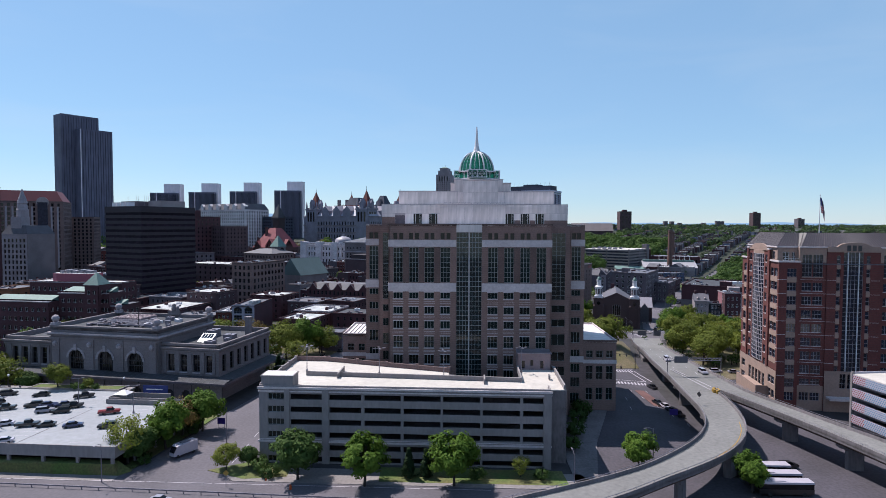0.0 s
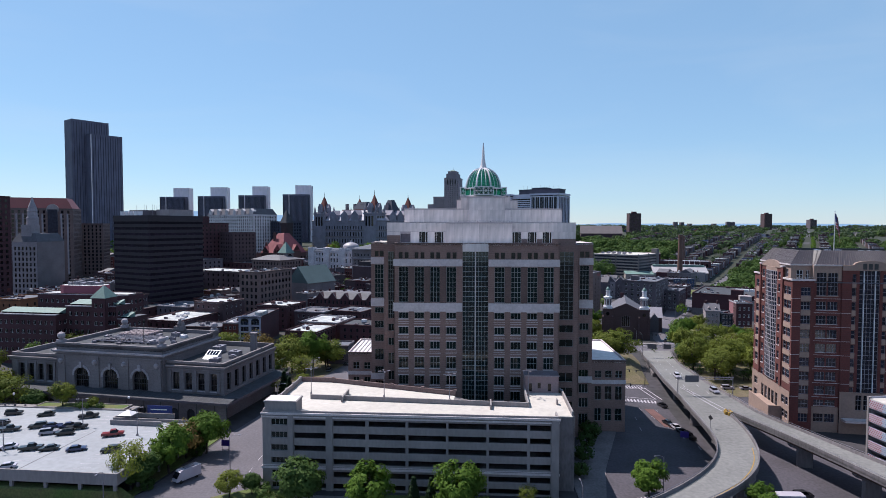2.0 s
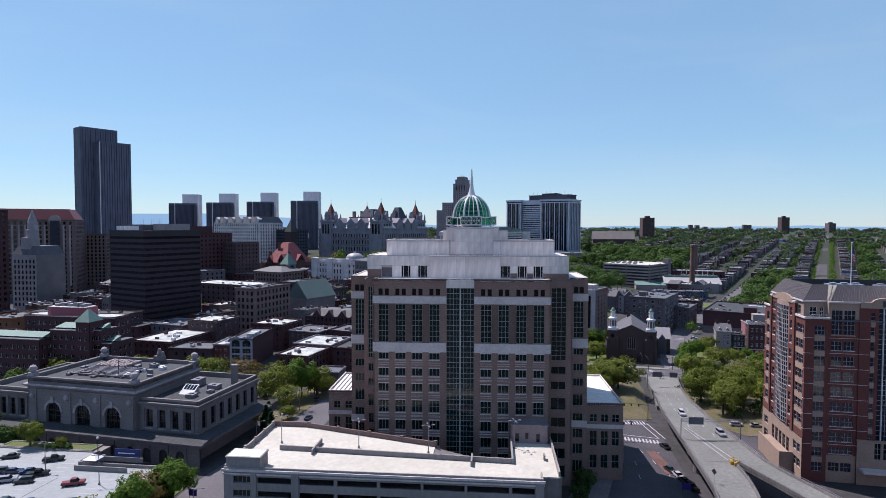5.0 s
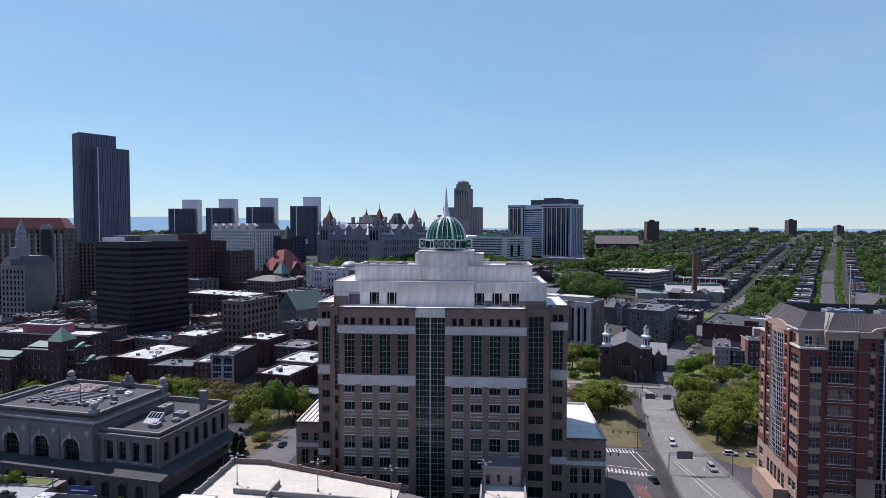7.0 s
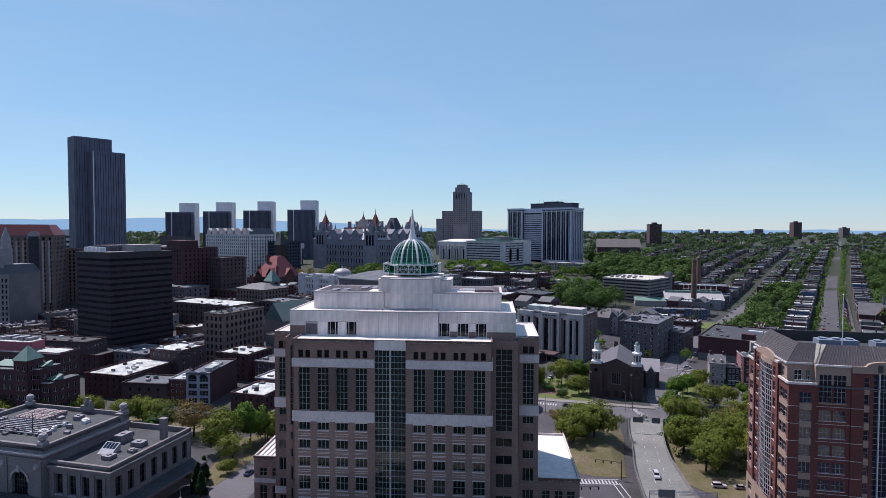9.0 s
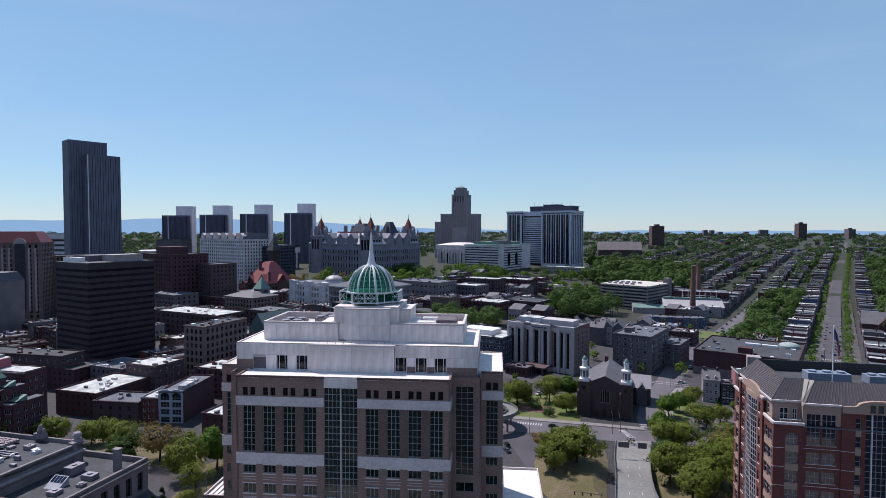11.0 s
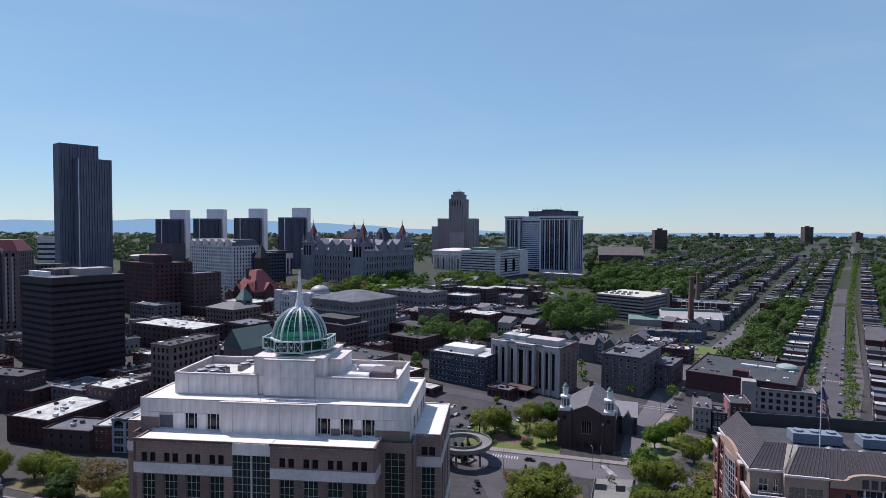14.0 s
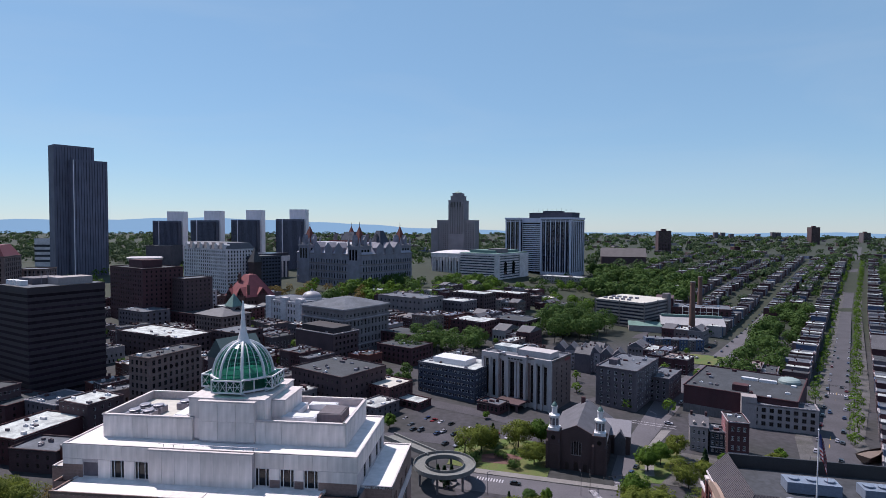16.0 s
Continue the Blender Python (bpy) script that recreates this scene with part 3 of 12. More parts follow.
    for a, b, zb in ((0.0, 4.15, 62.4), (7.35, 9.95, 59.2), (12.8, 14.85, 59.2), (17.7, 18.5, 59.2), (41.8, 43.75, 61.4), (46.6, 48.35, 61.4), (51.2, 58.48, 61.4)):
        panels(t, mf, a, b, zb, 63.5, 3 if b - a > 5 else 1, 1, PANEL)
        if zb > 60:
            part("brick_panel", Solid().box(a + 0.02, -0.07, 59.2, b, 0.0, zb - 0.03, m=mf), BRICK_TAN if 40 < a < 50 else TBRICK, t)
    # middle piece of that storey stands forward
    part("middle_wall", Solid().box(-9.8, 5.6, 59.1, 10.6, 6.65, 66.2), PANELSHADOW, t)
    panels(t, pose(-9.8, 5.6, 0), 0, 20.4, 59.3, 66.15, 8, 1, PANEL)
    part("coping", Solid().box(-10.0, 5.4, 66.2, 10.8, 6.0, 66.5), CASTSTONE, t)
    for mm, ln in ((pose(xr, yf, 0, 0, 0, 90), yb - yf), (pose(xl, yb, 0, 0, 0, 270), yb - yf)):
        sw = [(u, u + 1.9, 59.9, 62.9) for u in (5.0, 9.5, 15.5, 19.0)]
        part("top_side_wall", pierced(Solid(), ln, 59.1, 66.4, sw, mm, 0.3), PANELSHADOW, t)
        windows(t, sw, mm, 2, 1, MULLDARK, DGLASS, 0.3, 0.08)
        panels(t, mm, 0, ln, 63.1, 66.3, 6, 1, PANEL)
    part("top_back_wall", Solid().box(xl, yb, 59.1, xr, yb + 0.3, 66.4), PANELSHADOW, t)
    rim_roof(t, rect(xl, yf, xr, yb), 66.2, 0.25, ROOFWHITE, CASTSTONE, 0.35, "white membrane roof")
    # upper storey: two roofless plant decks behind screens
    for a, b in ((-23.3, -4.4), (7.6, 26.6)):
        y0, y1 = 11.4, 28.0
        for mm, ln in ((pose(a, y0, 0), b - a), (pose(b, y0, 0, 0, 0, 90), y1 - y0), (pose(b, y1, 0, 0, 0, 180), b - a), (pose(a, y1, 0, 0, 0, 270), y1 - y0)):
            part("screen_wall", Solid().box(0.0, 0, 66.0, ln, 0.28, 70.55, m=mm), PANELSHADOW, t)
            panels(t, mm, 0, ln, 66.2, 70.5, max(4, round(ln / 3.1)), 1, PANEL)
            part("coping", Solid().box(-0.12, -0.2, 70.56, ln + 0.12, 0.4, 70.9, m=mm), CASTSTONE, t)
        part("plant_deck", Solid().box(a, y0, 68.9, b, y1, 69.1), ROOFWHITE if a > 0 else ROOFPALE, t)
    # the block below the dome
    for x0_, y0_, x1_, y1_, z1_ in ((-2.6, 10.9, 8.6, 14.0, 74.2), (-5.3, 12.0, 10.2, 27.5, 74.5), (-6.6, 15.5, 13.0, 25.0, 73.6)):
        part("dome_block", Solid().box(x0_, y0_, 66.3, x1_, y1_, z1_), PANELSHADOW, t)
        for mm, ln in ((pose(x0_, y0_, 0), x1_ - x0_), (pose(x1_, y0_, 0, 0, 0, 90), y1_ - y0_), (pose(x0_, y1_, 0, 0, 0, 270), y1_ - y0_)):
            panels(t, mm, 0, ln, 66.6, z1_ - 0.05, max(2, round(ln / 3.4)), 2, PANEL)
        part("coping", Solid().box(x0_ - 0.2, y0_ - 0.2, z1_, x1_ + 0.2, y1_ + 0.2, z1_ + 0.25), CASTSTONE, t)
    return t


def glass_dome():
    """The octagonal lantern and ribbed dome on the tower's top, with its spire."""
    d = thing("glass_dome", TOWER @ pose(2.0, 20.4, 74.75), "green glass dome with white ribs and a tall white spire", "dome")
    R, n = 6.5, 8
    ring = Solid()
    ring.lathe([(R * 1.03, 0.35), (R * 1.03, 0.7)], n, turn=math.pi / 8).lathe([(R * 1.05, 2.75), (R * 1.05, 3.1)], n, turn=math.pi / 8)
    lan = part("lantern_ring", ring, WHITEMETAL, d, "white lantern ring")
    for i in range(0, n, 2):
        a0 = math.pi / 8 + 2 * math.pi * i / n
        p, q = Vector((R * math.cos(a0), R * math.sin(a0), 0)), Vector((R * math.cos(a0 + math.pi / 4), R * math.sin(a0 + math.pi / 4), 0))
        s = Solid()
        for k in range(3):
            a = p.lerp(q, k / 2)
            s.tube(a, a + Vector((0, 0, 2.9)), 0.14, n=6)
        part("lattice_panel", s, WHITEMETAL, d, "white metal lattice")
        pi, qi = p * 0.97, q * 0.97
        part("lantern_pane", Solid().add([(pi.x, pi.y, 0.7), (qi.x, qi.y, 0.7), (qi.x, qi.y, 2.75), (pi.x, pi.y, 2.75)], [(0, 1, 2, 3)]), DOMEGLASS, d, "green glass pane")
    # a box bay of braced glass stands out on each of the four sides
    hw, yo, yi, zl, zt = 3.2, -7.7, -6.0, 0.75, 3.15
    for k in range(4):
        at = pose(0, 0, 0, 0, 0, 90 * k)
        fr, br = Solid(), Solid()
        for zz in (zl, zt):
            fr.box(-hw, yo, zz - 0.14, hw, yo + 0.24, zz + 0.14).box(-hw, yo + 0.24, zz - 0.14, -hw + 0.24, yi, zz + 0.14).box(hw - 0.24, yo + 0.24, zz - 0.14, hw, yi, zz + 0.14)
        for x in (-hw + 0.12, 0, hw - 0.12):
            fr.tube((x, yo + 0.12, zl), (x, yo + 0.12, zt), 0.13, n=6)
        for x in (-hw + 0.12, hw - 0.12):
            fr.tube((x, yi + 0.2, 0), (x, yo + 0.3, zl), 0.12, n=6)
        for j in range(4):
            x0, x1 = -hw + 0.12 + j * (hw * 2 - 0.24) / 4, -hw + 0.12 + (j + 1) * (hw * 2 - 0.24) / 4
            br.tube((x0, yo + 0.1, zl), (x1, yo + 0.1, zt), 0.055, n=4).tube((x0, yo + 0.1, zt), (x1, yo + 0.1, zl), 0.055, n=4)
            br.tube((x0, yo + 0.1, zl), (x0, yo + 0.1, zt), 0.06, n=4)
        br.tube((-hw, yo + 0.1, (zl + zt) / 2), (hw, yo + 0.1, (zl + zt) / 2), 0.055, n=4)
        for x in (-hw + 0.1, hw - 0.1):
            br.tube((x, yo, zl), (x, yi, zt), 0.055, n=4).tube((x, yo, zt), (x, yi, zl), 0.055, n=4).tube((x, yo, (zl + zt) / 2), (x, yi, (zl + zt) / 2), 0.055, n=4)
        bay = part("lantern_bay", fr, WHITEMETAL, d, "white framed box bay", at=at)
        part("brace", br, WHITEMETAL, bay)
        part("bay_glass", Solid().box(-hw + 0.22, yo + 0.24, zl + 0.02, hw - 0.22, yi, zt - 0.02), DOMEGLASS, bay, "green glass of the bay")
    # dome shell in panes between ribs
    rd, hd, z0 = 5.95, 7.3, 2.5
    prof = [(rd * math.cos(b) ** 0.92 if b < 1.55 else 0.25, z0 + hd * math.sin(b)) for b in [math.pi / 2 * k / 9 for k in range(10)]]
    prof[-1] = (0.55, z0 + hd)
    for i in range(n):
        a0 = math.pi / 8 + 2 * math.pi * i / n
        s = Solid()
        for k in range(9):
            (r0, za), (r1, zb) = prof[k], prof[k + 1]
            for j in range(3):
                b0, b1 = a0 + math.pi / 4 * j / 3, a0 + math.pi / 4 * (j + 1) / 3
                s.add([(r0 * math.cos(b0), r0 * math.sin(b0), za), (r0 * math.cos(b1), r0 * math.sin(b1), za), (r1 * math.cos(b1), r1 * math.sin(b1), zb), (r1 * math.cos(b0), r1 * math.sin(b0), zb)], [(0, 1, 2, 3)])
        part("dome_pane", s, DOMEGLASS, d, "green glass between white ribs")
        rib, bars = Solid(), Solid()
        for k in range(9):
            (r0, za), (r1, zb) = prof[k], prof[k + 1]
            rib.tube((1.02 * r0 * math.cos(a0), 1.02 * r0 * math.sin(a0), za), (1.02 * r1 * math.cos(a0), 1.02 * r1 * math.sin(a0), zb), 0.3, n=6)
            for j in range(1, 3):
                b0 = a0 + math.pi / 4 * j / 3
                bars.tube((1.01 * r0 * math.cos(b0), 1.01 * r0 * math.sin(b0), za), (1.01 * r1 * math.cos(b0), 1.01 * r1 * math.sin(b0), zb), 0.10, n=4)
            if 0 < k:
                bars.tube((1.01 * r0 * math.cos(a0), 1.01 * r0 * math.sin(a0), za), (1.01 * r0 * math.cos(a0 + math.pi / 4), 1.01 * r0 * math.sin(a0 + math.pi / 4), za), 0.08, n=4)
        part("rib", rib, WHITEMETAL, d, "thick white rib")
        part("glazing_grid", bars, WHITEMETAL, d, "thin white glazing bars")
    sp = Solid().lathe([(1.5, z0 + hd - 0.5), (1.1, z0 + hd + 0.5), (0.75, z0 + hd + 1.8), (0.5, z0 + hd + 3.5), (0.36, z0 + hd + 6.0), (0.2, z0 + hd + 7.8), (0.16, z0 + hd + 8.4)], 12)
    part("spire", sp, WHITEMETAL, d, "tapering white spire")
    return d


def low_wing(x0, y0, x1, y1, h, roof, label):
    """A low annex of the tower."""
    w, dd = x1 - x0, y1 - y0
    t = thing("office_annex", TOWER @ pose((x0 + x1) / 2, (y0 + y1) / 2, 0), label, "office building", "annexes of the tower")
    for k, ln in (("f", w), ("r", dd), ("b", w), ("l", dd)):
        m = side(w, dd, k)
        hs = []
        if k != "b":
            n = max(2, round(ln / 3.6))
            hs = [(a, b, *z) for a, b in even(ln, n, 2.1) for z in ((17.3, 19.6), (10.2, 14.6), (3.5, 7.5))]
        part("wall", pierced(Solid(), ln, 0, h, hs, m, 0.3), TBRICK, t)
        windows(t, hs, m, 2, 2, MULLION, TGLASS, 0.3)
        part("band", Solid().box(-0.1, -0.12, 15.4, ln + 0.1, 0, 16.6, m=m), CASTSTONE, t)
        part("cornice", Solid().box(-0.15, -0.18, h - 0.5, ln + 0.15, 0, h, m=m), TBRICK2, t)
    rim_roof(t, rect(-w / 2, -dd / 2, w / 2, dd / 2), h - 0.5, 0.6, roof, CASTSTONE)
    return t


office_tower()
glass_dome()
aw = low_wing(-43.0, 17.5, -34.0, 40.0, 23.0, ROOFWHITE, "low brown brick annex with white ribbed roof beside the tower")
seams = Solid()
for i in range(6):
    seams.box(-4.2 + i * 1.4, -10.5, 22.5, -4.05 + i * 1.4, 10.5, 22.75)
part("roof_rib", seams, STEEL, aw)
low_wing(36.2, 10.0, 47.0, 43.0, 23.0, ROOFWHITE, "low brown brick annex with plain white roof beside the tower")


def tower_plant():
    """Machines on the two plant decks."""
    fan = Solid().box(-1.3, -1.3, 0, 1.3, 1.3, 1.3).lathe([(1.0, 1.3), (1.15, 1.7), (1.0, 1.75)], 16)
    for x, y in ((-19, 15), (-16, 15), (-19, 18.5), (-16, 18.5), (-12, 22), (-9, 22), (-12, 25), (-9, 25)):
        single("cooling_fan", fan, STEEL, "galvanised cooling fan unit on the tower's plant deck", "cooling unit", "cooling fans", at=TOWER @ pose(x, y, 69.1))
    for x, y, w, l, h, mt in ((-8, 17, 3, 8, 1.4, WHITEMETAL), (16, 16, 7, 3, 1.5, WHITEMETAL), (13, 22, 3, 6, 1.3, WHITEMETAL), (22, 19, 5, 6, 1.9, GREYSTUCCO), (18, 25, 6, 2.2, 1.2, WHITEMETAL)):
        s = Solid().box(-w / 2, -l / 2, 0.15, w / 2, l / 2, h).box(-w / 2 + .2, -l / 2 + .2, 0, w / 2 - .2, l / 2 - .2, 0.15).box(-w / 2 + 0.3, -l / 2 + 0.3, h, w / 2 - 0.3, l / 2 - 0.3, h + 0.12)
        single("air_handler", s, mt, "pale metal air handler on the tower's plant deck", "air handler", at=TOWER @ pose(x, y, 69.1))
    r = Solid()
    for x in range(-8, 11, 2):
        r.tube((x, 7.4, 65.62), (x, 7.4, 66.9), 0.05, n=5)
    r.tube((-9, 7.4, 66.9), (11, 7.4, 66.9), 0.05, n=5)
    single("roof_railing", r, STEEL, "galvanised railing on the white roof", "railing", at=TOWER)


tower_plant()


# ---- the parking garage in front ----
GAR = rot_at(-19.6, -33.65, 0, -4.3)


def parking_garage():
    t = thing("parking_garage", GAR, "pale concrete parking garage with open decks", "parking garage")
    xa, xb = -35.4, 37.3
    top = 19.2
    rows = [(16.1, 17.5), (12.9, 14.3), (9.7, 11.1), (6.5, 7.9), (3.3, 4.7), (0.4, 1.7)]
    bays = [(-27.4, -19.5), (-17.6, -9.6), (-8.8, 0.3), (1.0, 10.2), (10.8, 20.0), (20.6, 29.8), (30.5, 35.4)]
    m = pose(xa, 0, 0)
    holes = [(a - xa, b - xa, *z) for a, b in bays for z in rows]
    stair = [(-33.2 - xa, -29.1 - xa, z0 - 0.1, z1 + 0.1) for z0, z1 in rows]
    part("front_wall", pierced(Solid(), xb - xa, 0, top, holes + stair, m, 0.45), CONCRETE, t)
    windows(t, stair, m, 4, 1, MULLION, TGLASS, 0.45, 0.08)
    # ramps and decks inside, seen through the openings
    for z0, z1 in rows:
        part("deck", Solid().box(xa + 0.5, 0.5, z0 - 1.3, xb - 0.5, 22, z0 - 1.0), CONCRETE_WORN_SHADE, t)
    part("inner_wall", Solid().box(xa + 0.6, 13, 0, xb - 0.6, 13.3, 17.9), CONCRETE_WORN_SHADE, t)
    # pilasters and courses
    for x0, x1 in ((-28.9, -27.6), (-19.4, -17.7), (35.6, 37.4)):
        part("pilaster", Solid().box(x0, -0.35, 0, x1, 0.0, 19.0), CONCRETE, t)
    for x in (-9.2, 0.65, 10.5, 20.3, 30.15):
        part("column", Solid().box(x - 0.2, -0.08, 0, x + 0.2, 0, 17.8), CONCRETE, t)
    for z0, z1, p in ((18.0, 18.35, 0.22), (18.75, 19.25, 0.4), (5.3, 5.75, 0.25), (5.95, 6.1, 0.12)):
        part("belt_course", Solid().box(xa - p, -p, z0, xb + p, 0, z1), CASTSTONE, t)
    for i in range(23):
        part("joint_panel", Solid().box(xa + 0.2 + i * 3.14, -0.05, 18.36, xa + 3.2 + i * 3.14, 0, 18.74), CONCRETE, t)
    # left side and its stair tower, right side with the recess
    ml = pose(xa, 30.5, 0, 0, 0, 270)
    lh = [(a, b, *z) for a, b in even(30.5, 3, 7.5) for z in rows]
    part("side_wall", pierced(Solid(), 30.5, 0, top, lh, ml, 0.45), CONCRETE, t)
    mr = pose(xb, 0.0, 0, 0, 0, 90)
    part("side_wall", pierced(Solid(), 21, 0, 18.4, [], mr, 0.3), CONCRETE, t)
    part("recess_wall", Solid().box(xb, 3.6, 0, xb + 4.2, 3.9, 18.4), CONCRETE_WORN_SHADE, t)
    part("end_wall", Solid().box(xb + 3.9, 3.6, 0, xb + 4.3, 29, 18.6), CONCRETE, t)
    part("back_wall", Solid().prism([(xa, 30.2), (-26, 30.2), (-26, 30.5), (xa, 30.5)], 0, 18.4), BRICK_TAN, t)
    part("back_wall", Solid().prism([(-26, 30.2), (12, 18.9), (12, 19.2), (-26, 30.5)], 0, 18.4), BRICK_TAN, t)
    part("back_wall", Solid().box(12, 18.9, 0, xb + 4, 19.2, 15.0), CONCRETE_WORN_SHADE, t)
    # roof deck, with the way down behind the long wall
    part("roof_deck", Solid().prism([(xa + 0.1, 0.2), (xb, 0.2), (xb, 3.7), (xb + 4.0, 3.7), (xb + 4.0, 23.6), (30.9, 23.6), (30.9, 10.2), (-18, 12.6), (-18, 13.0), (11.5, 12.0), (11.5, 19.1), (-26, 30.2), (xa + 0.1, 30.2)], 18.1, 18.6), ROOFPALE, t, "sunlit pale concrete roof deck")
    # the darker concrete stands in for shade on this ramp
    part("ramp", Solid().add([(11.5, 11.6, 18.4), (30.8, 10.6, 14.2), (30.8, 19.0, 14.2), (11.5, 19.0, 18.4)], [(0, 1, 2, 3)]), CONCRETE_WORN_SHADE, t, "ramp leading down, shade put into its darker concrete")
    par = Solid()
    for x0, y0, x1, y1, z1 in ((xa, 0, xb, 0.35, 19.7), (xa, 0.36, xa + 0.4, 30.5, 20.0), (xb - 0.36, 0.36, xb, 3.9, 19.7), (xb + 3.7, 4.0, xb + 4.1, 23.6, 19.8)):
        par.box(x0, y0, 18.6, x1, y1, z1)
    for k in range(5):
        par.box(xa - 0.15, 5 + k * 6, 18.6, xa + 0.55, 5.9 + k * 6, 20.25)
    part("parapet", par, CONCRETE, t)
    bp = Solid().box(xa + 0.4, 30.1, 18.6, -26, 30.5, 20.0)
    slant = pose(-26, 30.1, 0, 0, 0, math.degrees(math.atan2(-11.3, 38)))
    bp.box(0, 0, 18.6, 39.6, 0.4, 19.9, 0, slant)
    for i in range(5):
        bp.box(0.3 + i * 9.6, -0.1, 18.6, 1.2 + i * 9.6, 0.5, 20.2, 0, slant)
    part("parapet", bp, BRICK_TAN, t, "brown brick parapet")
    wall = pose(-27.3, 13.5, 0, 0, 0, math.degrees(math.atan2(-3.3, 58.1)))
    part("ramp_wall", Solid().box(0, 0, 18.4, 58.2, 0.4, 19.8, 0, wall), CONCRETE, t)
    for x0, y0, x1, y1 in ((-18.3, 11.0, -17.9, 19.0), (21.0, 7.6, 21.4, 12.4), (30.7, 10.0, 31.1, 23.4), (38.4, 12.6, 38.8, 14.2)):
        part("ramp_wall", Solid().box(x0, y0, 18.4, x1, y1, 19.95), CONCRETE, t)
    # stair head on the corner
    part("stair_head", Solid().box(-34.9, 0.3, 18.6, -26.9, 5.0, 21.7).box(-35.1, 0.1, 21.7, -26.7, 5.2, 22.0), CONCRETE, t, "pale concrete stair head")
    part("stair_roof", Solid().box(-34.7, 0.5, 22.0, -27.1, 4.8, 22.06), ROOFWHITE, t)
    # lift penthouse at the far corner
    ph = part("penthouse", pierced(Solid(), 9.4, 18.6, 23.2, [(1.0, 2.0, 19.0, 21.2), (3.6, 4.4, 19.8, 21.4), (6.4, 7.3, 19.0, 21.2)], pose(31.0, 23.6, 0), 0.2).box(31.0, 23.6, 18.6, 31.2, 29, 23.2).box(40.2, 23.6, 18.6, 40.4, 29, 23.2).box(31.2, 28.8, 18.6, 40.2, 29, 23.2), mat("pinkish stucco", (0.42, 0.33, 0.30), 0.85, 0.12), t, "pinkish stair penthouse")
    part("penthouse_roof", Solid().box(30.8, 23.4, 23.2, 40.6, 29.2, 23.5), STEEL, ph, "blue grey metal roof")
    part("dark_backing", Solid().box(31.3, 23.82, 18.6, 40.1, 23.86, 22), DGLASS, ph)
    return t


parking_garage()


def lamp_mast(m, h, arms, label, group):
    t = thing("lamp_mast", m, label, "lamp post", group)
    part("pole", Solid().lathe([(0.13, 0), (0.08, h)], 8).lathe([(0.3, 0), (0.3, 0.5)], 10), STEEL, t)
    for i in range(arms):
        a = 2 * math.pi * i / arms + 0.3
        d = Vector((math.cos(a), math.sin(a), 0))
        arm = part("arm", Solid().tube(Vector((0, 0, h - 0.15)), d * 1.1 + Vector((0, 0, h)), 0.05, n=6), STEEL, t)
        part("lamp_head", Solid().box(0.9, -0.22, -0.1, 1.7, 0.22, 0.06), STEEL, arm, "flat lamp head", at=pose(0, 0, h, 0, 0, math.degrees(a)))
    return t


for x, y in ((-28.4, 18.0), (-7.7, 16.5), (10.3, 14.5), (31.7, 20.0)):
    lamp_mast(GAR @ pose(x, y, 18.6), 7.2, 4, "tall galvanised lamp mast with flat heads on the garage roof", "lamp masts on the garage roof")


# ---- the old railway station ----
STA = rot_at(-83.0, 19.2, 0, -12.5)


def arch_wall(s, x0, x1, z0, z1, arches, depth=0.9, y=0.0):
    """A wall with round-headed openings (centre, half width, foot, springing)."""
    edges = [x0]
    for c, hw, zf, zs in arches:
        edges += [c - hw, c + hw]
    edges.append(x1)
    for a, b in zip(edges[::2], edges[1::2]):
        s.add([(a, y, z0), (b, y, z0), (b, y, z1), (a, y, z1)], [(0, 1, 2, 3)])
    for c, hw, zf, zs in arches:
        s.add([(c - hw, y, z0), (c + hw, y, z0), (c + hw, y, zf), (c - hw, y, zf)], [(0, 1, 2, 3)])
        n = 12
        pts = [(c + hw * math.cos(math.pi * k / n), zs + hw * math.sin(math.pi * k / n)) for k in range(n + 1)]
        for (xa, za), (xb, zb) in zip(pts, pts[1:]):
            s.add([(xb, y, zb), (xa, y, za), (xa, y, z1), (xb, y, z1)], [(0, 1, 2, 3)])
            s.add([(xa, y, za), (xb, y, zb), (xb, y + depth, zb), (xa, y + depth, za)], [(0, 1, 2, 3)])
        for xx in (c - hw, c + hw):
            s.add([(xx, y, zf), (xx, y, zs), (xx, y + depth, zs), (xx, y + depth, zf)], [(0, 1, 2, 3)])
    return s


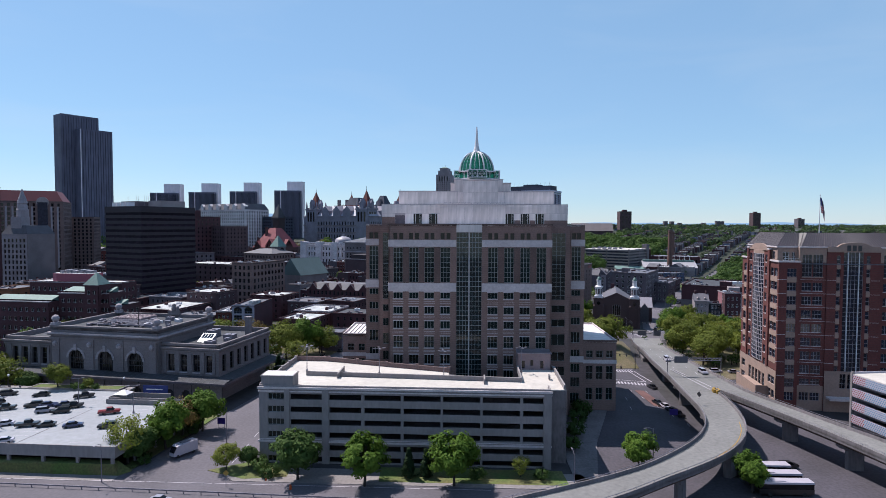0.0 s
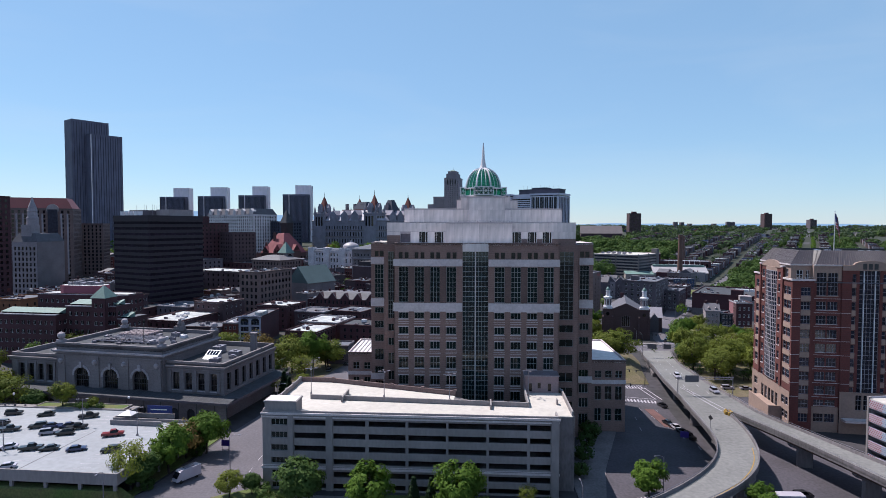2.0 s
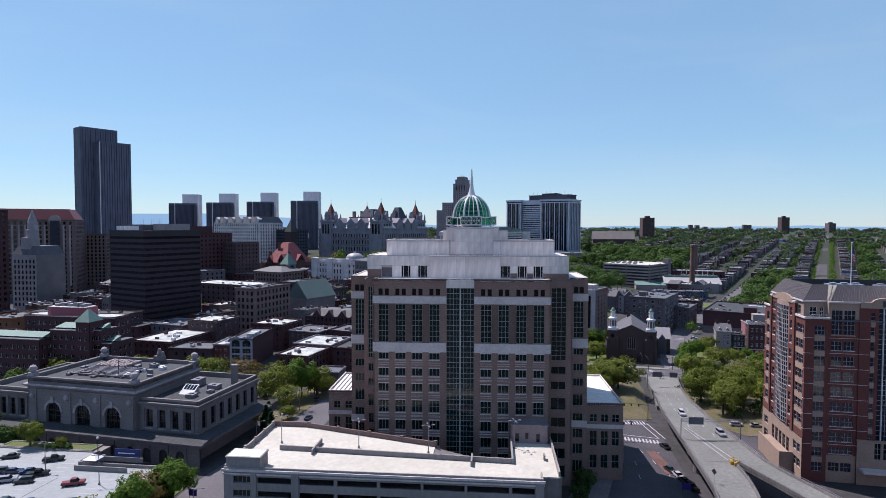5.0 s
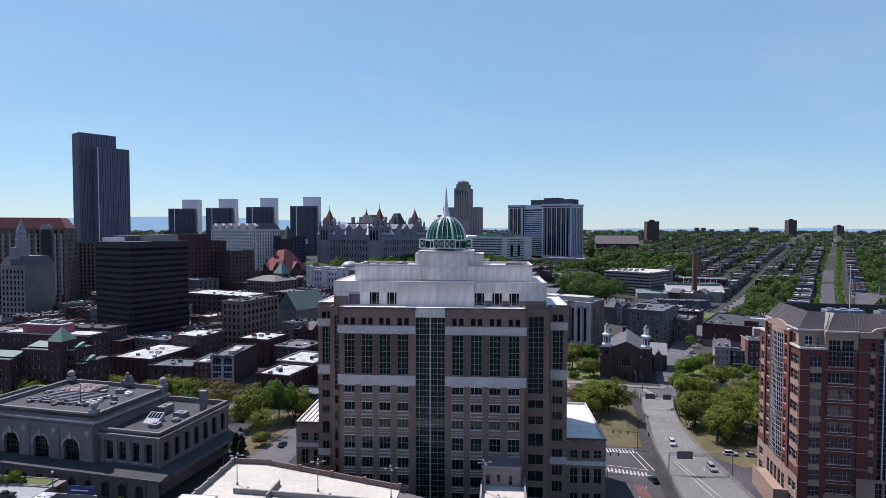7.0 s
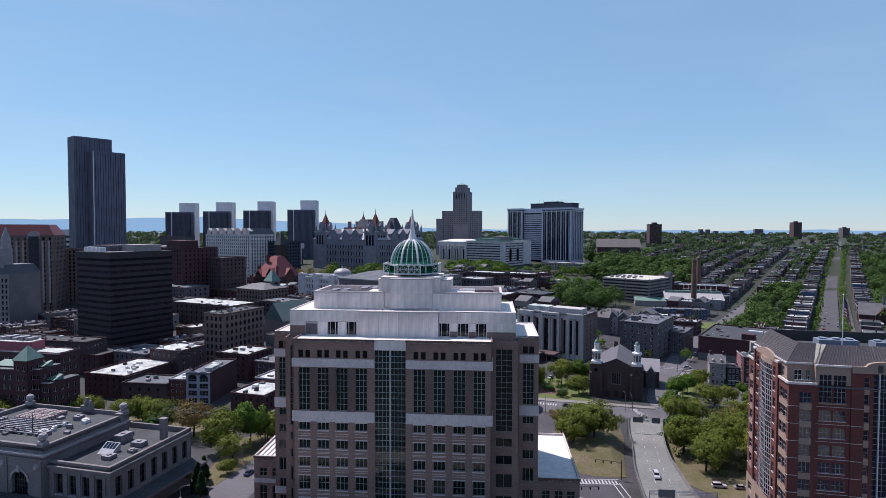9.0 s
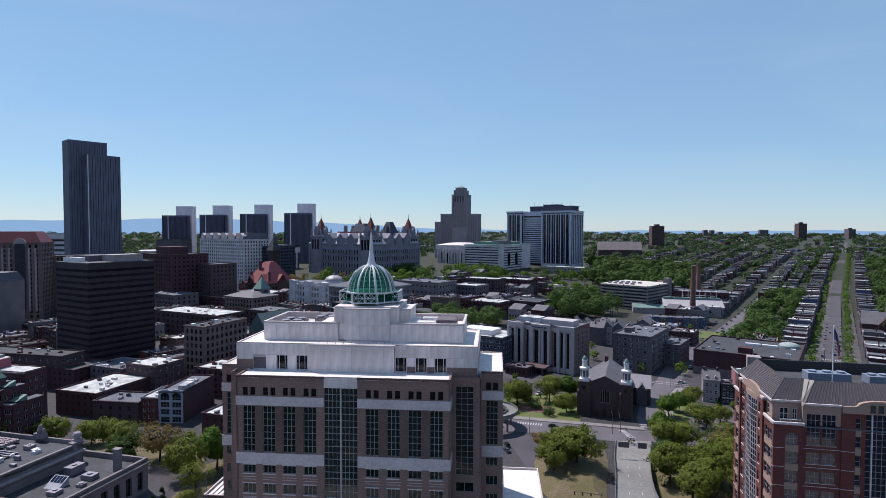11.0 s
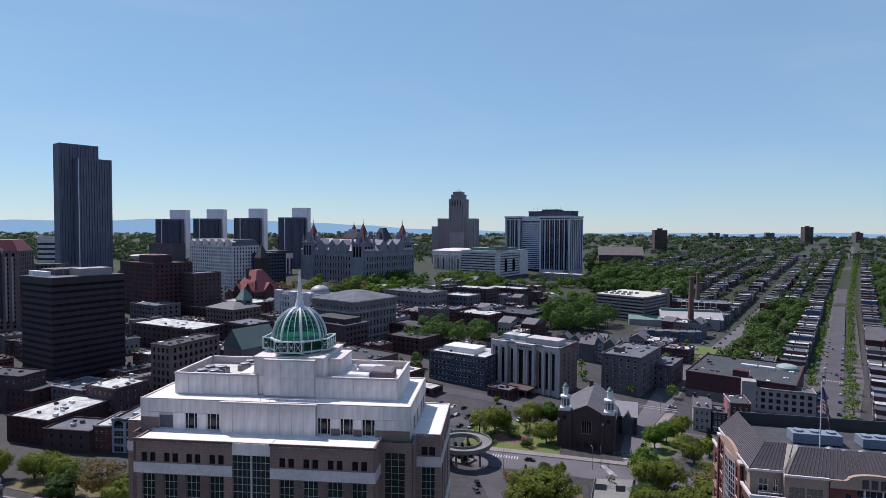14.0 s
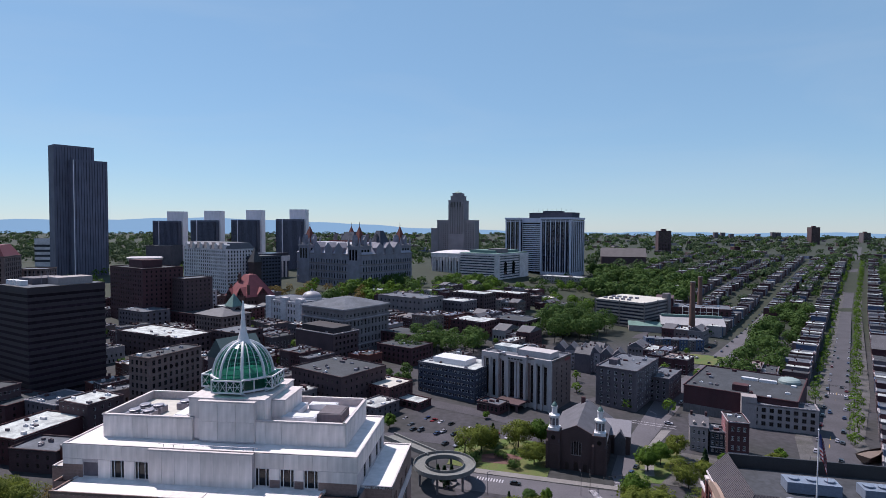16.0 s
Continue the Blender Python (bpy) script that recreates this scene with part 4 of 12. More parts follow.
def station():
    t = thing("railway_station", STA, "old grey stone railway station with three arched doorways", "station")
    # u runs to the left along the front from the corner, so x is negative
    R0, C0, L0, L1 = 0.0, -21.8, -64.8, -86.0
    D = 34.6
    hw = 18.4
    base = 6.0
    def wing(x0, x1, n):
        m = pose(x0, 0, 0)
        ln = x1 - x0
        hs = [(a, b, 9.5, 15.4) for a, b in even(ln, n, 2.6, 2.4 if x0 > -50 else 3.2)]
        part("front_wall", pierced(Solid(), ln, 0, hw, hs, m, 0.7), STONE, t)
        windows(t, hs, m, 2, 3, DARKSTEEL, DGLASS, 0.7, 0.12)
        for a, b, c, d in hs:
            part("sill", Solid().box(a - 0.2, -0.25, c - 0.4, b + 0.2, 0.0, c, m=m), STONE_PALE, t)
        edge = [h[0] for h in hs] + [hs[-1][1] + 1.4]
        for e in edge:
            part("pilaster", Solid().box(e - 1.35, -0.3, 8.4, e - 0.3, 0, 16.2, m=m), STONE, t)
    wing(C0, R0, 4)
    wing(L1, L0, 4)
    ms = pose(0, 0, 0, 0, 0, 90)
    hs = [(a, b, 9.5, 15.4) for a, b in even(D, 7, 2.4, 2.0)]
    part("side_wall", pierced(Solid(), D, 0, hw, hs, ms, 0.7), STONE, t)
    windows(t, hs, ms, 2, 3, DARKSTEEL, DGLASS, 0.7, 0.12)
    part("side_wall", Solid().box(L1, 0, 0, L1 + 0.5, D, hw), STONE, t)
    part("back_wall", Solid().box(L1, D - 0.5, 0, R0, D, hw), STONE, t)
    for z0, z1, p in ((16.3, 16.8, 0.35), (17.0, 17.4, 0.6), (17.4, 17.9, 0.9), (8.4, 9.0, 0.3)):
        part("cornice", Solid().box(L1 - p, -p, z0, C0, 0, z1).box(C0, -p, z0, R0 + p, 0, z1).box(R0, 0, z0, R0 + p, D, z1), STONE_PALE if z0 > 17.4 else STONE, t)
    rim_roof(t, rect(L1, 0, R0, D), 17.4, 1.75, ROOFDARK, STONE, 0.8, "dark felt roof inside a stone parapet")
    # centre block
    hc, yc = 23.9, -1.6
    arches = [(-30.9, 3.0, 8.7, 12.6), (-42.7, 3.0, 8.7, 12.6), (-54.5, 3.0, 8.7, 12.6)]
    arches = sorted(arches)
    part("centre_wall", arch_wall(Solid(), L0, C0, 0, hc, arches, 1.1, yc), STONE, t)
    for c, w_, zf, zs in arches:
        g = Solid()
        pts = [(c + w_ * math.cos(math.pi * k / 12), zs + w_ * math.sin(math.pi * k / 12)) for k in range(13)]
        g.add([(x, yc + 0.95, z) for x, z in [(c + w_, zf)] + pts + [(c - w_, zf)]], [tuple(range(15))])
        aw_ = part("arched_window", g, DGLASS, t, "dark arched window")
        b = Solid()
        for k in range(-2, 3):
            b.box(c + k * 0.95 - 0.06, yc + 0.8, zf, c + k * 0.95 + 0.08, yc + 0.94, zs + math.sqrt(max(0, w_ ** 2 - (k * 0.95) ** 2)) - 0.05)
        for z in (zf + 2.2, zs):
            b.box(c - w_, yc + 0.78, z - 0.12, c + w_, yc + 0.94, z + 0.12)
        part("window_bars", b, DARKSTEEL, aw_)
        for k in range(14):
            ring = Solid()
            a0, a1 = math.pi * k / 14, math.pi * (k + 1) / 14 - 0.015
            q = [(c + r * math.cos(a), zs + r * math.sin(a)) for r, a in ((w_, a0), (w_ + 0.8, a0), (w_ + 0.8, a1), (w_, a1))]
            ring.add([(x, yc - 0.22, z) for x, z in q] + [(x, yc, z) for x, z in q], [(0, 1, 2, 3), (0, 4, 5, 1), (1, 5, 6, 2), (2, 6, 7, 3), (3, 7, 4, 0)])
            part("arch_stone", ring, STONE_PALE, t)
        part("keystone", Solid().box(c - 0.5, yc - 0.6, zs + w_ - 0.2, c + 0.5, yc, zs + w_ + 1.9), STONE_PALE, t)
    for x in (L0 + 2.2, C0 - 2.2, -36.8, -48.6):
        part("pier", Solid().box(x - 1.5, yc - 0.35, 0, x + 1.5, yc, 19.6), STONE, t)
        part("carved_shield", Solid().lathe([(0.2, -0.9), (0.8, -0.3), (0.9, 0.5), (0.3, 1.1)], 8, m=pose(x, yc - 0.45, 17.4)), STONE_PALE, t)
    for x0, x1 in ((L0, L0 + 0.6), (C0 - 0.6, C0)):
        part("centre_flank", Solid().box(x0, yc, 0, x1, D - 4, hc), STONE, t)
    part("centre_back", Solid().box(L0, D - 4.5, 16, C0, D - 4, hc), STONE, t)
    for z0, z1, p in ((19.4, 19.9, 0.3), (20.5, 21.0, 0.7), (21.0, 21.5, 1.1), (23.4, 24.0, 0.35)):
        part("cornice", Solid().box(L0 - p, yc - p, z0, C0 + p, yc, z1).box(C0, yc, z0, C0 + p, D - 4, z1).box(L0 - p, yc, z0, L0, D - 4, z1), STONE_PALE if z0 == 21.0 else STONE, t)
    rim_roof(t, rect(L0, yc, C0, D - 4), 22.6, 1.35, ROOFDARK, STONE, 0.7, "grey flat roof with plant")
    # ball finials
    for x, y in ((L0 + 1.2, yc + 1), (C0 - 1.2, yc + 1), (L0 + 1.2, D - 5), (C0 - 1.2, D - 5)):
        part("ball_finial", Solid().box(-1.1, -1.1, 0, 1.1, 1.1, 1.2).lathe([(0.5, 1.2), (1.05, 1.7), (1.35, 2.5), (1.05, 3.3), (0.4, 3.7), (0.1, 3.9)], 12), STONE_PALE, t, "stone ball on a plinth", at=pose(x, y, 23.7))
    part("carving", Solid().box(-2.2, -0.8, 0, 2.2, 0.8, 1.6).lathe([(0.9, 1.6), (1.1, 2.6), (0.7, 3.6), (0.5, 4.4)], 9).lathe([(0.8, 1.6), (0.6, 2.8), (0.3, 3.4)], 8, cx=1.5), STONE, t, "stone carving above the cornice", at=pose((L0 + C0) / 2 + 5, D - 5, 23.7))
    for x, y in ((-4.5, 27.0), (-22.5, 27.5)):
        part("chimney", Solid().box(x - 1, y - 0.8, 17.0, x + 1, y + 0.8, 24.0).box(x - 1.2, y - 1.0, 24.0, x + 1.2, y + 1.0, 24.5), STONE, t)
    # canopy along the front and the side, over a lower arcade
    cn = Solid()
    cn.add([(L1 - 3, -1.7, 8.7), (6, -1.7, 8.7), (6, -7.0, 8.0), (L1 - 3, -7.0, 8.0), (L1 - 3, -1.7, 8.3), (6, -1.7, 8.3), (6, -7.0, 7.3), (L1 - 3, -7.0, 7.3)], [(0, 3, 2, 1), (4, 5, 6, 7), (3, 7, 6, 2), (2, 6, 5, 1), (0, 4, 7, 3)])
    cn.add([(0.9, -1.7, 8.7), (0.9, D, 8.7), (6, D, 8.0), (6, -1.7, 8.0), (0.9, -1.7, 8.3), (0.9, D, 8.3), (6, D, 7.3), (6, -1.7, 7.3)], [(0, 3, 2, 1), (4, 5, 6, 7), (3, 7, 6, 2), (2, 6, 5, 1)])
    part("canopy", cn, ROOFDARK, t, "dark sloping canopy")
    rb = Solid()
    for k in range(46):
        x = L1 - 2 + k * 2.0
        rb.add([(x, -1.7, 8.78), (x + 0.12, -1.7, 8.78), (x + 0.12, -7.0, 8.08), (x, -7.0, 8.08)], [(0, 3, 2, 1)])
    part("canopy_seams", rb, SLATE, t, kind="stuff")
    part("canopy_edge", Solid().box(L1 - 3, -7.15, 7.25, 6.1, -7.0, 8.05).box(6.0, -7.0, 7.25, 6.12, D, 8.05), GREYSTUCCO, t, "grey canopy edge")
    low = [(-76 + 6.1 * k, 1.5, 0.4, 3.4) for k in range(13)]
    part("arcade_wall", arch_wall(Solid(), L1 - 1, 4.2, 0, 7.3, low, 0.6, -5.2), STONE, t, "plain stone arcade below the canopy")
    # dark sheet in place of the shade behind the arches
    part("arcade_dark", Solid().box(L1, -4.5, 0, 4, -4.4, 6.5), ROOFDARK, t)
    for i in range(14):
        part("canopy_post", Solid().lathe([(0.14, 0), (0.12, 7.4)], 8), DARKSTEEL, t, at=pose(L1 + 1 + i * 6.6, -6.6, 0))
    # plant on the roofs
    rng = random.Random(4)
    for i in range(22):
        w_, l_, h_ = rng.uniform(0.8, 3.2), rng.uniform(0.8, 2.6), rng.uniform(0.5, 1.4)
        s = Solid().box(-w_ / 2, -l_ / 2, 0, w_ / 2, l_ / 2, h_)
        if i % 2:
            s.lathe([(0.45, h_), (0.5, h_ + 0.35), (0.3, h_ + 0.4)], 10)
        single("roof_unit", s, [STEEL, WHITEMETAL, GREYSTUCCO][i % 3], "small metal ventilation unit on the station roof", "roof unit", "roof units on the station", at=STA @ pose(rng.uniform(L0 + 3, C0 - 4), rng.uniform(5, 24), 22.6))
    pr = thing("pipe_rack", STA @ pose(-40, 7, 22.6), "rack of grey pipes on the station roof", "pipe rack")
    for j in range(9):
        part("pipe", Solid().box(-16, j * 1.4, 0.5, 6, j * 1.4 + 0.35, 0.85), STEEL, pr)
    for i in range(8):
        part("bearer", Solid().box(-16 + i * 3, 0, 0, -15.7 + i * 3, 11.8, 0.5), DARKSTEEL, pr)
    rust = mat("pinkish galvanised fins", (0.46, 0.38, 0.36), 0.6, 0.25, 2, 0.3, 0.1)
    for i in range(12):
        s = Solid().box(-0.8, -2.2, 0.5, 0.8, 2.2, 1.3).box(-0.75, -2.0, 0, -0.6, -1.8, 0.5).box(0.6, -2.0, 0, 0.75, -1.8, 0.5).box(-0.75, 1.8, 0, -0.6, 2.0, 0.5).box(0.6, 1.8, 0, 0.75, 2.0, 0.5)
        for k in (-1.2, 0, 1.2):
            s.lathe([(0.5, 1.3), (0.55, 1.5), (0.45, 1.52)], 10, 0, k)
        single("condenser", s, rust, "finned condenser unit on legs on the station roof", "condenser", "condensers on the station", at=STA @ pose(-55 + (i % 6) * 2.1, 19.5 + (i // 6) * 5.0, 22.6))
    sk = Solid().add([(-2.6, -2, 0), (2.6, -2, 0), (2.6, 2, 0), (-2.6, 2, 0), (-2.6, 2, 2.6), (2.6, 2, 2.6)], [(0, 1, 5, 4), (1, 2, 5), (3, 0, 4), (2, 3, 4, 5)])
    for i in range(4):
        sk.add([(-2.2 + i * 1.15, -0.15, 1.28), (-1.25 + i * 1.15, -0.15, 1.28), (-1.25 + i * 1.15, 1.75, 2.50), (-2.2 + i * 1.15, 1.75, 2.50)], [(0, 1, 2, 3)], 1)
    for i in range(5):
        sk.box(-2.6 + i * 1.3 - 0.05, -2.05, 0.02, -2.6 + i * 1.3 + 0.05, -1.9, 0.2)
    single("skylight", sk, [mat("white glazed skylight", (0.6, 0.62, 0.62), 0.3, 0.15), BGLASS], "sloping white skylight on the low station roof", "skylight", at=STA @ pose(-13, 13, 17.4))
    for x, y, w_, l_, h_ in ((-9, 9, 3, 3, 1.2), (-8, 20, 4, 3, 1.5), (-16, 22, 3, 5, 2.6), (-6, 15, 2, 2, 0.9)):
        single("air_handler", Solid().box(-w_ / 2, -l_ / 2, 0, w_ / 2, l_ / 2, h_).lathe([(0.7, h_), (0.75, h_ + 0.3)], 12), STEEL, "grey metal air handler on the low station roof", "air handler", at=STA @ pose(x, y, 17.4))
    single("mast", Solid().lathe([(0.16, 0), (0.08, 7)], 8), DARKSTEEL, "dark metal mast on the station roof", "mast", at=STA @ pose(-37, 8, 22.6))


station()


# ---- red brick office block ----
APT = rot_at(101.0, 8.3, 0, -10.0)


def brick_block():
    t = thing("red_brick_block", APT, "red brick and tan stone mid-rise block with a brown metal roof", "office block")
    W, D, pitch = 44.6, 32.0, 4.48
    # origin is the front corner; the front runs along +x, the sunlit side along +y
    tops = [46.15 - pitch * i for i in range(10)]
    row = lambda a, b, h=2.65, ts=tops: [(a, b, z - h, z) for z in ts]
    m, mb = pose(0, 0, 0), pose(0, 0.7, 0)
    # corner turret of the front, with a tan strip of windows
    for x0, x1, a in ((0, 6.4, 2.55), (38.2, W, 39.3)):
        mm = m @ pose(x0, 0, 0)
        hs = row(a - x0, a - x0 + 2.8)
        part("front_wall", pierced(Solid(), x1 - x0, 0, 48.2, hs, mm, 0.35).box(x1 - x0 - 0.02, 0.02, 0, x1 - x0, 0.7, 48.2, m=mm), RBRICK, t)
        windows(t, hs, mm, 3, 2, FRAMEPALE, BGLASS, 0.35, 0.08)
        for h in hs[:-1]:
            part("spandrel", Solid().box(h[0], -0.05, h[2] - 1.75, h[1], 0, h[2] - 0.08, m=mm), TANSTONE, t)
        part("parapet_cap", Solid().box(-0.3, -0.35, 48.2, x1 - x0 + 0.1, 0.2, 48.75, m=mm), CASTSTONE, t)
        part("terrace_rail", Solid().box(1.4, -0.1, 49.35, 5.8, 0.0, 49.45, m=mm).box(1.4, -0.1, 48.75, 1.5, 0, 49.4, m=mm).box(3.6, -0.1, 48.75, 3.7, 0, 49.4, m=mm), WHITEMETAL, t)
    # brick bays with paired windows, two storeys high at the top
    for x0, x1, a, b in ((6.4, 14.5, 7.3, 10.55), (30.1, 38.2, 31.2, 34.4)):
        mm = mb @ pose(x0, 0, 0)
        hs = [q for c in (a, b) for q in row(c - x0, c - x0 + 2.9, 2.65, tops[1:7])] + [(c - x0, c - x0 + 2.9, 8.5, 10.35) for c in (a, b)]
        hs += [q for c in (a, b) for q in row(c - x0, c - x0 + 2.9, 2.65, tops[7:8])]
        tall = [(c - x0, c - x0 + 2.9, 43.55, 50.75) for c in (a, b)]
        part("front_wall", pierced(Solid(), x1 - x0, 8.1, 48.2, hs + [(q[0], q[1], q[2], 48.2) for q in tall], mm, 0.3), RBRICK, t)
        part("upper_wall", pierced(Solid(), x1 - x0, 48.2, 53.2, [(q[0], q[1], 48.2, q[3]) for q in tall], mm, 0.3), TANSTONE, t)
        base = [(c - x0, c - x0 + 2.9, 3.2, 5.85) for c in (a, b)]
        part("base_wall", pierced(Solid(), x1 - x0, 0, 8.1, base, mm, 0.3), TANSTONE, t)
        windows(t, hs + base, mm, 3, 2, FRAMEPALE, BGLASS, 0.3, 0.08)
        windows(t, tall, mm, 3, 5, FRAMEPALE, BGLASS, 0.3, 0.08)
        for q in hs:
            part("sill", Solid().box(q[0] - 0.1, -0.12, q[2] - 0.18, q[1] + 0.1, 0, q[2] - 0.02, m=mm), CASTSTONE, t)
        for q in tall:
            part("sill", Solid().box(q[0] - 0.15, -0.14, q[2] - 0.3, q[1] + 0.15, 0, q[2] - 0.02, m=mm), TANSTONE, t)
    # middle: tall glass bay between narrow window strips
    mm = pose(14.5, 0.4, 0)
    small = [q for a in (2.85, 11.55) for q in row(a, a + 1.15, 2.5, [50.5] + tops[:8])]
    bay = (4.9, 10.7, 13.1, 51.6)
    doors = [(4.6 + 2.3 * i, 6.4 + 2.3 * i, 7.6, 12.4) for i in range(3)]
    part("front_wall", pierced(Solid(), 15.6, 13.0, 53.0, small + [bay], mm, 0.35).box(0, 0.02, 0, 0.02, 0.3, 53.0, m=mm).box(15.58, 0.02, 0, 15.6, 0.3, 53.0, m=mm), RBRICK, t)
    part("base_wall", pierced(Solid(), 15.6, 0, 13.0, doors, mm @ pose(0, -0.25, 0), 0.35).box(0, -0.25, 12.9, 15.6, 0, 13.25, m=mm), TANSTONE, t)
    windows(t, small, mm, 1, 2, FRAMEPALE, BGLASS, 0.35, 0.08)
    windows(t, doors, mm @ pose(0, -0.25, 0), 2, 3, FRAMEPALE, DGLASS, 0.35, 0.1)
    for q in small:
        part("spandrel", Solid().box(q[0], -0.05, q[2] - 1.75, q[1], 0, q[2] - 0.06, m=mm), TANSTONE, t)
    window(t, mm @ pose(4.9, 0.25, 13.1), 5.8, 38.5, 5, 26, FRAMEPALE, BGLASS, 0.09, "glass_bay", "tall blue glass bay")
    for x in (6.1, 9.3):
        part("mullion_fin", Solid().box(x, -0.1, 13.1, x + 0.2, 0.3, 51.6, m=mm), WHITEMETAL, t, "pale upright mullion")
    part("entrance_canopy", Solid().box(0.6, -3.2, 4.3, 13.0, -0.26, 5.0, m=mm), CASTSTONE, t)
    # rounded tan head with plain bars in place of the number
    arc = [(0, 51.6), (15.6, 51.6), (15.6, 53.2), (13.0, 53.3)] + [(7.8 + 4.6 * math.cos(a), 53.5 + 1.2 * math.sin(a)) for a in [math.pi * k / 10 for k in range(11)]] + [(2.6, 53.3), (0, 53.2)]
    n = len(arc)
    head = Solid().add([(x, -0.3, z) for x, z in arc] + [(x, 0.6, z) for x, z in arc], [tuple(range(n)), tuple(reversed(range(n, 2 * n)))] + [((i + 1) % n, i, n + i, n + (i + 1) % n) for i in range(n)], 0, mm)
    part("sign_head", head, TANSTONE, t, "rounded tan sign head")
    for i in range(3):
        part("sign_bar", Solid().box(5.6 + i * 1.6, -0.38, 52.0, 6.7 + i * 1.6, -0.3, 53.8, m=mm), DARKSTEEL, t, "dark bar on the sign head")
    # floor lines in the brick
    for z in tops[:8]:
        part("string_course", Solid().box(-0.06, -0.06, z - 3.62, 2.4, 0, z - 3.5).box(6.4, 0.64, z - 3.62, 14.5, 0.7, z - 3.5).box(14.5, 0.34, z - 3.62, 17.2, 0.4, z - 3.5).box(27.4, 0.34, z - 3.62, 30.1, 0.4, z - 3.5), CASTSTONE, t)
    # sunlit side
    ms = pose(0, D, 0, 0, 0, 270)
    f = lambda a, b: (D - b, D - a)
    near, near2, far = f(3.65, 6.15), f(0.95, 3.45), f(26.9, 30.2)
    tan = row(*near) + row(*near2) + row(*far)
    inner = [q for c in (f(8.9, 11.0), f(22.6, 24.8)) for q in row(*c, 2.5, [50.2] + tops[:8])]
    base = [(f(9 + 3.0 * i, 11.2 + 3.0 * i)[0], f(9 + 3.0 * i, 11.2 + 3.0 * i)[1], 4.4, 9.4) for i in range(5)]
    glazed = f(12.0, 21.6) + (13.2, 50.4)
    part("side_wall", pierced(Solid(), D, 12.6, 48.2, tan[:7] + [q for q in tan if q[2] > 12.6] + [q for q in inner if q[3] < 48] + [(*c, 47.7, 48.2) for c in (f(8.9, 11.0), f(22.6, 24.8))] + [(glazed[0], glazed[1], 13.2, 48.2)], ms, 0.3), RBRICK, t)
    part("side_wall", pierced(Solid(), D - 14.3, 48.2, 51.6, [(q[0] - 6.6, q[1] - 6.6, 48.2, 50.2) for q in inner if q[3] > 48] + [(glazed[0] - 6.6, glazed[1] - 6.6, 48.2, 50.4)], ms @ pose(6.6, 0, 0), 0.3), RBRICK, t)
    low = [q for q in tan if q[2] < 12.6]
    part("base_wall", pierced(Solid(), D, 0, 12.6, [q for q in low if q[3] < 12.6] + base, ms @ pose(0, -0.15, 0), 0.4), TANSTONE, t)
    windows(t, [q for q in tan if q[2] > 12.6 or q[3] < 12.6], ms, 2, 2, FRAMEPALE, BGLASS, 0.25, 0.09)
    windows(t, inner, ms, 2, 2, FRAMEPALE, BGLASS, 0.3, 0.09)
    windows(t, base, ms @ pose(0, -0.15, 0), 2, 3, FRAMEPALE, DGLASS, 0.4, 0.1)
    for q in tan[:]:
        if q[2] > 13:
            part("spandrel", Solid().box(q[0] - 0.08, -0.06, q[2] - 1.78, q[1] + 0.08, 0, q[2] - 0.06, m=ms), TANSTONE, t)
    for q in inner:
        part("sill", Solid().box(q[0] - 0.1, -0.12, q[2] - 0.22, q[1] + 0.1, 0, q[2] - 0.03, m=ms), CASTSTONE, t)
    # bowed glazing in three flat runs, and the curved gable over it
    g0, g1 = glazed[0], glazed[1]
    plan = [(g0, 0.0), (g0 + 3.2, -0.55), (g1 - 3.2, -0.55), (g1, 0.0)]
    for (a, ya), (b, yb) in zip(plan[:-1], plan[1:]):
        mk = ms @ pose(a, ya, 0, 0, 0, math.degrees(math.atan2(yb - ya, b - a)))
        window(t, mk @ pose(0, 0, 13.2), math.hypot(b - a, yb - ya), 37.2, 3, 25, FRAMEPALE, BGLASS, 0.2, "bay_glazing", "blue bay window in a pale grid")
    part("bay_head", Solid().prism([(x, y) for x, y in plan] + [(g1, 0.5), (g0, 0.5)], 50.4, 51.6, m=ms), TANSTONE, t)
    arc = [(6.7, 51.6), (25.0, 51.6), (25.0, 52.3)] + [(15.8 + 6.6 * math.cos(a), 52.4 + 1.6 * math.sin(a)) for a in [math.pi * k / 12 for k in range(13)]] + [(6.7, 52.3)]
    n = len(arc)
    part("gable", Solid().add([(x, -0.25, z) for x, z in arc] + [(x, 0.5, z) for x, z in arc], [tuple(range(n)), tuple(reversed(range(n, 2 * n)))] + [((i + 1) % n, i, n + i, n + (i + 1) % n) for i in range(n)], 0, ms), TANSTONE, t, "curved tan gable")
    for u in (f(6.7, 8.3)[0], f(25.4, 26.5)[0]):
        part("pier", Solid().box(u, -0.4, 12.6, u + (1.6 if u > 20 else 1.1), 0, 52.0, m=ms), RBRICK, t)
        part("pier_cap", Solid().box(u - 0.15, -0.55, 52.0, u + 1.75, 0.5, 52.5, m=ms), CASTSTONE, t)
    part("parapet_cap", Solid().box(-0.3, -0.35, 48.2, 6.6, 0.2, 48.75, m=ms).box(25.4, -0.35, 48.2, D, 0.2, 48.75, m=ms), CASTSTONE, t)
    for z in tops[:8]:
        part("string_course", Solid().box(D - 0.9, -0.06, z - 3.62, D, 0, z - 3.5, m=ms).box(0, -0.06, z - 3.62, 1.7, 0, z - 3.5, m=ms), CASTSTONE, t)
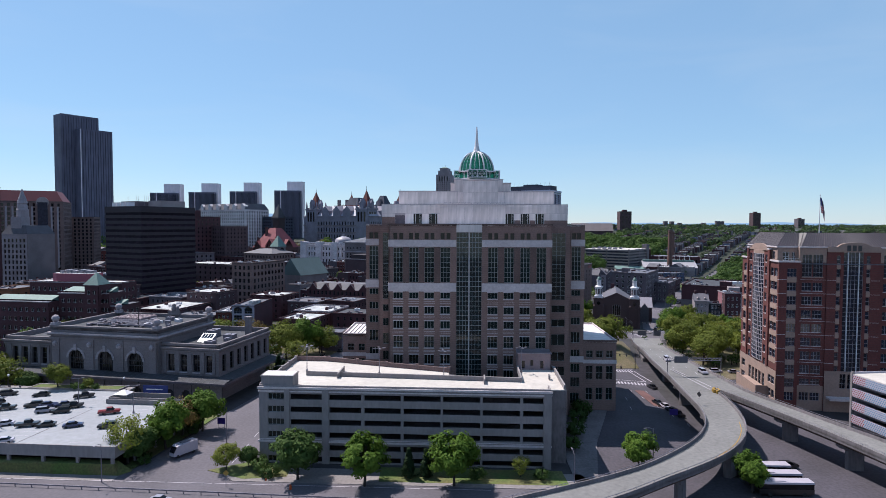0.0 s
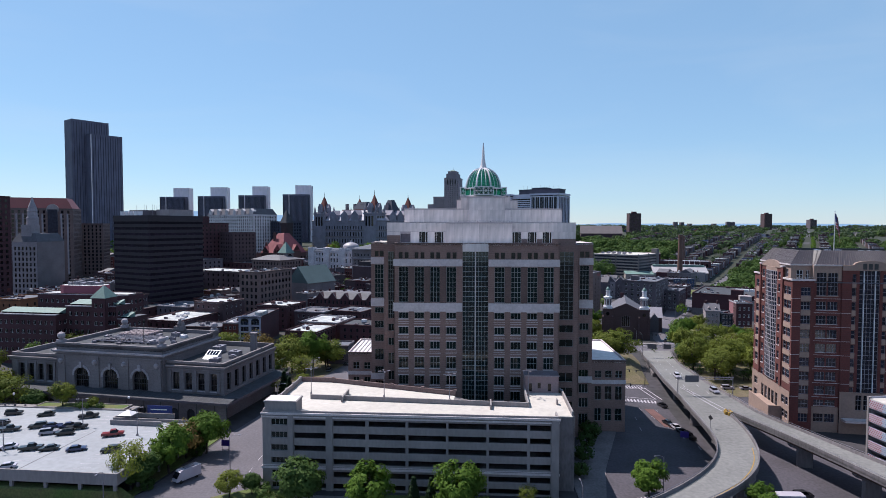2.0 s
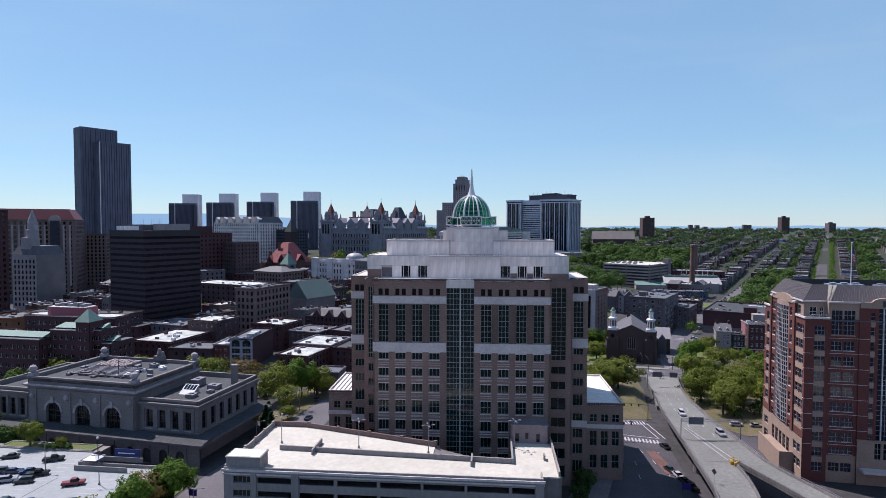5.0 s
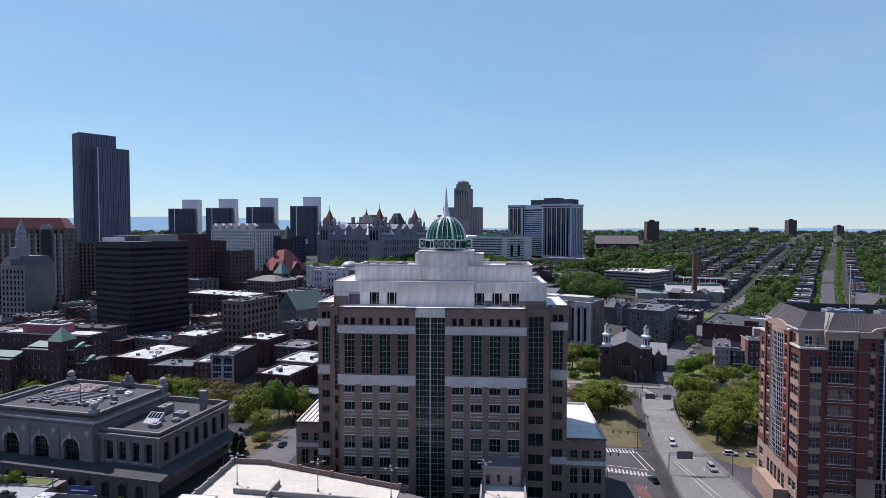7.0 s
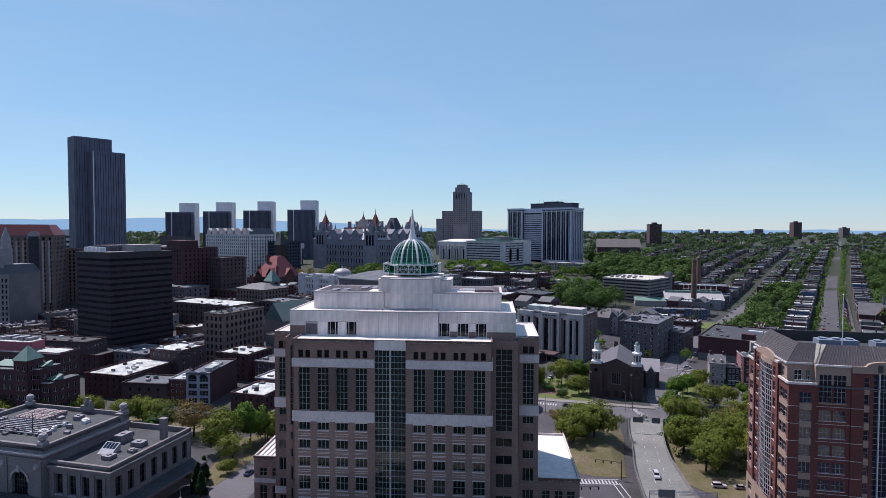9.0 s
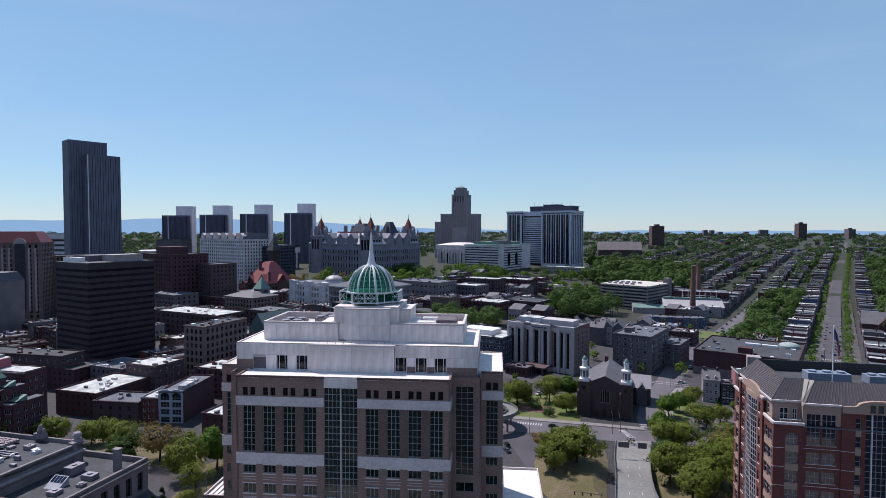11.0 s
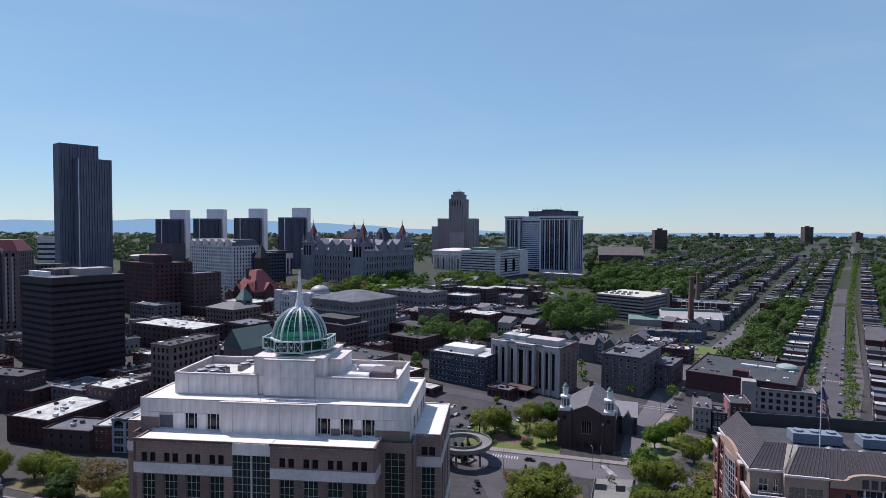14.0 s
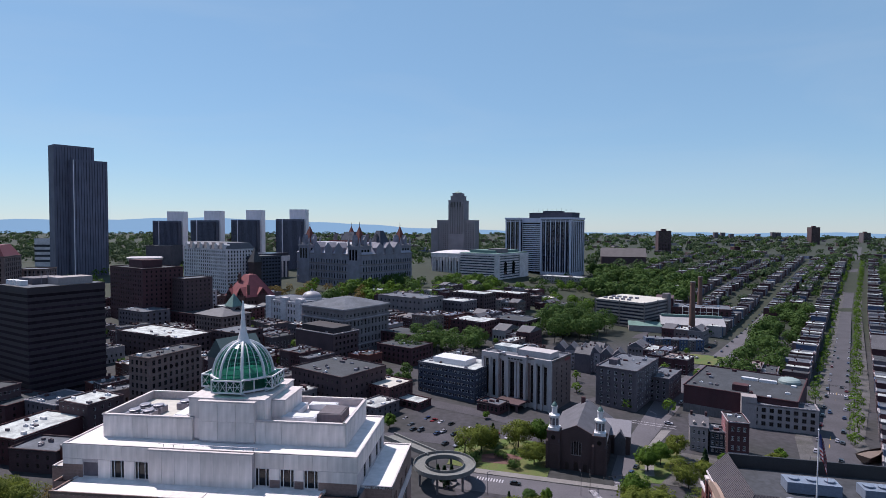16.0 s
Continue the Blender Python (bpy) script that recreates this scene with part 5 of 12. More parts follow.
    part("podium", Solid().box(8, -4.0, 0, 26, -0.2, 5.2, m=ms).box(8, -4.0, 5.2, 26, -3.7, 6.2, m=ms).box(25.7, -3.7, 5.2, 26, -0.2, 6.2, m=ms), TANSTONE, t, "low tan podium")
    part("back_wall", Solid().box(0.3, D - 0.3, 0, W, D, 48.2), RBRICK, t)
    part("end_wall", Solid().box(W - 0.3, 0.3, 0, W, D - 0.3, 48.2), RBRICK, t)
    part("terrace_floor", Solid().box(0.35, 0.3, 47.6, W - 0.35, D - 0.35, 47.9), ROOFGREY, t)
    # set-back tan storey with its terrace doors
    hs = [(1.6, 3.5, 48.6, 51.4), (4.4, 5.4, 48.6, 51.4)]
    part("upper_wall", pierced(Solid(), 6.0, 47.9, 53.2, hs, pose(0.5, 2.6, 0), 0.2), TANSTONE, t)
    windows(t, hs, pose(0.5, 2.6, 0), 2, 2, WHITEMETAL, BGLASS, 0.2, 0.1)
    part("upper_wall", pierced(Solid(), 25.0, 47.9, 53.2, [(21.3, 23.0, 49.0, 51.6)], pose(0.5, D - 4.4, 0, 0, 0, 270), 0.2), TANSTONE, t)
    part("upper_wall", Solid().box(6.5, 0.72, 48.2, 6.7, 2.6, 53.2), TANSTONE, t)
    part("upper_wall", Solid().box(37.9, 0.72, 48.2, 38.1, 8, 53.2), TANSTONE, t)
    windows(t, [(21.3, 23.0, 49.0, 51.6)], pose(0.5, D - 4.4, 0, 0, 0, 270), 2, 2, FRAMEPALE, BGLASS, 0.2, 0.1)
    for c in (Solid().box(6.3, 0.2, 52.9, 14.4, 0.75, 53.35), Solid().box(30.2, 0.2, 52.9, 38.3, 0.75, 53.35), Solid().box(0.0, 2.1, 52.9, 6.5, 2.62, 53.35), Solid().box(0.0, 2.62, 52.9, 0.5, D - 4.4, 53.35)):
        part("cornice", c, CASTSTONE, t)
    # standing seam roof: a hipped skirt round a sunken deck, its front stepping out past the corner
    A = [(0.2, D - 4.2), (0.2, 2.3), (6.5, 2.3), (6.9, 0.6), (W - 6.9, 0.6), (W - 6.5, 2.3), (W, 2.3)]
    B = [(4.4, D - 4.2), (4.4, 6.6), (8.6, 6.6), (10.4, 5.0), (W - 10.4, 5.0), (W - 8.6, 6.6), (W - 4.4, 6.6)]
    za, zb = 53.3, 57.7
    rf, ribs = Solid(), Solid()
    for i in range(len(A) - 1):
        v = [(*A[i], za), (*A[i + 1], za), (*B[i + 1], zb), (*B[i], zb)]
        rf.add(v, [(0, 1, 2, 3)])
        rf.add([(*A[i], za), (*A[i + 1], za), (*A[i + 1], za - 0.2), (*A[i], za - 0.2)], [(3, 2, 1, 0)])
        p = [Vector(q) for q in v]
        k = max(1, int((p[1] - p[0]).length / 0.75))
        for j in range(k + 1):
            a, b = p[0].lerp(p[1], j / k), p[3].lerp(p[2], j / k)
            ribs.tube(tuple(a + Vector((0, 0, 0.04))), tuple(b + Vector((0, 0, 0.04))), 0.06, n=4)
    part("roof", rf, SEAM, t, "brown standing seam metal roof")
    part("roof_seams", ribs, SEAM, t)
    part("roof_deck", Solid().box(4.5, 6.7, 53.4, W - 4.4, D - 4.2, 54.6), ROOFDARK, t)
    part("plant_screen", Solid().box(4.4, D - 4.4, 53, W - 4, D - 4.0, 57.6).box(4.2, 12, 54.6, 4.5, D - 4.2, 57.4), DARKSTEEL, t, "dark plant screen")
    return t


brick_block()
U = APT
for x, y, w, l, h, mt, lb in ((18, 18, 10, 4, 2.4, BLUECLAD, "blue grey cooler"), (31, 18, 8, 4, 2.2, BLUECLAD, "blue grey cooler")):
    s = Solid().box(-w / 2, -l / 2, 0.2, w / 2, l / 2, h)
    for k in range(3):
        s.lathe([(0.9, h), (1.05, h + 0.4), (0.85, h + 0.45)], 14, cx=-w / 3 + k * w / 3)
    single("cooler", s, mat("blue grey plant metal", (0.30, 0.38, 0.44), 0.5, 0.15, 3, 0.5, 0.05), lb + " on the roof of the brick block", "cooling unit", at=U @ pose(x, y, 54.6))
for x, y in ((12, 10.5), (18.5, 11), (21, 10), (24.5, 10.5), (29, 10.2), (34, 11)):
    single("roof_vent", Solid().lathe([(0.55, 0), (0.55, 0.7), (0.95, 0.9), (0.9, 1.3), (0.3, 1.6)], 14), STEEL, "round metal vent on the roof of the brick block", "roof vent", "roof vents on the brick block", at=U @ pose(x, y, 54.6))


def flagpole(m):
    t = thing("flagpole", m, "white flagpole with a drooping striped flag on the roof", "flagpole")
    part("pole", Solid().lathe([(0.16, 0), (0.08, 15.5)], 8).lathe([(0.05, 15.5), (0.2, 15.7), (0.05, 15.95)], 8), WHITEMETAL, t)
    reds, whites, blue = Solid(), Solid(), Solid()
    # thirteen stripes in soft folds, the fly end hanging
    for i in range(13):
        z1, z0 = 15.0 - i * 0.29, 15.0 - (i + 1) * 0.29
        pts = lambda z: [(0.1 + 0.2 * k + 0.10 * (15 - z), 0.22 * math.sin(k * 1.9 + z * 0.6), z * 1.35 - 5.25 - 0.10 * k * k) for k in range(8)]
        a, b = pts(z1), pts(z0)
        for k in range(7):
            s = blue if i < 7 and k < 3 else (whites if i % 2 else reds)
            q = [a[k], a[k + 1], b[k + 1], b[k]]
            s.add(q + [(x, y + 0.04, z) for x, y, z in q], [(0, 3, 2, 1), (4, 5, 6, 7)])
    fl = part("flag", reds, mat("red cloth", (0.42, 0.03, 0.04), 0.9, 0.2), t, "red, white and blue cloth")
    part("flag_stripe", whites, mat("white cloth", (0.7, 0.7, 0.7), 0.9, 0.1), fl)
    part("flag_canton", blue, mat("blue cloth", (0.03, 0.05, 0.2), 0.9, 0.2), fl)


flagpole(U @ pose(16.0, 9.5, 54.6))


# ---- streets and ground by the river ----
ASPHALT_WORN = mat("worn avenue asphalt", (0.112, 0.108, 0.116), 0.9, 0.25, 14, 0.8, 0.1)


def marks(name, rects, mats, label, dz=0.05):
    """Paint on the road: (x, y, angle, length, width) each."""
    for x, y, a, ln, w in rects:
        single(name, Solid().box(-ln / 2, -w / 2, 0, ln / 2, w / 2, 0.012), mats, label, "road marking", kind="structure", at=rot_at(x, y, land(x, y) + dz, a))


strip("road", [(-320, -20), (-95, -39.5), (-60, -41.6), (-20, -44.9), (20, -48), (60, -56), (140, -74)], [(-330, -40), (-100, -70), (-60, -74), (-20, -80), (20, -84), (60, -88), (140, -98)], ASPHALT_PALE, "grey asphalt riverside road", "road")
strip("road", [(-92, -46), (-84, -34), (-80, -16), (-77, 5), (-69, 40), (-60, 90), (-48, 150)], [(-60, -45), (-57, -34), (-56, -20), (-55, 8), (-52, 40), (-46, 90), (-33, 150)], ASPHALT_PALE, "grey asphalt side street by the garage", "road", 0.035)
strip("road", [(24, -52), (30, -20), (48, 12), (56, 40), (58, 68), (50, 110), (44, 140)], [(60, -58), (62, -25), (68, 10), (72, 36), (74, 60), (66, 100), (60, 128)], ASPHALT, "dark asphalt street beside the tower", "road", 0.04)
strip("road", [(62, -60), (66, -20), (78, 20), (92, 60)], [(112, -75), (104, -20), (106, 10), (118, 50)], ASPHALT, "dark asphalt yard under the ramps", "road", 0.025)
strip("road", [(40, 158), (53, 153), (85, 146), (112, 139), (160, 128), (215, 118)], [(36, 140), (53, 136), (82, 129), (108, 122), (156, 112), (210, 100)], ASPHALT_PALE, "grey asphalt cross street before the church", "road", 0.05)
strip("road", [(112, 139), (113, 156), (122.5, 182), (139, 214), (168, 272), (196, 314), (240, 378), (330, 512), (400, 618), (540, 832), (680, 1030)], [(124, 134), (127, 156), (135.5, 186), (154, 217), (184, 267), (208, 305), (252, 371), (342, 505), (412, 610), (552, 824), (692, 1022)], ASPHALT_PALE, "grey asphalt street up the hollow", "road", 0.06)
strip("road", [(190.0, 126.0), (204.0, 152.0), (226.9, 206.3), (284.0, 291.5), (512.0, 650.5), (597.3, 781.7), (772.4, 1049.7), (947.5, 1317.8), (1381.2, 1982.8)], [(214.0, 116.0), (222.0, 148.0), (245.9, 207.3), (299.0, 292.5), (525.0, 650.5), (610.4, 781.7), (785.5, 1049.7), (960.6, 1317.7), (1394.3, 1982.8)], ASPHALT_WORN, "grey asphalt avenue climbing the hill", "road", 0.07)
strip("pavement", [(214.0, 116.0), (222.0, 148.0), (245.9, 207.3), (302.9, 290.0), (528.9, 648.0), (614.3, 779.2), (789.4, 1047.2)], [(221.0, 112.0), (229.0, 144.0), (251.9, 204.3), (308.9, 287.0), (533.9, 646.0), (619.3, 777.2), (794.4, 1045.2)], PAVING_WORN, "worn concrete pavement along the avenue", "pavement", 0.16, 0.3)
strip("pavement", [(196.0, 156.0), (219.9, 209.3), (277.0, 294.5), (507.0, 652.5), (592.3, 783.7), (767.4, 1051.7)], [(204.0, 152.0), (226.9, 206.3), (284.0, 291.5), (512.0, 650.5), (597.3, 781.7), (772.4, 1049.7)], PAVING_WORN, "worn concrete pavement along the avenue", "pavement", 0.16, 0.3)
slab("car_park", [(4, 196), (70, 176), (90, 206), (30, 244)], ASPHALT, "dark asphalt car park beside the ramp", "car park", 0.045)
strip("road", [(-10, 262), (30, 250), (60, 236), (95, 215), (112, 205)], [(-16, 250), (26, 240), (54, 227), (88, 206), (106, 196)], ASPHALT, "dark asphalt street before the hotel", "road", 0.055)
slab("pavement", [(-62, -38), (-58, -42), (20, -48), (26, -44), (24, -40), (-56, -34)], PAVING, "pale concrete pavement before the garage", "pavement", 0.14)
# shade on this pavement is put in by the darker concrete
slab("pavement", [(26, -48), (34, -20), (48, 14), (53, 40), (48, 42), (40, 14), (24, -14), (22, -44)], CONCRETE_WORN_SHADE, "concrete pavement beside the tower, darkened for shade", "pavement", 0.14)
slab("lawn", [(-66, -36), (-56, -41), (-46, -40), (-46, -33), (-57, -31)], GRASS, "small green lawn at the garage corner", "lawn", 0.16)
slab("lawn", [(-24, -43), (20, -46), (20, -38), (-24, -35)], GRASS, "green lawn strip before the garage", "lawn", 0.155)
slab("lawn", [(-87.5, -37), (-85, -36), (-81, -15), (-78, 4), (-84, 14), (-86.5, 0)], GRASS, "green lawn strip beside the car park", "lawn", 0.16)
berm = Solid()
berm.add([(-320, -19, 0.1), (-86, -38.7, 0.1), (-87.2, -38.35, 2.7), (-320, -13.8, 2.7), (-320, -10, 2.7), (-87.4, -36, 2.7), (-84, -36, 0.1)], [(0, 1, 2, 3), (3, 2, 5, 4), (1, 6, 5, 2)])
single("lawn", berm, GRASS, "green grass bank before the car park deck", "lawn", kind="structure")
slab("pavement", [(-320, -22), (-86, -41.6), (-86, -38.7), (-320, -19)], PAVING, "pale concrete pavement along the riverside road", "pavement", 0.1)
slab("pavement", [(127.5, 156), (131.5, 155), (139.5, 185), (158, 214), (154.5, 217), (136, 186)], PAVING, "pale concrete pavement beside the church street", "pavement", 0.15)
marks("crossing_line", [(152, 224, -24, 24, 0.45), (150.6, 220.6, -24, 24, 0.45), (131, 197, 60, 14, 0.4), (118, 147, -14, 12, 0.4), (117.4, 144, -14, 12, 0.4)], PAINTWHITE, "white painted crossing line", 0.09)
word = bpy.data.curves.new("road_word", "FONT")
word.body, word.size, word.align_x, word.extrude = "ONLY", 1.3, "CENTER", 0.006
word.materials.append(PAINTWHITE)
wo = new("road_word", word)
wo.matrix_world = pose(64.9, 27.4, 0.09, 0, 0, -8) @ Matrix.Diagonal((0.9, 2.0, 1, 1))
tagged(wo, "white painted lane word on the street", "road marking", kind="structure")
marks("crossing_line", [(72.6, 49, -86, 16, 0.35), (70.4, 49, -86, 16, 0.35), (65.5, 60.0, -1, 14, 0.3), (65.5, 56.3, -1, 14, 0.3), (63, 43.9, -17, 17, 0.3), (63, 39.4, -17, 17, 0.3)], PAINTWHITE, "white painted crossing line", 0.09)
marks("edge_line", [(-150 + i * 16, -36.8 - i * 1.15, -4.5, 15.5, 0.18) for i in range(10)], PAINTWHITE, "white painted edge line", 0.09)
slab("lawn", [(-73, 52), (-66, 50), (-60, 78), (-53, 104), (-62, 108), (-76, 92)], DRYGRASS, "green verge with trees behind the station", "lawn", 0.14)
slab("lawn", [(-140, 104), (-84, 88), (-76, 96), (-84, 106), (-136, 120)], DRYGRASS, "rough green verge behind the station", "lawn", 0.13)
# green mound inside the ramp loop
mound = Solid()
ring = [(58, 66), (66, 62), (76, 62), (80, 80), (86, 102), (88, 118), (76, 126), (62, 122), (56, 100), (55, 80)]
cx, cy = 71, 95
mv = [(x, y, 0.1) for x, y in ring] + [(cx + (x - cx) * 0.6, cy + (y - cy) * 0.6, 2.6) for x, y in ring] + [(cx, cy, 3.2)]
mn = len(ring)
mound.add(mv, [(i, (i + 1) % mn, mn + (i + 1) % mn, mn + i) for i in range(mn)] + [(mn + i, mn + (i + 1) % mn, 2 * mn) for i in range(mn)])
single("grass_mound", mound, DRYGRASS, "dry green grass mound beside the ramp", "lawn", kind="structure")
slab("lawn", [(92, 62), (104, 44), (120, 46), (140, 70), (160, 110), (112, 121), (100, 92)], DRYGRASS, "dry grass under the park trees", "lawn", 0.12)
slab("lawn", [(40, 162), (84, 150), (90, 172), (94, 186), (74, 198), (44, 186)], GRASS, "small green park beside the church", "lawn", 0.12)
slab("pavement", [(56, 166), (70, 163), (76, 172), (66, 178), (56, 174)], REDPAVING, "reddish brick path in the small park", "pavement", 0.15)
slab("pavement", [(52, 154), (112, 140.5), (113, 144), (53, 158.5)], PAVING, "pale concrete pavement before the church", "pavement", 0.17)
slab("lawn", [(118, 150), (132, 148), (152, 176), (150, 190), (138, 192)], GRASS, "green lawn of the square", "lawn", 0.13)
slab("pavement", [(132, 148), (160, 138), (196, 128), (196, 152), (180, 172), (152, 184)], PAVING_WORN, "grey paved square before the houses", "pavement", 0.12)
slab("lawn", [(215, 372), (240, 362), (262, 392), (238, 404)], GRASS, "green lawn by the hollow street", "lawn", 0.2)
slab("car_park", [(108, 270), (126, 258), (150, 292), (132, 306)], ASPHALT, "dark asphalt yard behind the hotel", "car park", 0.3, z=1.2)
slab("car_park", [(186, 480), (212, 462), (232, 500), (206, 520)], ASPHALT, "dark asphalt car park by the far garage", "car park", 0.3, z=2.2)
# crossings
marks("crossing_stripe", [(58.5 + i * 1.15, 58.2 - i * 0.05, 90, 3.2, 0.55) for i in range(12)], PAINTWHITE, "white painted crossing stripe", 0.07)
marks("crossing_stripe", [(54.5 + i * 1.15, 42.5 - i * 0.35, 80, 3.4, 0.55) for i in range(14)], PAINTWHITE, "white painted crossing stripe", 0.07)
marks("crossing_stripe", [(54 + i * 1.2, 148.5 - i * 0.3, 78, 3.0, 0.55) for i in range(10)], PAINTWHITE, "white painted crossing stripe", 0.075)
marks("crossing_stripe", [(101.5 + i * 0.25, 139.5 - i * 1.15, -12, 3.0, 0.55) for i in range(9)], PAINTWHITE, "white painted crossing stripe", 0.075)
marks("crossing_stripe", [(197 + i * 1.3, 161 - i * 0.75, 60, 3.0, 0.55) for i in range(15)], PAINTWHITE, "white painted crossing stripe", 0.09)
marks("crossing_stripe", [(276 + i * 1.3, 277 - i * 0.7, 60, 3.0, 0.5) for i in range(15)], PAINTWHITE, "white painted crossing stripe", 0.09)
marks("crossing_stripe", [(286 + i * 1.3, 293 - i * 0.7, 60, 3.0, 0.5) for i in range(15)], PAINTWHITE, "white painted crossing stripe", 0.09)
marks("crossing_stripe", [(37 + i * 0.9, -38 + i * 0.25, 105, 2.4, 0.45) for i in range(8)], PAINTWHITE, "white painted crossing stripe", 0.07)
marks("lane_line", [(61 + i * 1.2, 30 - i * 9, 92 - i * 2, 3.0, 0.15) for i in range(5)] + [(56, 20, 84, 3, 0.15), (54, 10, 80, 3, 0.15)], PAINTWHITE, "white painted lane line", 0.07)
marks("lane_line", [(88 * 0.843 + s * 0.538, -88 * 0.538 + s * 0.843, 57.5, 6.0, 0.3) for s in range(290, 660, 14)], PAINTYELLOW, "yellow painted centre line of the avenue", 0.1)
marks("lane_line", [(-60 + i * 12, -62 - i * 1.1, -6, 5.0, 0.2) for i in range(10)], PAINTWHITE, "white painted lane line", 0.06)
marks("lane_line", [(-61.5 + i * 0.1, -30 + i * 9, 88, 4.0, 0.15) for i in range(6)], PAINTWHITE, "white painted lane line", 0.06)
slab("traffic_island", [(62.5, 30), (65.5, 29.5), (66.5, 10), (62.5, 12)], REDPAVING, "red and grey paved traffic island", "traffic island", 0.16)


# ---- raised ramps ----
def deck_z(y):
    return float(np.interp(y, [-90, 20, 55, 80, 105, 126], [8.0, 7.9, 6.9, 4.0, 1.5, 0.12]))


def resample(pts, n):
    p = np.array(pts, float)
    d = np.r_[0, np.cumsum(np.hypot(*(p[1:] - p[:-1]).T))]
    t = np.linspace(0, d[-1], n)
    # smooth between the knots
    x, y = np.interp(t, d, p[:, 0]), np.interp(t, d, p[:, 1])
    for _ in range(6):
        x[1:-1] = (x[:-2] + 2 * x[1:-1] + x[2:]) / 4
        y[1:-1] = (y[:-2] + 2 * y[1:-1] + y[2:]) / 4
    return [(float(a), float(b)) for a, b in zip(x, y)]


def ramp(name, left, right, label, rails=("l", "r"), n=64):
    L, R = resample(left, n), resample(right, n)
    t = thing(name, Matrix(), label, "ramp")
    s, g = Solid(), Solid()
    for i in range(n - 1):
        q = [L[i], R[i], R[i + 1], L[i + 1]]
        v = [(*p, deck_z(p[1])) for p in q] + [(*p, deck_z(p[1]) - 0.5) for p in q]
        s.add(v, [(0, 1, 2, 3), (4, 7, 6, 5), (0, 4, 5, 1), (2, 6, 7, 3), (1, 5, 6, 2), (3, 7, 4, 0)] if i in (0, n - 2) else [(0, 1, 2, 3), (4, 7, 6, 5), (1, 5, 6, 2), (3, 7, 4, 0)])
        if deck_z(L[i][1]) > 2.5:
            for f in (0.1, 0.37, 0.63, 0.9):
                a, b = [tuple(Vector(L[k]).lerp(Vector(R[k]), f)) for k in (i, i + 1)]
                za, zb = deck_z(a[1]) - 0.5, deck_z(b[1]) - 0.5
                g.add([(*a, za), (*b, zb), (*b, zb - 1.2), (*a, za - 1.2)], [(0, 1, 2, 3)])
    part("deck", s, DECK, t, "worn grey concrete deck")
    part("girders", g, mat("rusty brown steel", (0.10, 0.06, 0.045), 0.8, 0.3, 4, 0.6, 0.1), t, "rusty brown steel girders")
    for k, E, O in (("l", L, R), ("r", R, L)):
        if k not in rails:
            continue
        p, r = Solid(), Solid()
        for i in range(n - 1):
            a, b = Vector(E[i]), Vector(E[i + 1])
            na, nb = (Vector(O[i]) - a).normalized() * 0.4, (Vector(O[i + 1]) - b).normalized() * 0.4
            za, zb = deck_z(a.y), deck_z(b.y)
            p.add([(*a, za - 0.9), (*b, zb - 0.9), (*b, zb + 0.75), (*a, za + 0.75), (*(a + na), za), (*(b + nb), zb), (*(b + nb * 0.6), zb + 0.75), (*(a + na * 0.6), za + 0.75)], [(0, 1, 2, 3), (3, 2, 6, 7), (7, 6, 5, 4), (0, 3, 7, 4), (1, 5, 6, 2)])
            r.tube((*(a + na * 0.3), za + 1.15), (*(b + nb * 0.3), zb + 1.15), 0.06, n=5)
            if i % 2 == 0:
                r.tube((*(a + na * 0.3), za + 0.74), (*(a + na * 0.3), za + 1.15), 0.05, n=5)
        part("barrier", p, CONCRETE_WORN_SHADE, t, "stained concrete barrier")
        part("rail", r, STEEL, t, "metal rail on the barrier")
    return t


MAIN_L = [(14, -64.5), (25, -59.5), (35, -54), (47, -44.5), (55, -36.5), (61, -27), (64, -17.5), (66.5, -2.5), (70.2, 20), (75.5, 52), (82.7, 78), (89, 105), (95, 126)]
MAIN_R = [(18, -72), (28, -66.5), (36, -61), (45.7, -55.4), (55, -49), (63, -41.4), (69.3, -32), (73.4, -21), (76.7, -8.4), (78, 3)]
ramp("curved_ramp", [(-30, -80), (-6, -73)] + MAIN_L[:8] + [(67.2, 2)], [(-28, -88), (-4, -81)] + MAIN_R, "grey concrete curved ramp on steel girders", n=56)
ramp("sloping_ramp", [(67.2, 2), (70.2, 20), (75.5, 52), (82.7, 78), (89, 105), (95, 126)], [(87.2, 3), (87.5, 20), (88, 37), (91, 60), (96, 80), (101, 97), (107, 115), (111, 126)], "grey concrete ramp running down to the street", n=40)
ramp("straight_ramp", [(78.2, 3), (82, -11), (85, -24.5), (87.7, -38), (89.3, -50), (93, -75)], [(87.2, 3), (88.4, -5.8), (91.2, -15), (94.2, -29), (97.4, -40), (99, -50), (103, -75)], "grey concrete ramp branch on steel girders", n=30)


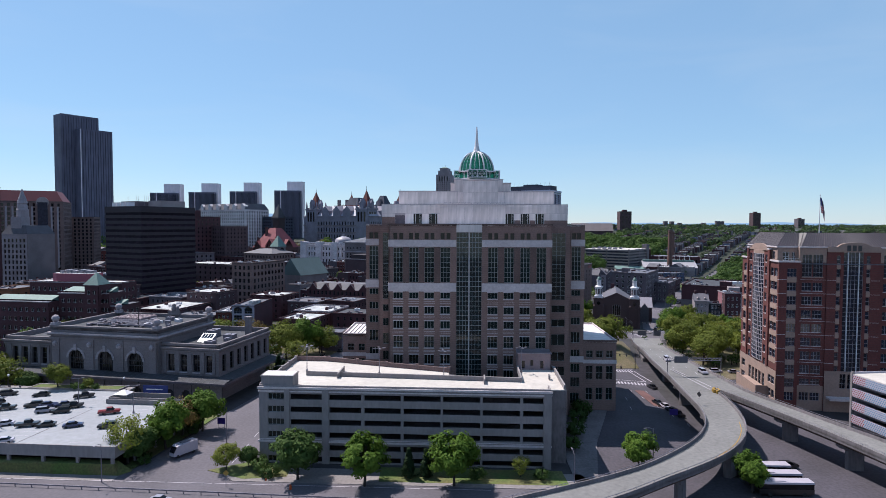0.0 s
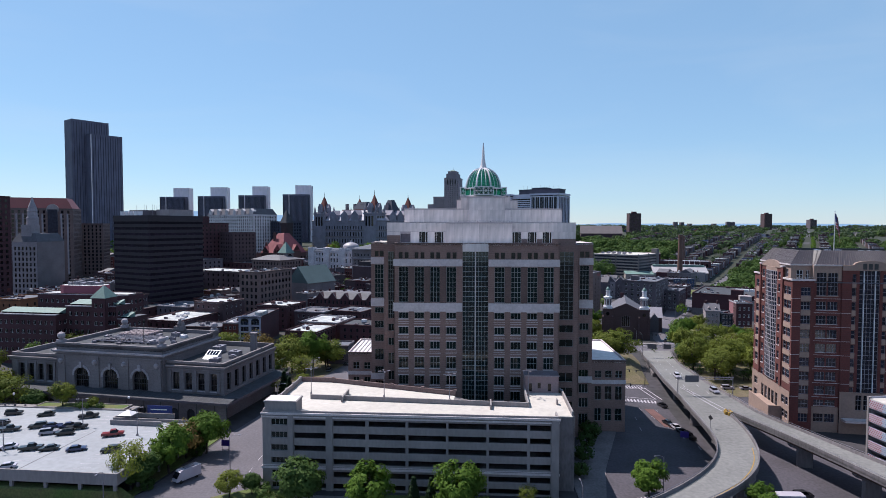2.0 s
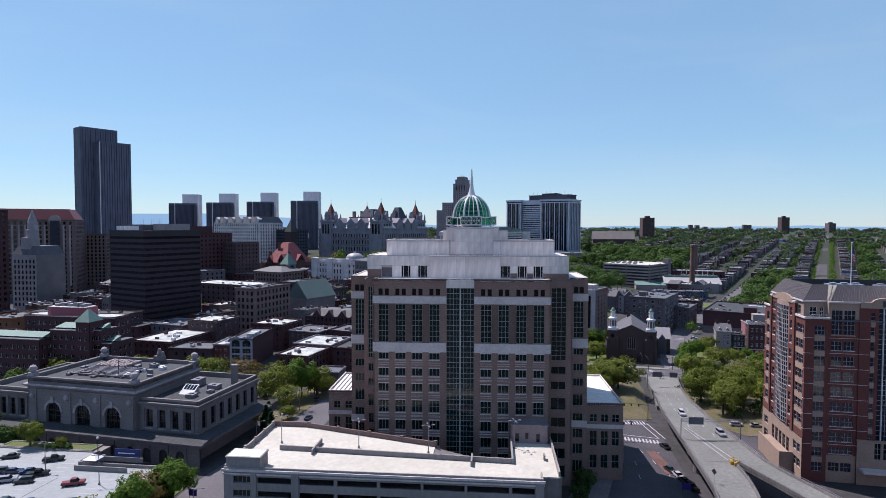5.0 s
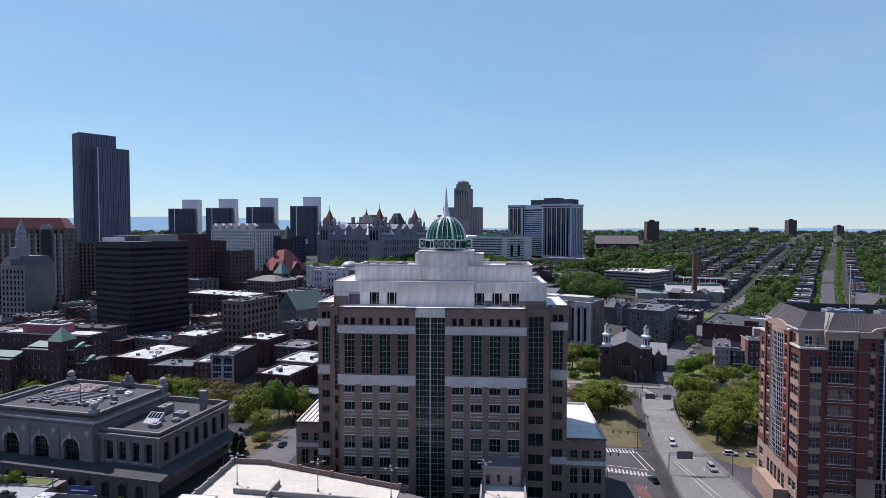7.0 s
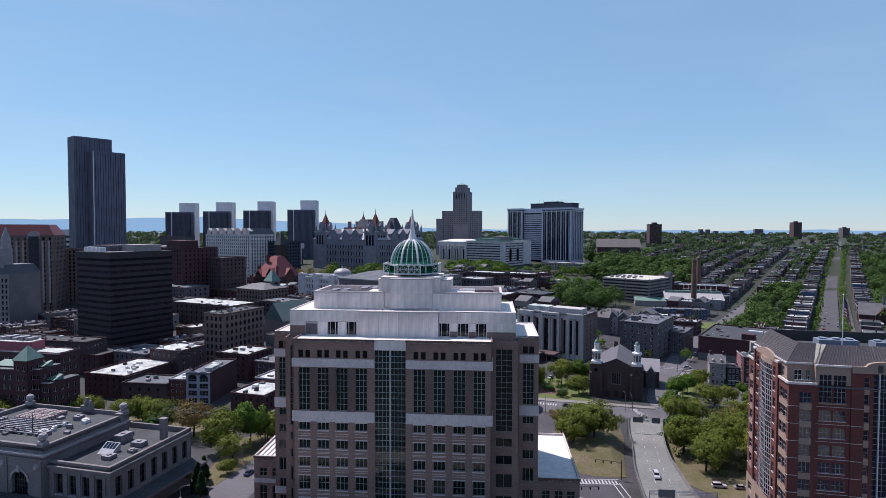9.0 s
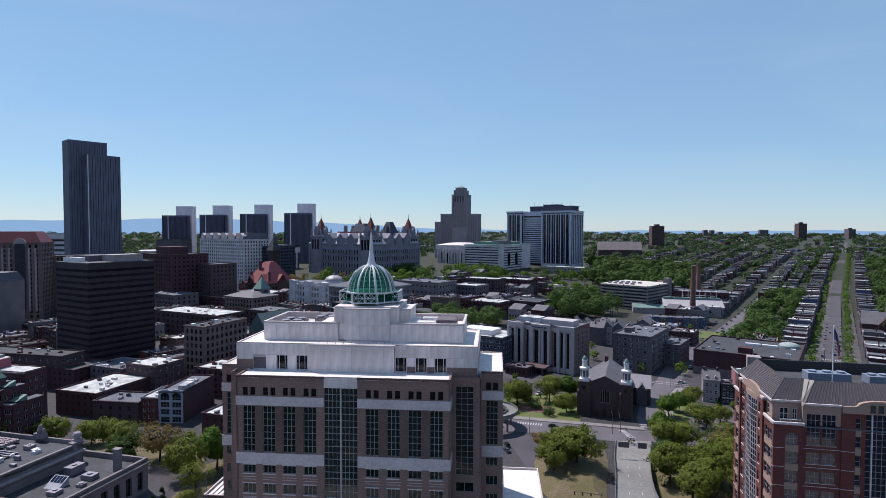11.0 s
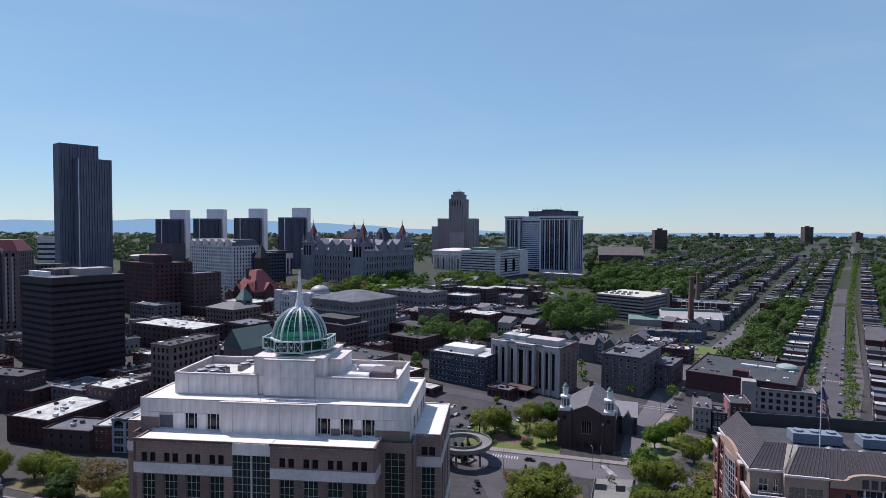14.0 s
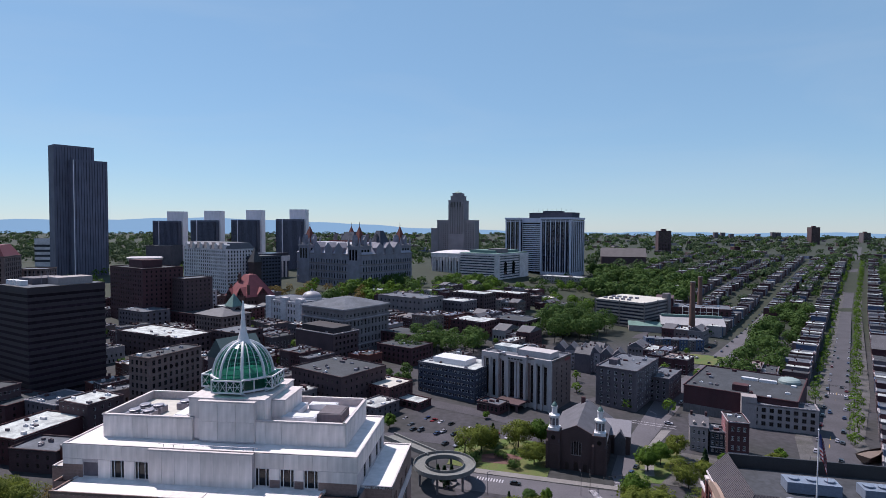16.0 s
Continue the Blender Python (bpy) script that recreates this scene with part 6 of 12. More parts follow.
def pier(x, y, w, a, cap=True):
    t = thing("ramp_pier", rot_at(x, y, land(x, y), a), "grey concrete pier carrying the ramp", "pier", "ramp piers")
    h = deck_z(y) - 1.72
    part("shaft", Solid().prism([(-w / 2, -0.9), (w / 2, -0.9), (w / 2 + 0.3, 0), (w / 2, 0.9), (-w / 2, 0.9), (-w / 2 - 0.3, 0)], -0.2, h - 1.4), CONCRETE_WORN_SHADE, t)
    part("cap", Solid().add([(-w / 2 - 2.2, -0.9, h - 0.7), (w / 2 + 2.2, -0.9, h - 0.7), (w / 2, -0.9, h - 1.5), (-w / 2, -0.9, h - 1.5), (-w / 2 - 2.2, -0.9, h), (w / 2 + 2.2, -0.9, h)] + [(-w / 2 - 2.2, 0.9, h - 0.7), (w / 2 + 2.2, 0.9, h - 0.7), (w / 2, 0.9, h - 1.5), (-w / 2, 0.9, h - 1.5), (-w / 2 - 2.2, 0.9, h), (w / 2 + 2.2, 0.9, h)],
         [(0, 3, 2, 1, 5, 4), (6, 10, 11, 7, 8, 9), (4, 5, 11, 10), (1, 7, 11, 5), (0, 4, 10, 6), (0, 6, 9, 3), (2, 8, 7, 1)]), CONCRETE_WORN_SHADE, t)


for x, y, w, a in ((68.5, -16, 3.5, 10), (60, -41, 3.5, 35), (42, -54, 3.5, 55), (17, -67.5, 3.5, 62), (75.5, 14, 7, 4), (81, 42, 6, 0), (88.5, -19, 3.5, -15), (92.5, -38, 3.5, -10), (95, -60, 3.5, -5)):
    pier(x, y, w, a)
for x in (78.5, 85.5, 92):
    single("abutment", Solid().prism([(-3.5, -1), (3.5, -1), (3.5, 26), (-3.5, 26)], -0.1, 1.6), CONCRETE_WORN_SHADE, "concrete wall below the ramp's foot", "abutment", at=rot_at(x, 74, 0, -14)) if x == 85.5 else None
marks_on_deck = [(66 + i * 0.95, -18 + i * 5.5, 80, 2.6, 0.2) for i in range(5)]
for i in range(24):
    L, R = resample([(-30, -80), (-6, -73)] + MAIN_L[:8] + [(67.2, 2)], 56), resample([(-28, -88), (-4, -81)] + MAIN_R, 56)
    k = 20 + i
    p, q = Vector(R[k]).lerp(Vector(L[k]), 0.13), Vector(R[k + 1]).lerp(Vector(L[k + 1]), 0.13)
    z = deck_z(p.y) + 0.02
    single("edge_line", Solid().box(0, -0.09, 0, (q - p).length + 0.05, 0.09, 0.015), PAINTYELLOW, "yellow painted edge line on the ramp", "road marking", kind="structure", at=rot_at(p.x, p.y, z, math.degrees(math.atan2(q.y - p.y, q.x - p.x))))
for i in range(9):
    for f in (0.36, 0.68):
        y = 24 + i * 9.5
        xl, xr = np.interp(y, [2, 20, 52, 78, 105, 126], [67.2, 70.2, 75.5, 82.7, 89, 95]), np.interp(y, [3, 20, 37, 60, 80, 97, 115, 126], [87.2, 87.5, 88, 91, 96, 101, 107, 111])
        sl = (deck_z(y + 1.5) - deck_z(y - 1.5)) / 3
        single("lane_line", Solid().box(-1.5, -0.08, 0, 1.5, 0.08, 0.015), PAINTWHITE, "white painted lane line on the ramp", "road marking", kind="structure", at=pose(float(xl + (xr - xl) * f), y, deck_z(y) + 0.03, 0, -math.degrees(math.atan(sl)), 78))
for k, (xa, ya, xb, yb) in enumerate(((77.0, 3.5, 75.2, 30), (79.2, 3.5, 76.2, 30))):
    ln = math.hypot(xb - xa, yb - ya)
    single("gore_line", Solid().box(0, -0.12, 0, ln, 0.12, 0.015), PAINTWHITE, "white painted gore line on the ramp", "road marking", kind="structure", at=rot_at(xa, ya, 7.95, math.degrees(math.atan2(yb - ya, xb - xa))))


def crash_barrels():
    t = thing("crash_cushion", rot_at(77.8, 2.6, 7.93, 80), "yellow crash barrels at the ramp fork", "crash barrier")
    for i, (x, y) in enumerate(((0, 0), (1.1, 0.6), (1.1, -0.6), (2.2, 0.7), (2.2, -0.7), (3.2, 0))):
        part("barrel", Solid().lathe([(0.45, 0), (0.5, 0.5), (0.45, 1.0), (0.3, 1.05)], 12), PAINTYELLOW, t, at=pose(-x, y, 0))


crash_barrels()


def sign_gantry(x, y, a, w, signs):
    t = thing("sign_gantry", rot_at(x, y, deck_z(y), a), "grey steel sign gantry over the ramp", "sign gantry", "sign gantries")
    for sx in (0, w):
        part("post", Solid().lathe([(0.16, -0.3), (0.13, 6.4)], 8, cx=sx), STEEL, t)
    tr = Solid()
    for yy, zz in ((-0.35, 5.4), (0.35, 5.4), (-0.35, 6.2), (0.35, 6.2)):
        tr.tube((0, yy, zz), (w, yy, zz), 0.06, n=5)
    n = round(w / 1.3)
    for i in range(n):
        x0, x1 = w * i / n, w * (i + 1) / n
        tr.tube((x0, -0.35, 5.4), (x1, -0.35, 6.2), 0.04, n=4).tube((x0, 0.35, 6.2), (x1, 0.35, 5.4), 0.04, n=4)
    part("truss", tr, STEEL, t, "steel lattice beam")
    for sx, sw in signs:
        part("sign_panel", Solid().box(sx, -0.5, 4.6, sx + sw, -0.42, 6.9), mat("grey sign back", (0.16, 0.17, 0.18), 0.6, 0.15), t, "dark back of a road sign")


sign_gantry(70.5, 21.0, -2, 18.5, ((2.2, 4.6),))
sign_gantry(88.0, 103, -8, 16, ((2.0, 4.2), (9.5, 3.4)))


# ---- car park deck by the station ----
LOT = rot_at(-87.1, -38.0, 0, -6.0)


def parking_deck():
    t = thing("parking_deck", LOT, "low parking deck with a white top and open sides", "parking deck")
    w, d, z = 90.0, 45.8, 6.0
    part("top_slab", Solid().prism([(-w, 0), (0, 0), (0, 37), (-27, 37), (-27, d), (-w, d)], z - 0.5, z), mat("white deck coating", (0.38, 0.43, 0.415), 0.7, 0.12, 10, 1.5, 0.05), t, "sunlit white deck surface")
    part("front_beam", Solid().box(-w, -0.3, z - 1.9, 0, 0, z + 0.9), CONCRETE, t)
    part("side_beam", Solid().box(0, -0.3, z - 1.9, 0.3, 37, z + 0.9), CONCRETE, t)
    for i in range(11):
        part("column", Solid().box(-0.35, -0.25, 0, 0.35, 0.35, z - 1.9), CONCRETE, t, at=pose(-0.5 - i * 8.8, 0, 0))
    for j in range(4):
        part("column", Solid().box(-0.35, -0.25, 0, 0.25, 0.35, z - 1.9), CONCRETE, t, at=pose(0, 8 + j * 8.8, 0))
    part("inner_wall", Solid().box(-w, 12, 0, -0.6, 12.3, z - 0.6), CONCRETE_WORN_SHADE, t)
    part("back_wall", Solid().box(-w, d, 0, -27, d + 0.3, z + 0.35).box(-27, 37, 0, 0.3, 37.3, z + 0.9).box(-27.3, 37.3, 0, -27, d, z + 0.9), CONCRETE, t)
    (xa, ya), (xb, yb) = (-113.5, -33.0), (-110.2, -7.2)
    part("joint", Solid().box(0, -0.12, z + 0.004, math.hypot(xb - xa, yb - ya), 0.12, z + 0.02), ASPHALT_PALE, t, "dark expansion joint", at=LOT.inverted() @ rot_at(xa, ya, 0, math.degrees(math.atan2(yb - ya, xb - xa))))
    for x in (-12, -30, -48, -66):
        for i in range(14):
            part("stall_line", Solid().box(-2.3, -0.06, 0, 2.3, 0.06, 0.008), PAINTWHITE, t, at=pose(x, 4 + i * 2.8, z, 0, 0, 8))
    return t


parking_deck()


def globe_lamp(x, y, z):
    t = thing("globe_lamp", rot_at(x, y, z), "dark lamp post with a white globe by the station", "street lamp", "globe lamps by the station")
    part("post", Solid().lathe([(0.16, 0), (0.16, 0.5), (0.07, 0.6), (0.06, 3.4), (0.14, 3.5)], 8), DARKSTEEL, t)
    part("globe", Solid().lathe([(0.1, 3.5), (0.3, 3.65), (0.38, 3.9), (0.3, 4.2), (0.08, 4.32)], 12), WHITEMETAL, t, "white globe")


def planter():
    """Raised bed behind the deck."""
    t = thing("planter", LOT @ pose(0, 0, 0), "long raised planter with pale kerbs behind the parking deck", "planter")
    part("kerb", Solid().box(-61, 46.1, 0, -30, 46.5, 6.5).box(-61, 50.6, 0, -30, 51.0, 6.5).box(-61, 46.5, 0, -60.6, 50.6, 6.5).box(-30.4, 46.5, 0, -30, 50.6, 6.5), PAVING, t)
    part("soil", Solid().box(-60.6, 46.5, 5, -30.4, 50.6, 6.3), GRASS, t)
    part("walk", Solid().box(-90, 46.1, 5.6, -61.1, 49, 6.05).box(-29.9, 46.1, 5.6, -27.4, 51, 6.05), PAVING, t, "pale walk beside the bed")
    for k in range(7):
        part("bollard", Solid().lathe([(0.25, 6.05), (0.28, 6.6), (0.2, 6.9)], 8), CONCRETE_WORN_SHADE, t, at=pose(-86 + k * 3.6, 46.8, 0))


planter()
for x, y in ((-69, 47.5), (-29, 47.5), (-20, 47.0)):
    p = LOT @ Vector((x, y, 0))
    globe_lamp(p.x, p.y, 6.0 if x < -25 else 0.1)


def ticket_booth():
    t = thing("entrance_canopy", LOT @ pose(-18.5, 33.5, 6.0), "white canopy and blue banner over the deck entrance", "canopy")
    part("wall", Solid().box(-7, 0, 0, 9, 0.3, 1.4).box(-7, 7, 0, 9, 7.3, 1.4), CONCRETE, t)
    part("canopy", Solid().hip(-5.5, 1.6, -1.6, 5, 2.3, 3.4, 0.05, 0.2), WHITEMETAL, t, "white tent roof")
    for x, y in ((-5.4, 1.7), (-1.7, 1.7), (-5.4, 4.9), (-1.7, 4.9)):
        part("post", Solid().lathe([(0.07, 0), (0.07, 2.4)], 6, cx=x, cy=y), STEEL, t)
    part("banner", Solid().box(0.5, 6.7, 1.6, 8.5, 6.78, 4.0), mat("blue banner cloth", (0.04, 0.07, 0.26), 0.8, 0.2), t, "blue banner")
    part("banner_bar", Solid().box(1.6, 6.62, 2.6, 6.8, 6.69, 2.9), WHITEMETAL, t, "pale bar on the banner")


ticket_booth()
for x, y in ((-40, 12), (-33, 32), (-12, 26), (-58, 20)):
    lamp_mast(LOT @ pose(x, y, 6.0), 8.0, 2, "grey lamp mast on the parking deck", "lamp masts on the parking deck")


# ---- garage with patterned screens, beside the brick block ----
def screen_garage():
    t = thing("screen_garage", rot_at(105.2, -19.5, 0, -85), "parking garage with white, blue and red patterned screens", "parking garage")
    L, H = 60.0, 19.5
    scr_w = mat("white perforated screen", (0.66, 0.67, 0.68), 0.5, 0.1, 4, 0.6, 0.05)
    cir_r, cir_b = mat("red dots", (0.45, 0.10, 0.09), 0.6, 0.1), mat("light blue dots", (0.18, 0.45, 0.60), 0.6, 0.1)
    for k in range(5):
        z = 1.6 + k * 3.7
        part("deck", Solid().box(0, 0.3, z - 0.5, L, 22, z - 0.1), CONCRETE_WORN_SHADE, t)
        part("screen", Solid().box(0, -0.1, z + 0.1, L, 0.05, z + 2.4), scr_w, t, "white patterned screen")
        dots_r, dots_b = Solid(), Solid()
        for i in range(40):
            for j in range(4):
                s = dots_r if i < 7 else dots_b
                s.lathe([(0.2, 0), (0.2, 0.012)], 7, m=pose(0.4 + i * 0.62 + (j % 2) * 0.3, -0.1, z + 0.4 + j * 0.55, 90, 0, 0))
        part("screen_dots", dots_r, cir_r, t, kind="stuff")
        part("screen_dots", dots_b, cir_b, t, kind="stuff")
    part("corner_post", Solid().box(-0.3, -0.2, 0, 0.3, 0.6, H), CONCRETE, t)
    part("roof_deck", Solid().box(0, 0, H - 0.9, L, 22, H - 0.5), ROOFPALE, t)
    part("back_wall", Solid().box(0.2, 21.7, 0, L, 22, H), CONCRETE, t)
    part("side_wall", Solid().box(-0.1, 0.6, 0, 0.1, 22, H), scr_w, t)


screen_garage()


# ---- buildings of the town ----
def block(name, label, category, kx, ky, rot, w, d, h, wall, roof, floors, nf, ns, win=(1.3, 1.9), z0=None, frame_m=None, glass_m=None, foot=1.3,
          trim=None, group="", rim=0.7, panes=(1, 2), left=False, inset=0.2, split=True, top=1.2):
    """A flat-roofed building whose front right corner stands at (kx, ky); h is its height over the ground there.
    floors by nf (front) and ns (side) openings."""
    z0 = land(kx, ky) - 0.05 if z0 is None else z0
    c = rot_at(kx, ky, z0, rot) @ pose(-w / 2, d / 2, 0)
    t = thing(name, c, label, category, group)
    fl = (h - foot - top) / floors
    frame_m, glass_m = frame_m or MULLDARK, glass_m or DGLASS
    sets = []
    for k, ln, n in (("f", w, nf), ("r", d, ns), ("b", w, 0), ("l", d, ns if left else 0)):
        m = side(w, d, k)
        hs = [(a, b, foot + fl * i + (fl - win[1]) * 0.45, foot + fl * i + (fl - win[1]) * 0.45 + win[1]) for i in range(floors) for a, b in (even(ln, n, win[0]) if n else [])]
        part("wall", pierced(Solid(), ln, -8, h, hs, m, inset), wall, t)
        if split == "joined":
            sets.append((hs, m))
        elif split:
            windows(t, hs, m, panes[0], panes[1], frame_m, glass_m, inset, 0.1)
        elif hs:
            # far off, too small to pick apart
            g = Solid()
            for a, b, c0, c1 in hs:
                g.add([(a, inset - 0.02, c0), (b, inset - 0.02, c0), (b, inset - 0.02, c1), (a, inset - 0.02, c1)], [(0, 1, 2, 3)], 0, m)
            part("far_panes", g, glass_m, t, kind="stuff")
        if split or k in "fr":
            part("cornice", Solid().box(-0.2, -0.3, h - 0.6, ln + 0.2, 0, h - 0.05, m=m), trim or wall, t)
    far_windows(t, sets, panes[0], panes[1], frame_m, glass_m, inset, 0.1)
    rim_roof(t, rect(-w / 2, -d / 2, w / 2, d / 2), h - rim, rim + 0.05, roof, trim or wall, 0.3)
    return t


def roof_clutter(t, w, d, z, n, seed):
    """Hatches, vents and units on a flat roof, each a part of its building."""
    rng = random.Random(seed)
    for i in range(n):
        a, b, h = rng.uniform(0.8, 3.0), rng.uniform(0.8, 2.4), rng.uniform(0.5, 1.5)
        s = Solid().box(-a / 2, -b / 2, -0.1, a / 2, b / 2, h)
        if i % 3 == 0:
            s = Solid().box(-a / 2, -b / 2, -0.1, a / 2, b / 2, h).lathe([(0.4, h), (0.45, h + 0.3)], 8)
        part("roof_unit", s, [STEEL, WHITEMETAL, GREYSTUCCO, BRICK_DK][rng.randrange(4)], t, "roof unit", at=pose(rng.uniform(-w / 2 + 2, w / 2 - 2), rng.uniform(-d / 2 + 2, d / 2 - 2), z))


# hotel with pale fins
HOTELWHITE = mat("white hotel render", (0.70, 0.68, 0.61), 0.8, 0.1, 6, 0.7, 0.05, streak=3)


def hotel():
    kx, ky, rot, w, d, h = 97.5, 236.5, -33, 48.0, 26.0, 30.0
    t = thing("hotel", rot_at(kx, ky, land(kx, ky), rot) @ pose(-w / 2, d / 2, 0), "pale hotel with white fins and dark window strips", "hotel")
    m = side(w, d, "f")
    strips = [(2.7, 4.6), (7.6, 9.5), (14.0, 15.8), (20.0, 23.0), (26.8, 29.8), (33.9, 35.6), (38.4, 40.2), (42.6, 44.5)]
    holes = [(a, b, 3.5, 26.0) for a, b in strips]
    part("front_wall", pierced(Solid(), w, 0, h, holes, m, 0.35), HOTELWHITE, t)
    for a, b in strips:
        window(t, m @ pose(a, 0.28, 3.5), b - a, 22.5, 1 if b - a < 2 else 2, 14, BLACKCLAD, DGLASS, 0.12, "window_strip", "dark vertical window strip")
    for a, b, y in ((0, 12.6, -1.4), (18.0, 32.0, -2.2), (36.5, 48, -1.4)):
        for x in (a + 0.3, b - 1.9):
            part("fin", Solid().box(x, y, 0, x + 1.6, 0, h + 0.5, m=m), HOTELWHITE, t)
        part("fin_head", Solid().box(a + 0.31, y + 0.01, 27.4, b - 0.31, 0, h + 0.45, m=m), HOTELWHITE, t)
    for x in (5.3, 23.4, 25.2, 40.6):
        part("fin", Solid().box(x, -1.0, 0, x + 1.4, 0, 27.4, m=m), HOTELWHITE, t)
    part("brown_bay", Solid().box(12.7, -0.3, 3, 13.8, 0, 27, m=m), BRICK_TAN, t)
    part("brown_bay", Solid().box(32.3, -0.3, 3, 33.8, 0, 27, m=m), BRICK_TAN, t)
    ms = side(w, d, "r")
    hs = [(a, b, 3 + i * 3.0, 4.7 + i * 3.0) for i in range(8) for a, b in even(d, 3, 1.2)]
    part("side_wall", pierced(Solid(), d, 0, h, hs, ms, 0.2), BRICK_TAN, t)
    windows(t, hs, ms, 1, 1, MULLDARK, DGLASS, 0.2)
    part("sign_bar", Solid().box(17.0, -0.14, 27.2, 24.0, -0.06, 29.0, m=ms), mat("dark red sign", (0.3, 0.02, 0.03), 0.5, 0.1), t, "dark red sign bar")
    for k in range(5):
        part("sign_bar", Solid().box(19.6 + k * 2.1, -2.3, 28.2, 21.2 + k * 2.1, -2.2, 29.0, m=m), DARKSTEEL, t, "dark lettering bar")
    for k, ln in (("b", w), ("l", d)):
        part("wall", pierced(Solid(), ln, 0, h, [], side(w, d, k)), HOTELWHITE, t)
    rim_roof(t, rect(-w / 2, -d / 2, w / 2, d / 2), h - 0.6, 1.1, ROOFGREY, CREAM, 0.4)
    part("plant_room", Solid().box(-2, -7, h - 0.6, 20, 4, h + 3), HOTELWHITE, t)
    part("plant_room", Solid().box(-22, -2, h - 0.6, -6, 8, h + 2.4), ROOFSTAINED, t)
    roof_clutter(t, w, d, h - 0.6, 9, 3)
    part("porch", Solid().box(16, -13, 3.8, 33, -0.1, 4.8, m=m).box(17, -12.5, 0, 18.2, -11.5, 3.8, m=m).box(30.8, -12.5, 0, 32, -11.5, 3.8, m=m), BRICK_BR, t, "dark brick entrance porch")


hotel()
pub = block("brick_pub", "low dark brick pub with arched windows and a flat roof", "pub", 66.5, 229, -33, 15, 11, 6.2, BRICK_DK, ROOFGREY, 1, 5, 3, (1.6, 2.6), trim=BRICK_BR)
roof_clutter(pub, 15, 11, 5.5, 5, 8)
do = block("office_block", "dark blue four-storey office block with pale window bands", "office building", 52.5, 247.5, -30, 42, 30, 20.5, BLUECLAD, ROOFSTAINED, 5, 13, 8, (2.3, 1.7), frame_m=WHITEMETAL, glass_m=BGLASS, panes=(2, 1))
roof_clutter(do, 42, 30, 19.8, 22, 11)
part("penthouse", Solid().box(-14, -8, 19.7, 10, 6, 23.2), WHITEMETAL, do, "white roof penthouse")
ga = block("grey_apartments", "grey five-storey apartment block with balconies", "apartment block", 147, 242, -33, 24.5, 44.5, 24.5, GREYSTUCCO, ROOFGREY, 6, 5, 9, (1.7, 2.0), frame_m=WHITEMETAL, panes=(2, 1))
roof_clutter(ga, 24, 44, 23.8, 12, 5)
part("stair_head", Solid().box(-8, -12, 23.8, -3, -6, 27), GREYSTUCCO, ga)
for i in range(5):
    for j in range(3):
        part("balcony", Solid().box(0, -1.6, 0, 3.4, 0, 0.2).box(0, -1.6, 0.2, 3.4, -1.52, 1.1), GREYSTUCCO, ga, at=side(24.5, 44.5, "r") @ pose(5 + j * 14, 0, 4.6 + i * 3.7))
lb = block("brick_apartments", "low grey brick apartment block behind the grey one", "apartment block", 172, 261, -33, 13, 30, 15.5, GREYSTUCCO, ROOFGREY, 4, 3, 8, (1.5, 1.8), frame_m=WHITEMETAL)
roof_clutter(lb, 13, 30, 14.8, 6, 6)
# long brick hall with cream front
bh = block("brick_hall", "wide red brick hall with a dark flat roof", "hall", 225, 216.5, -33, 58, 60, 16.5, BRICK_DK, ROOFDARK, 1, 0, 0)
part("concrete_base", Solid().box(-0.02, -0.15, 0, 26, 0, 5.5, m=side(58, 60, "f")), CONCRETE_WORN_SHADE, bh)
roof_clutter(bh, 56, 58, 15.8, 16, 21)
for x in (-4, 6):
    part("skylight", Solid().box(x, 6, 15.8, x + 9, 9, 17.2).box(x + 0.2, 6.2, 17.2, x + 8.8, 8.8, 17.35), WHITEMETAL, bh, "white roof skylight")
part("flat_dome", Solid().lathe([(6.0, 15.8), (6.0, 17.3), (5.2, 18.3), (3.2, 19.0), (0.6, 19.3)], 24, cx=21, cy=14), mat("pale green copper", (0.42, 0.55, 0.48), 0.6, 0.12), bh, "pale green low dome")
part("plant_room", Solid().box(-4, -24, 15.8, 4, -18, 19.4), BRICK_DK, bh)
cf = block("cream_hall_front", "cream stone front wing with tall windows beside the brick hall", "hall", 233.5, 212.0, -20, 36, 12, 13.6, CREAM, ROOFGREY, 3, 9, 3, (2.0, 2.3), trim=STONE_PALE, panes=(2, 1))
roof_clutter(cf, 34, 11, 12.9, 5, 31)
part("corner_tower", Solid().box(-18.4, -6.3, 0, -11, 1, 16.8), CREAM, cf)


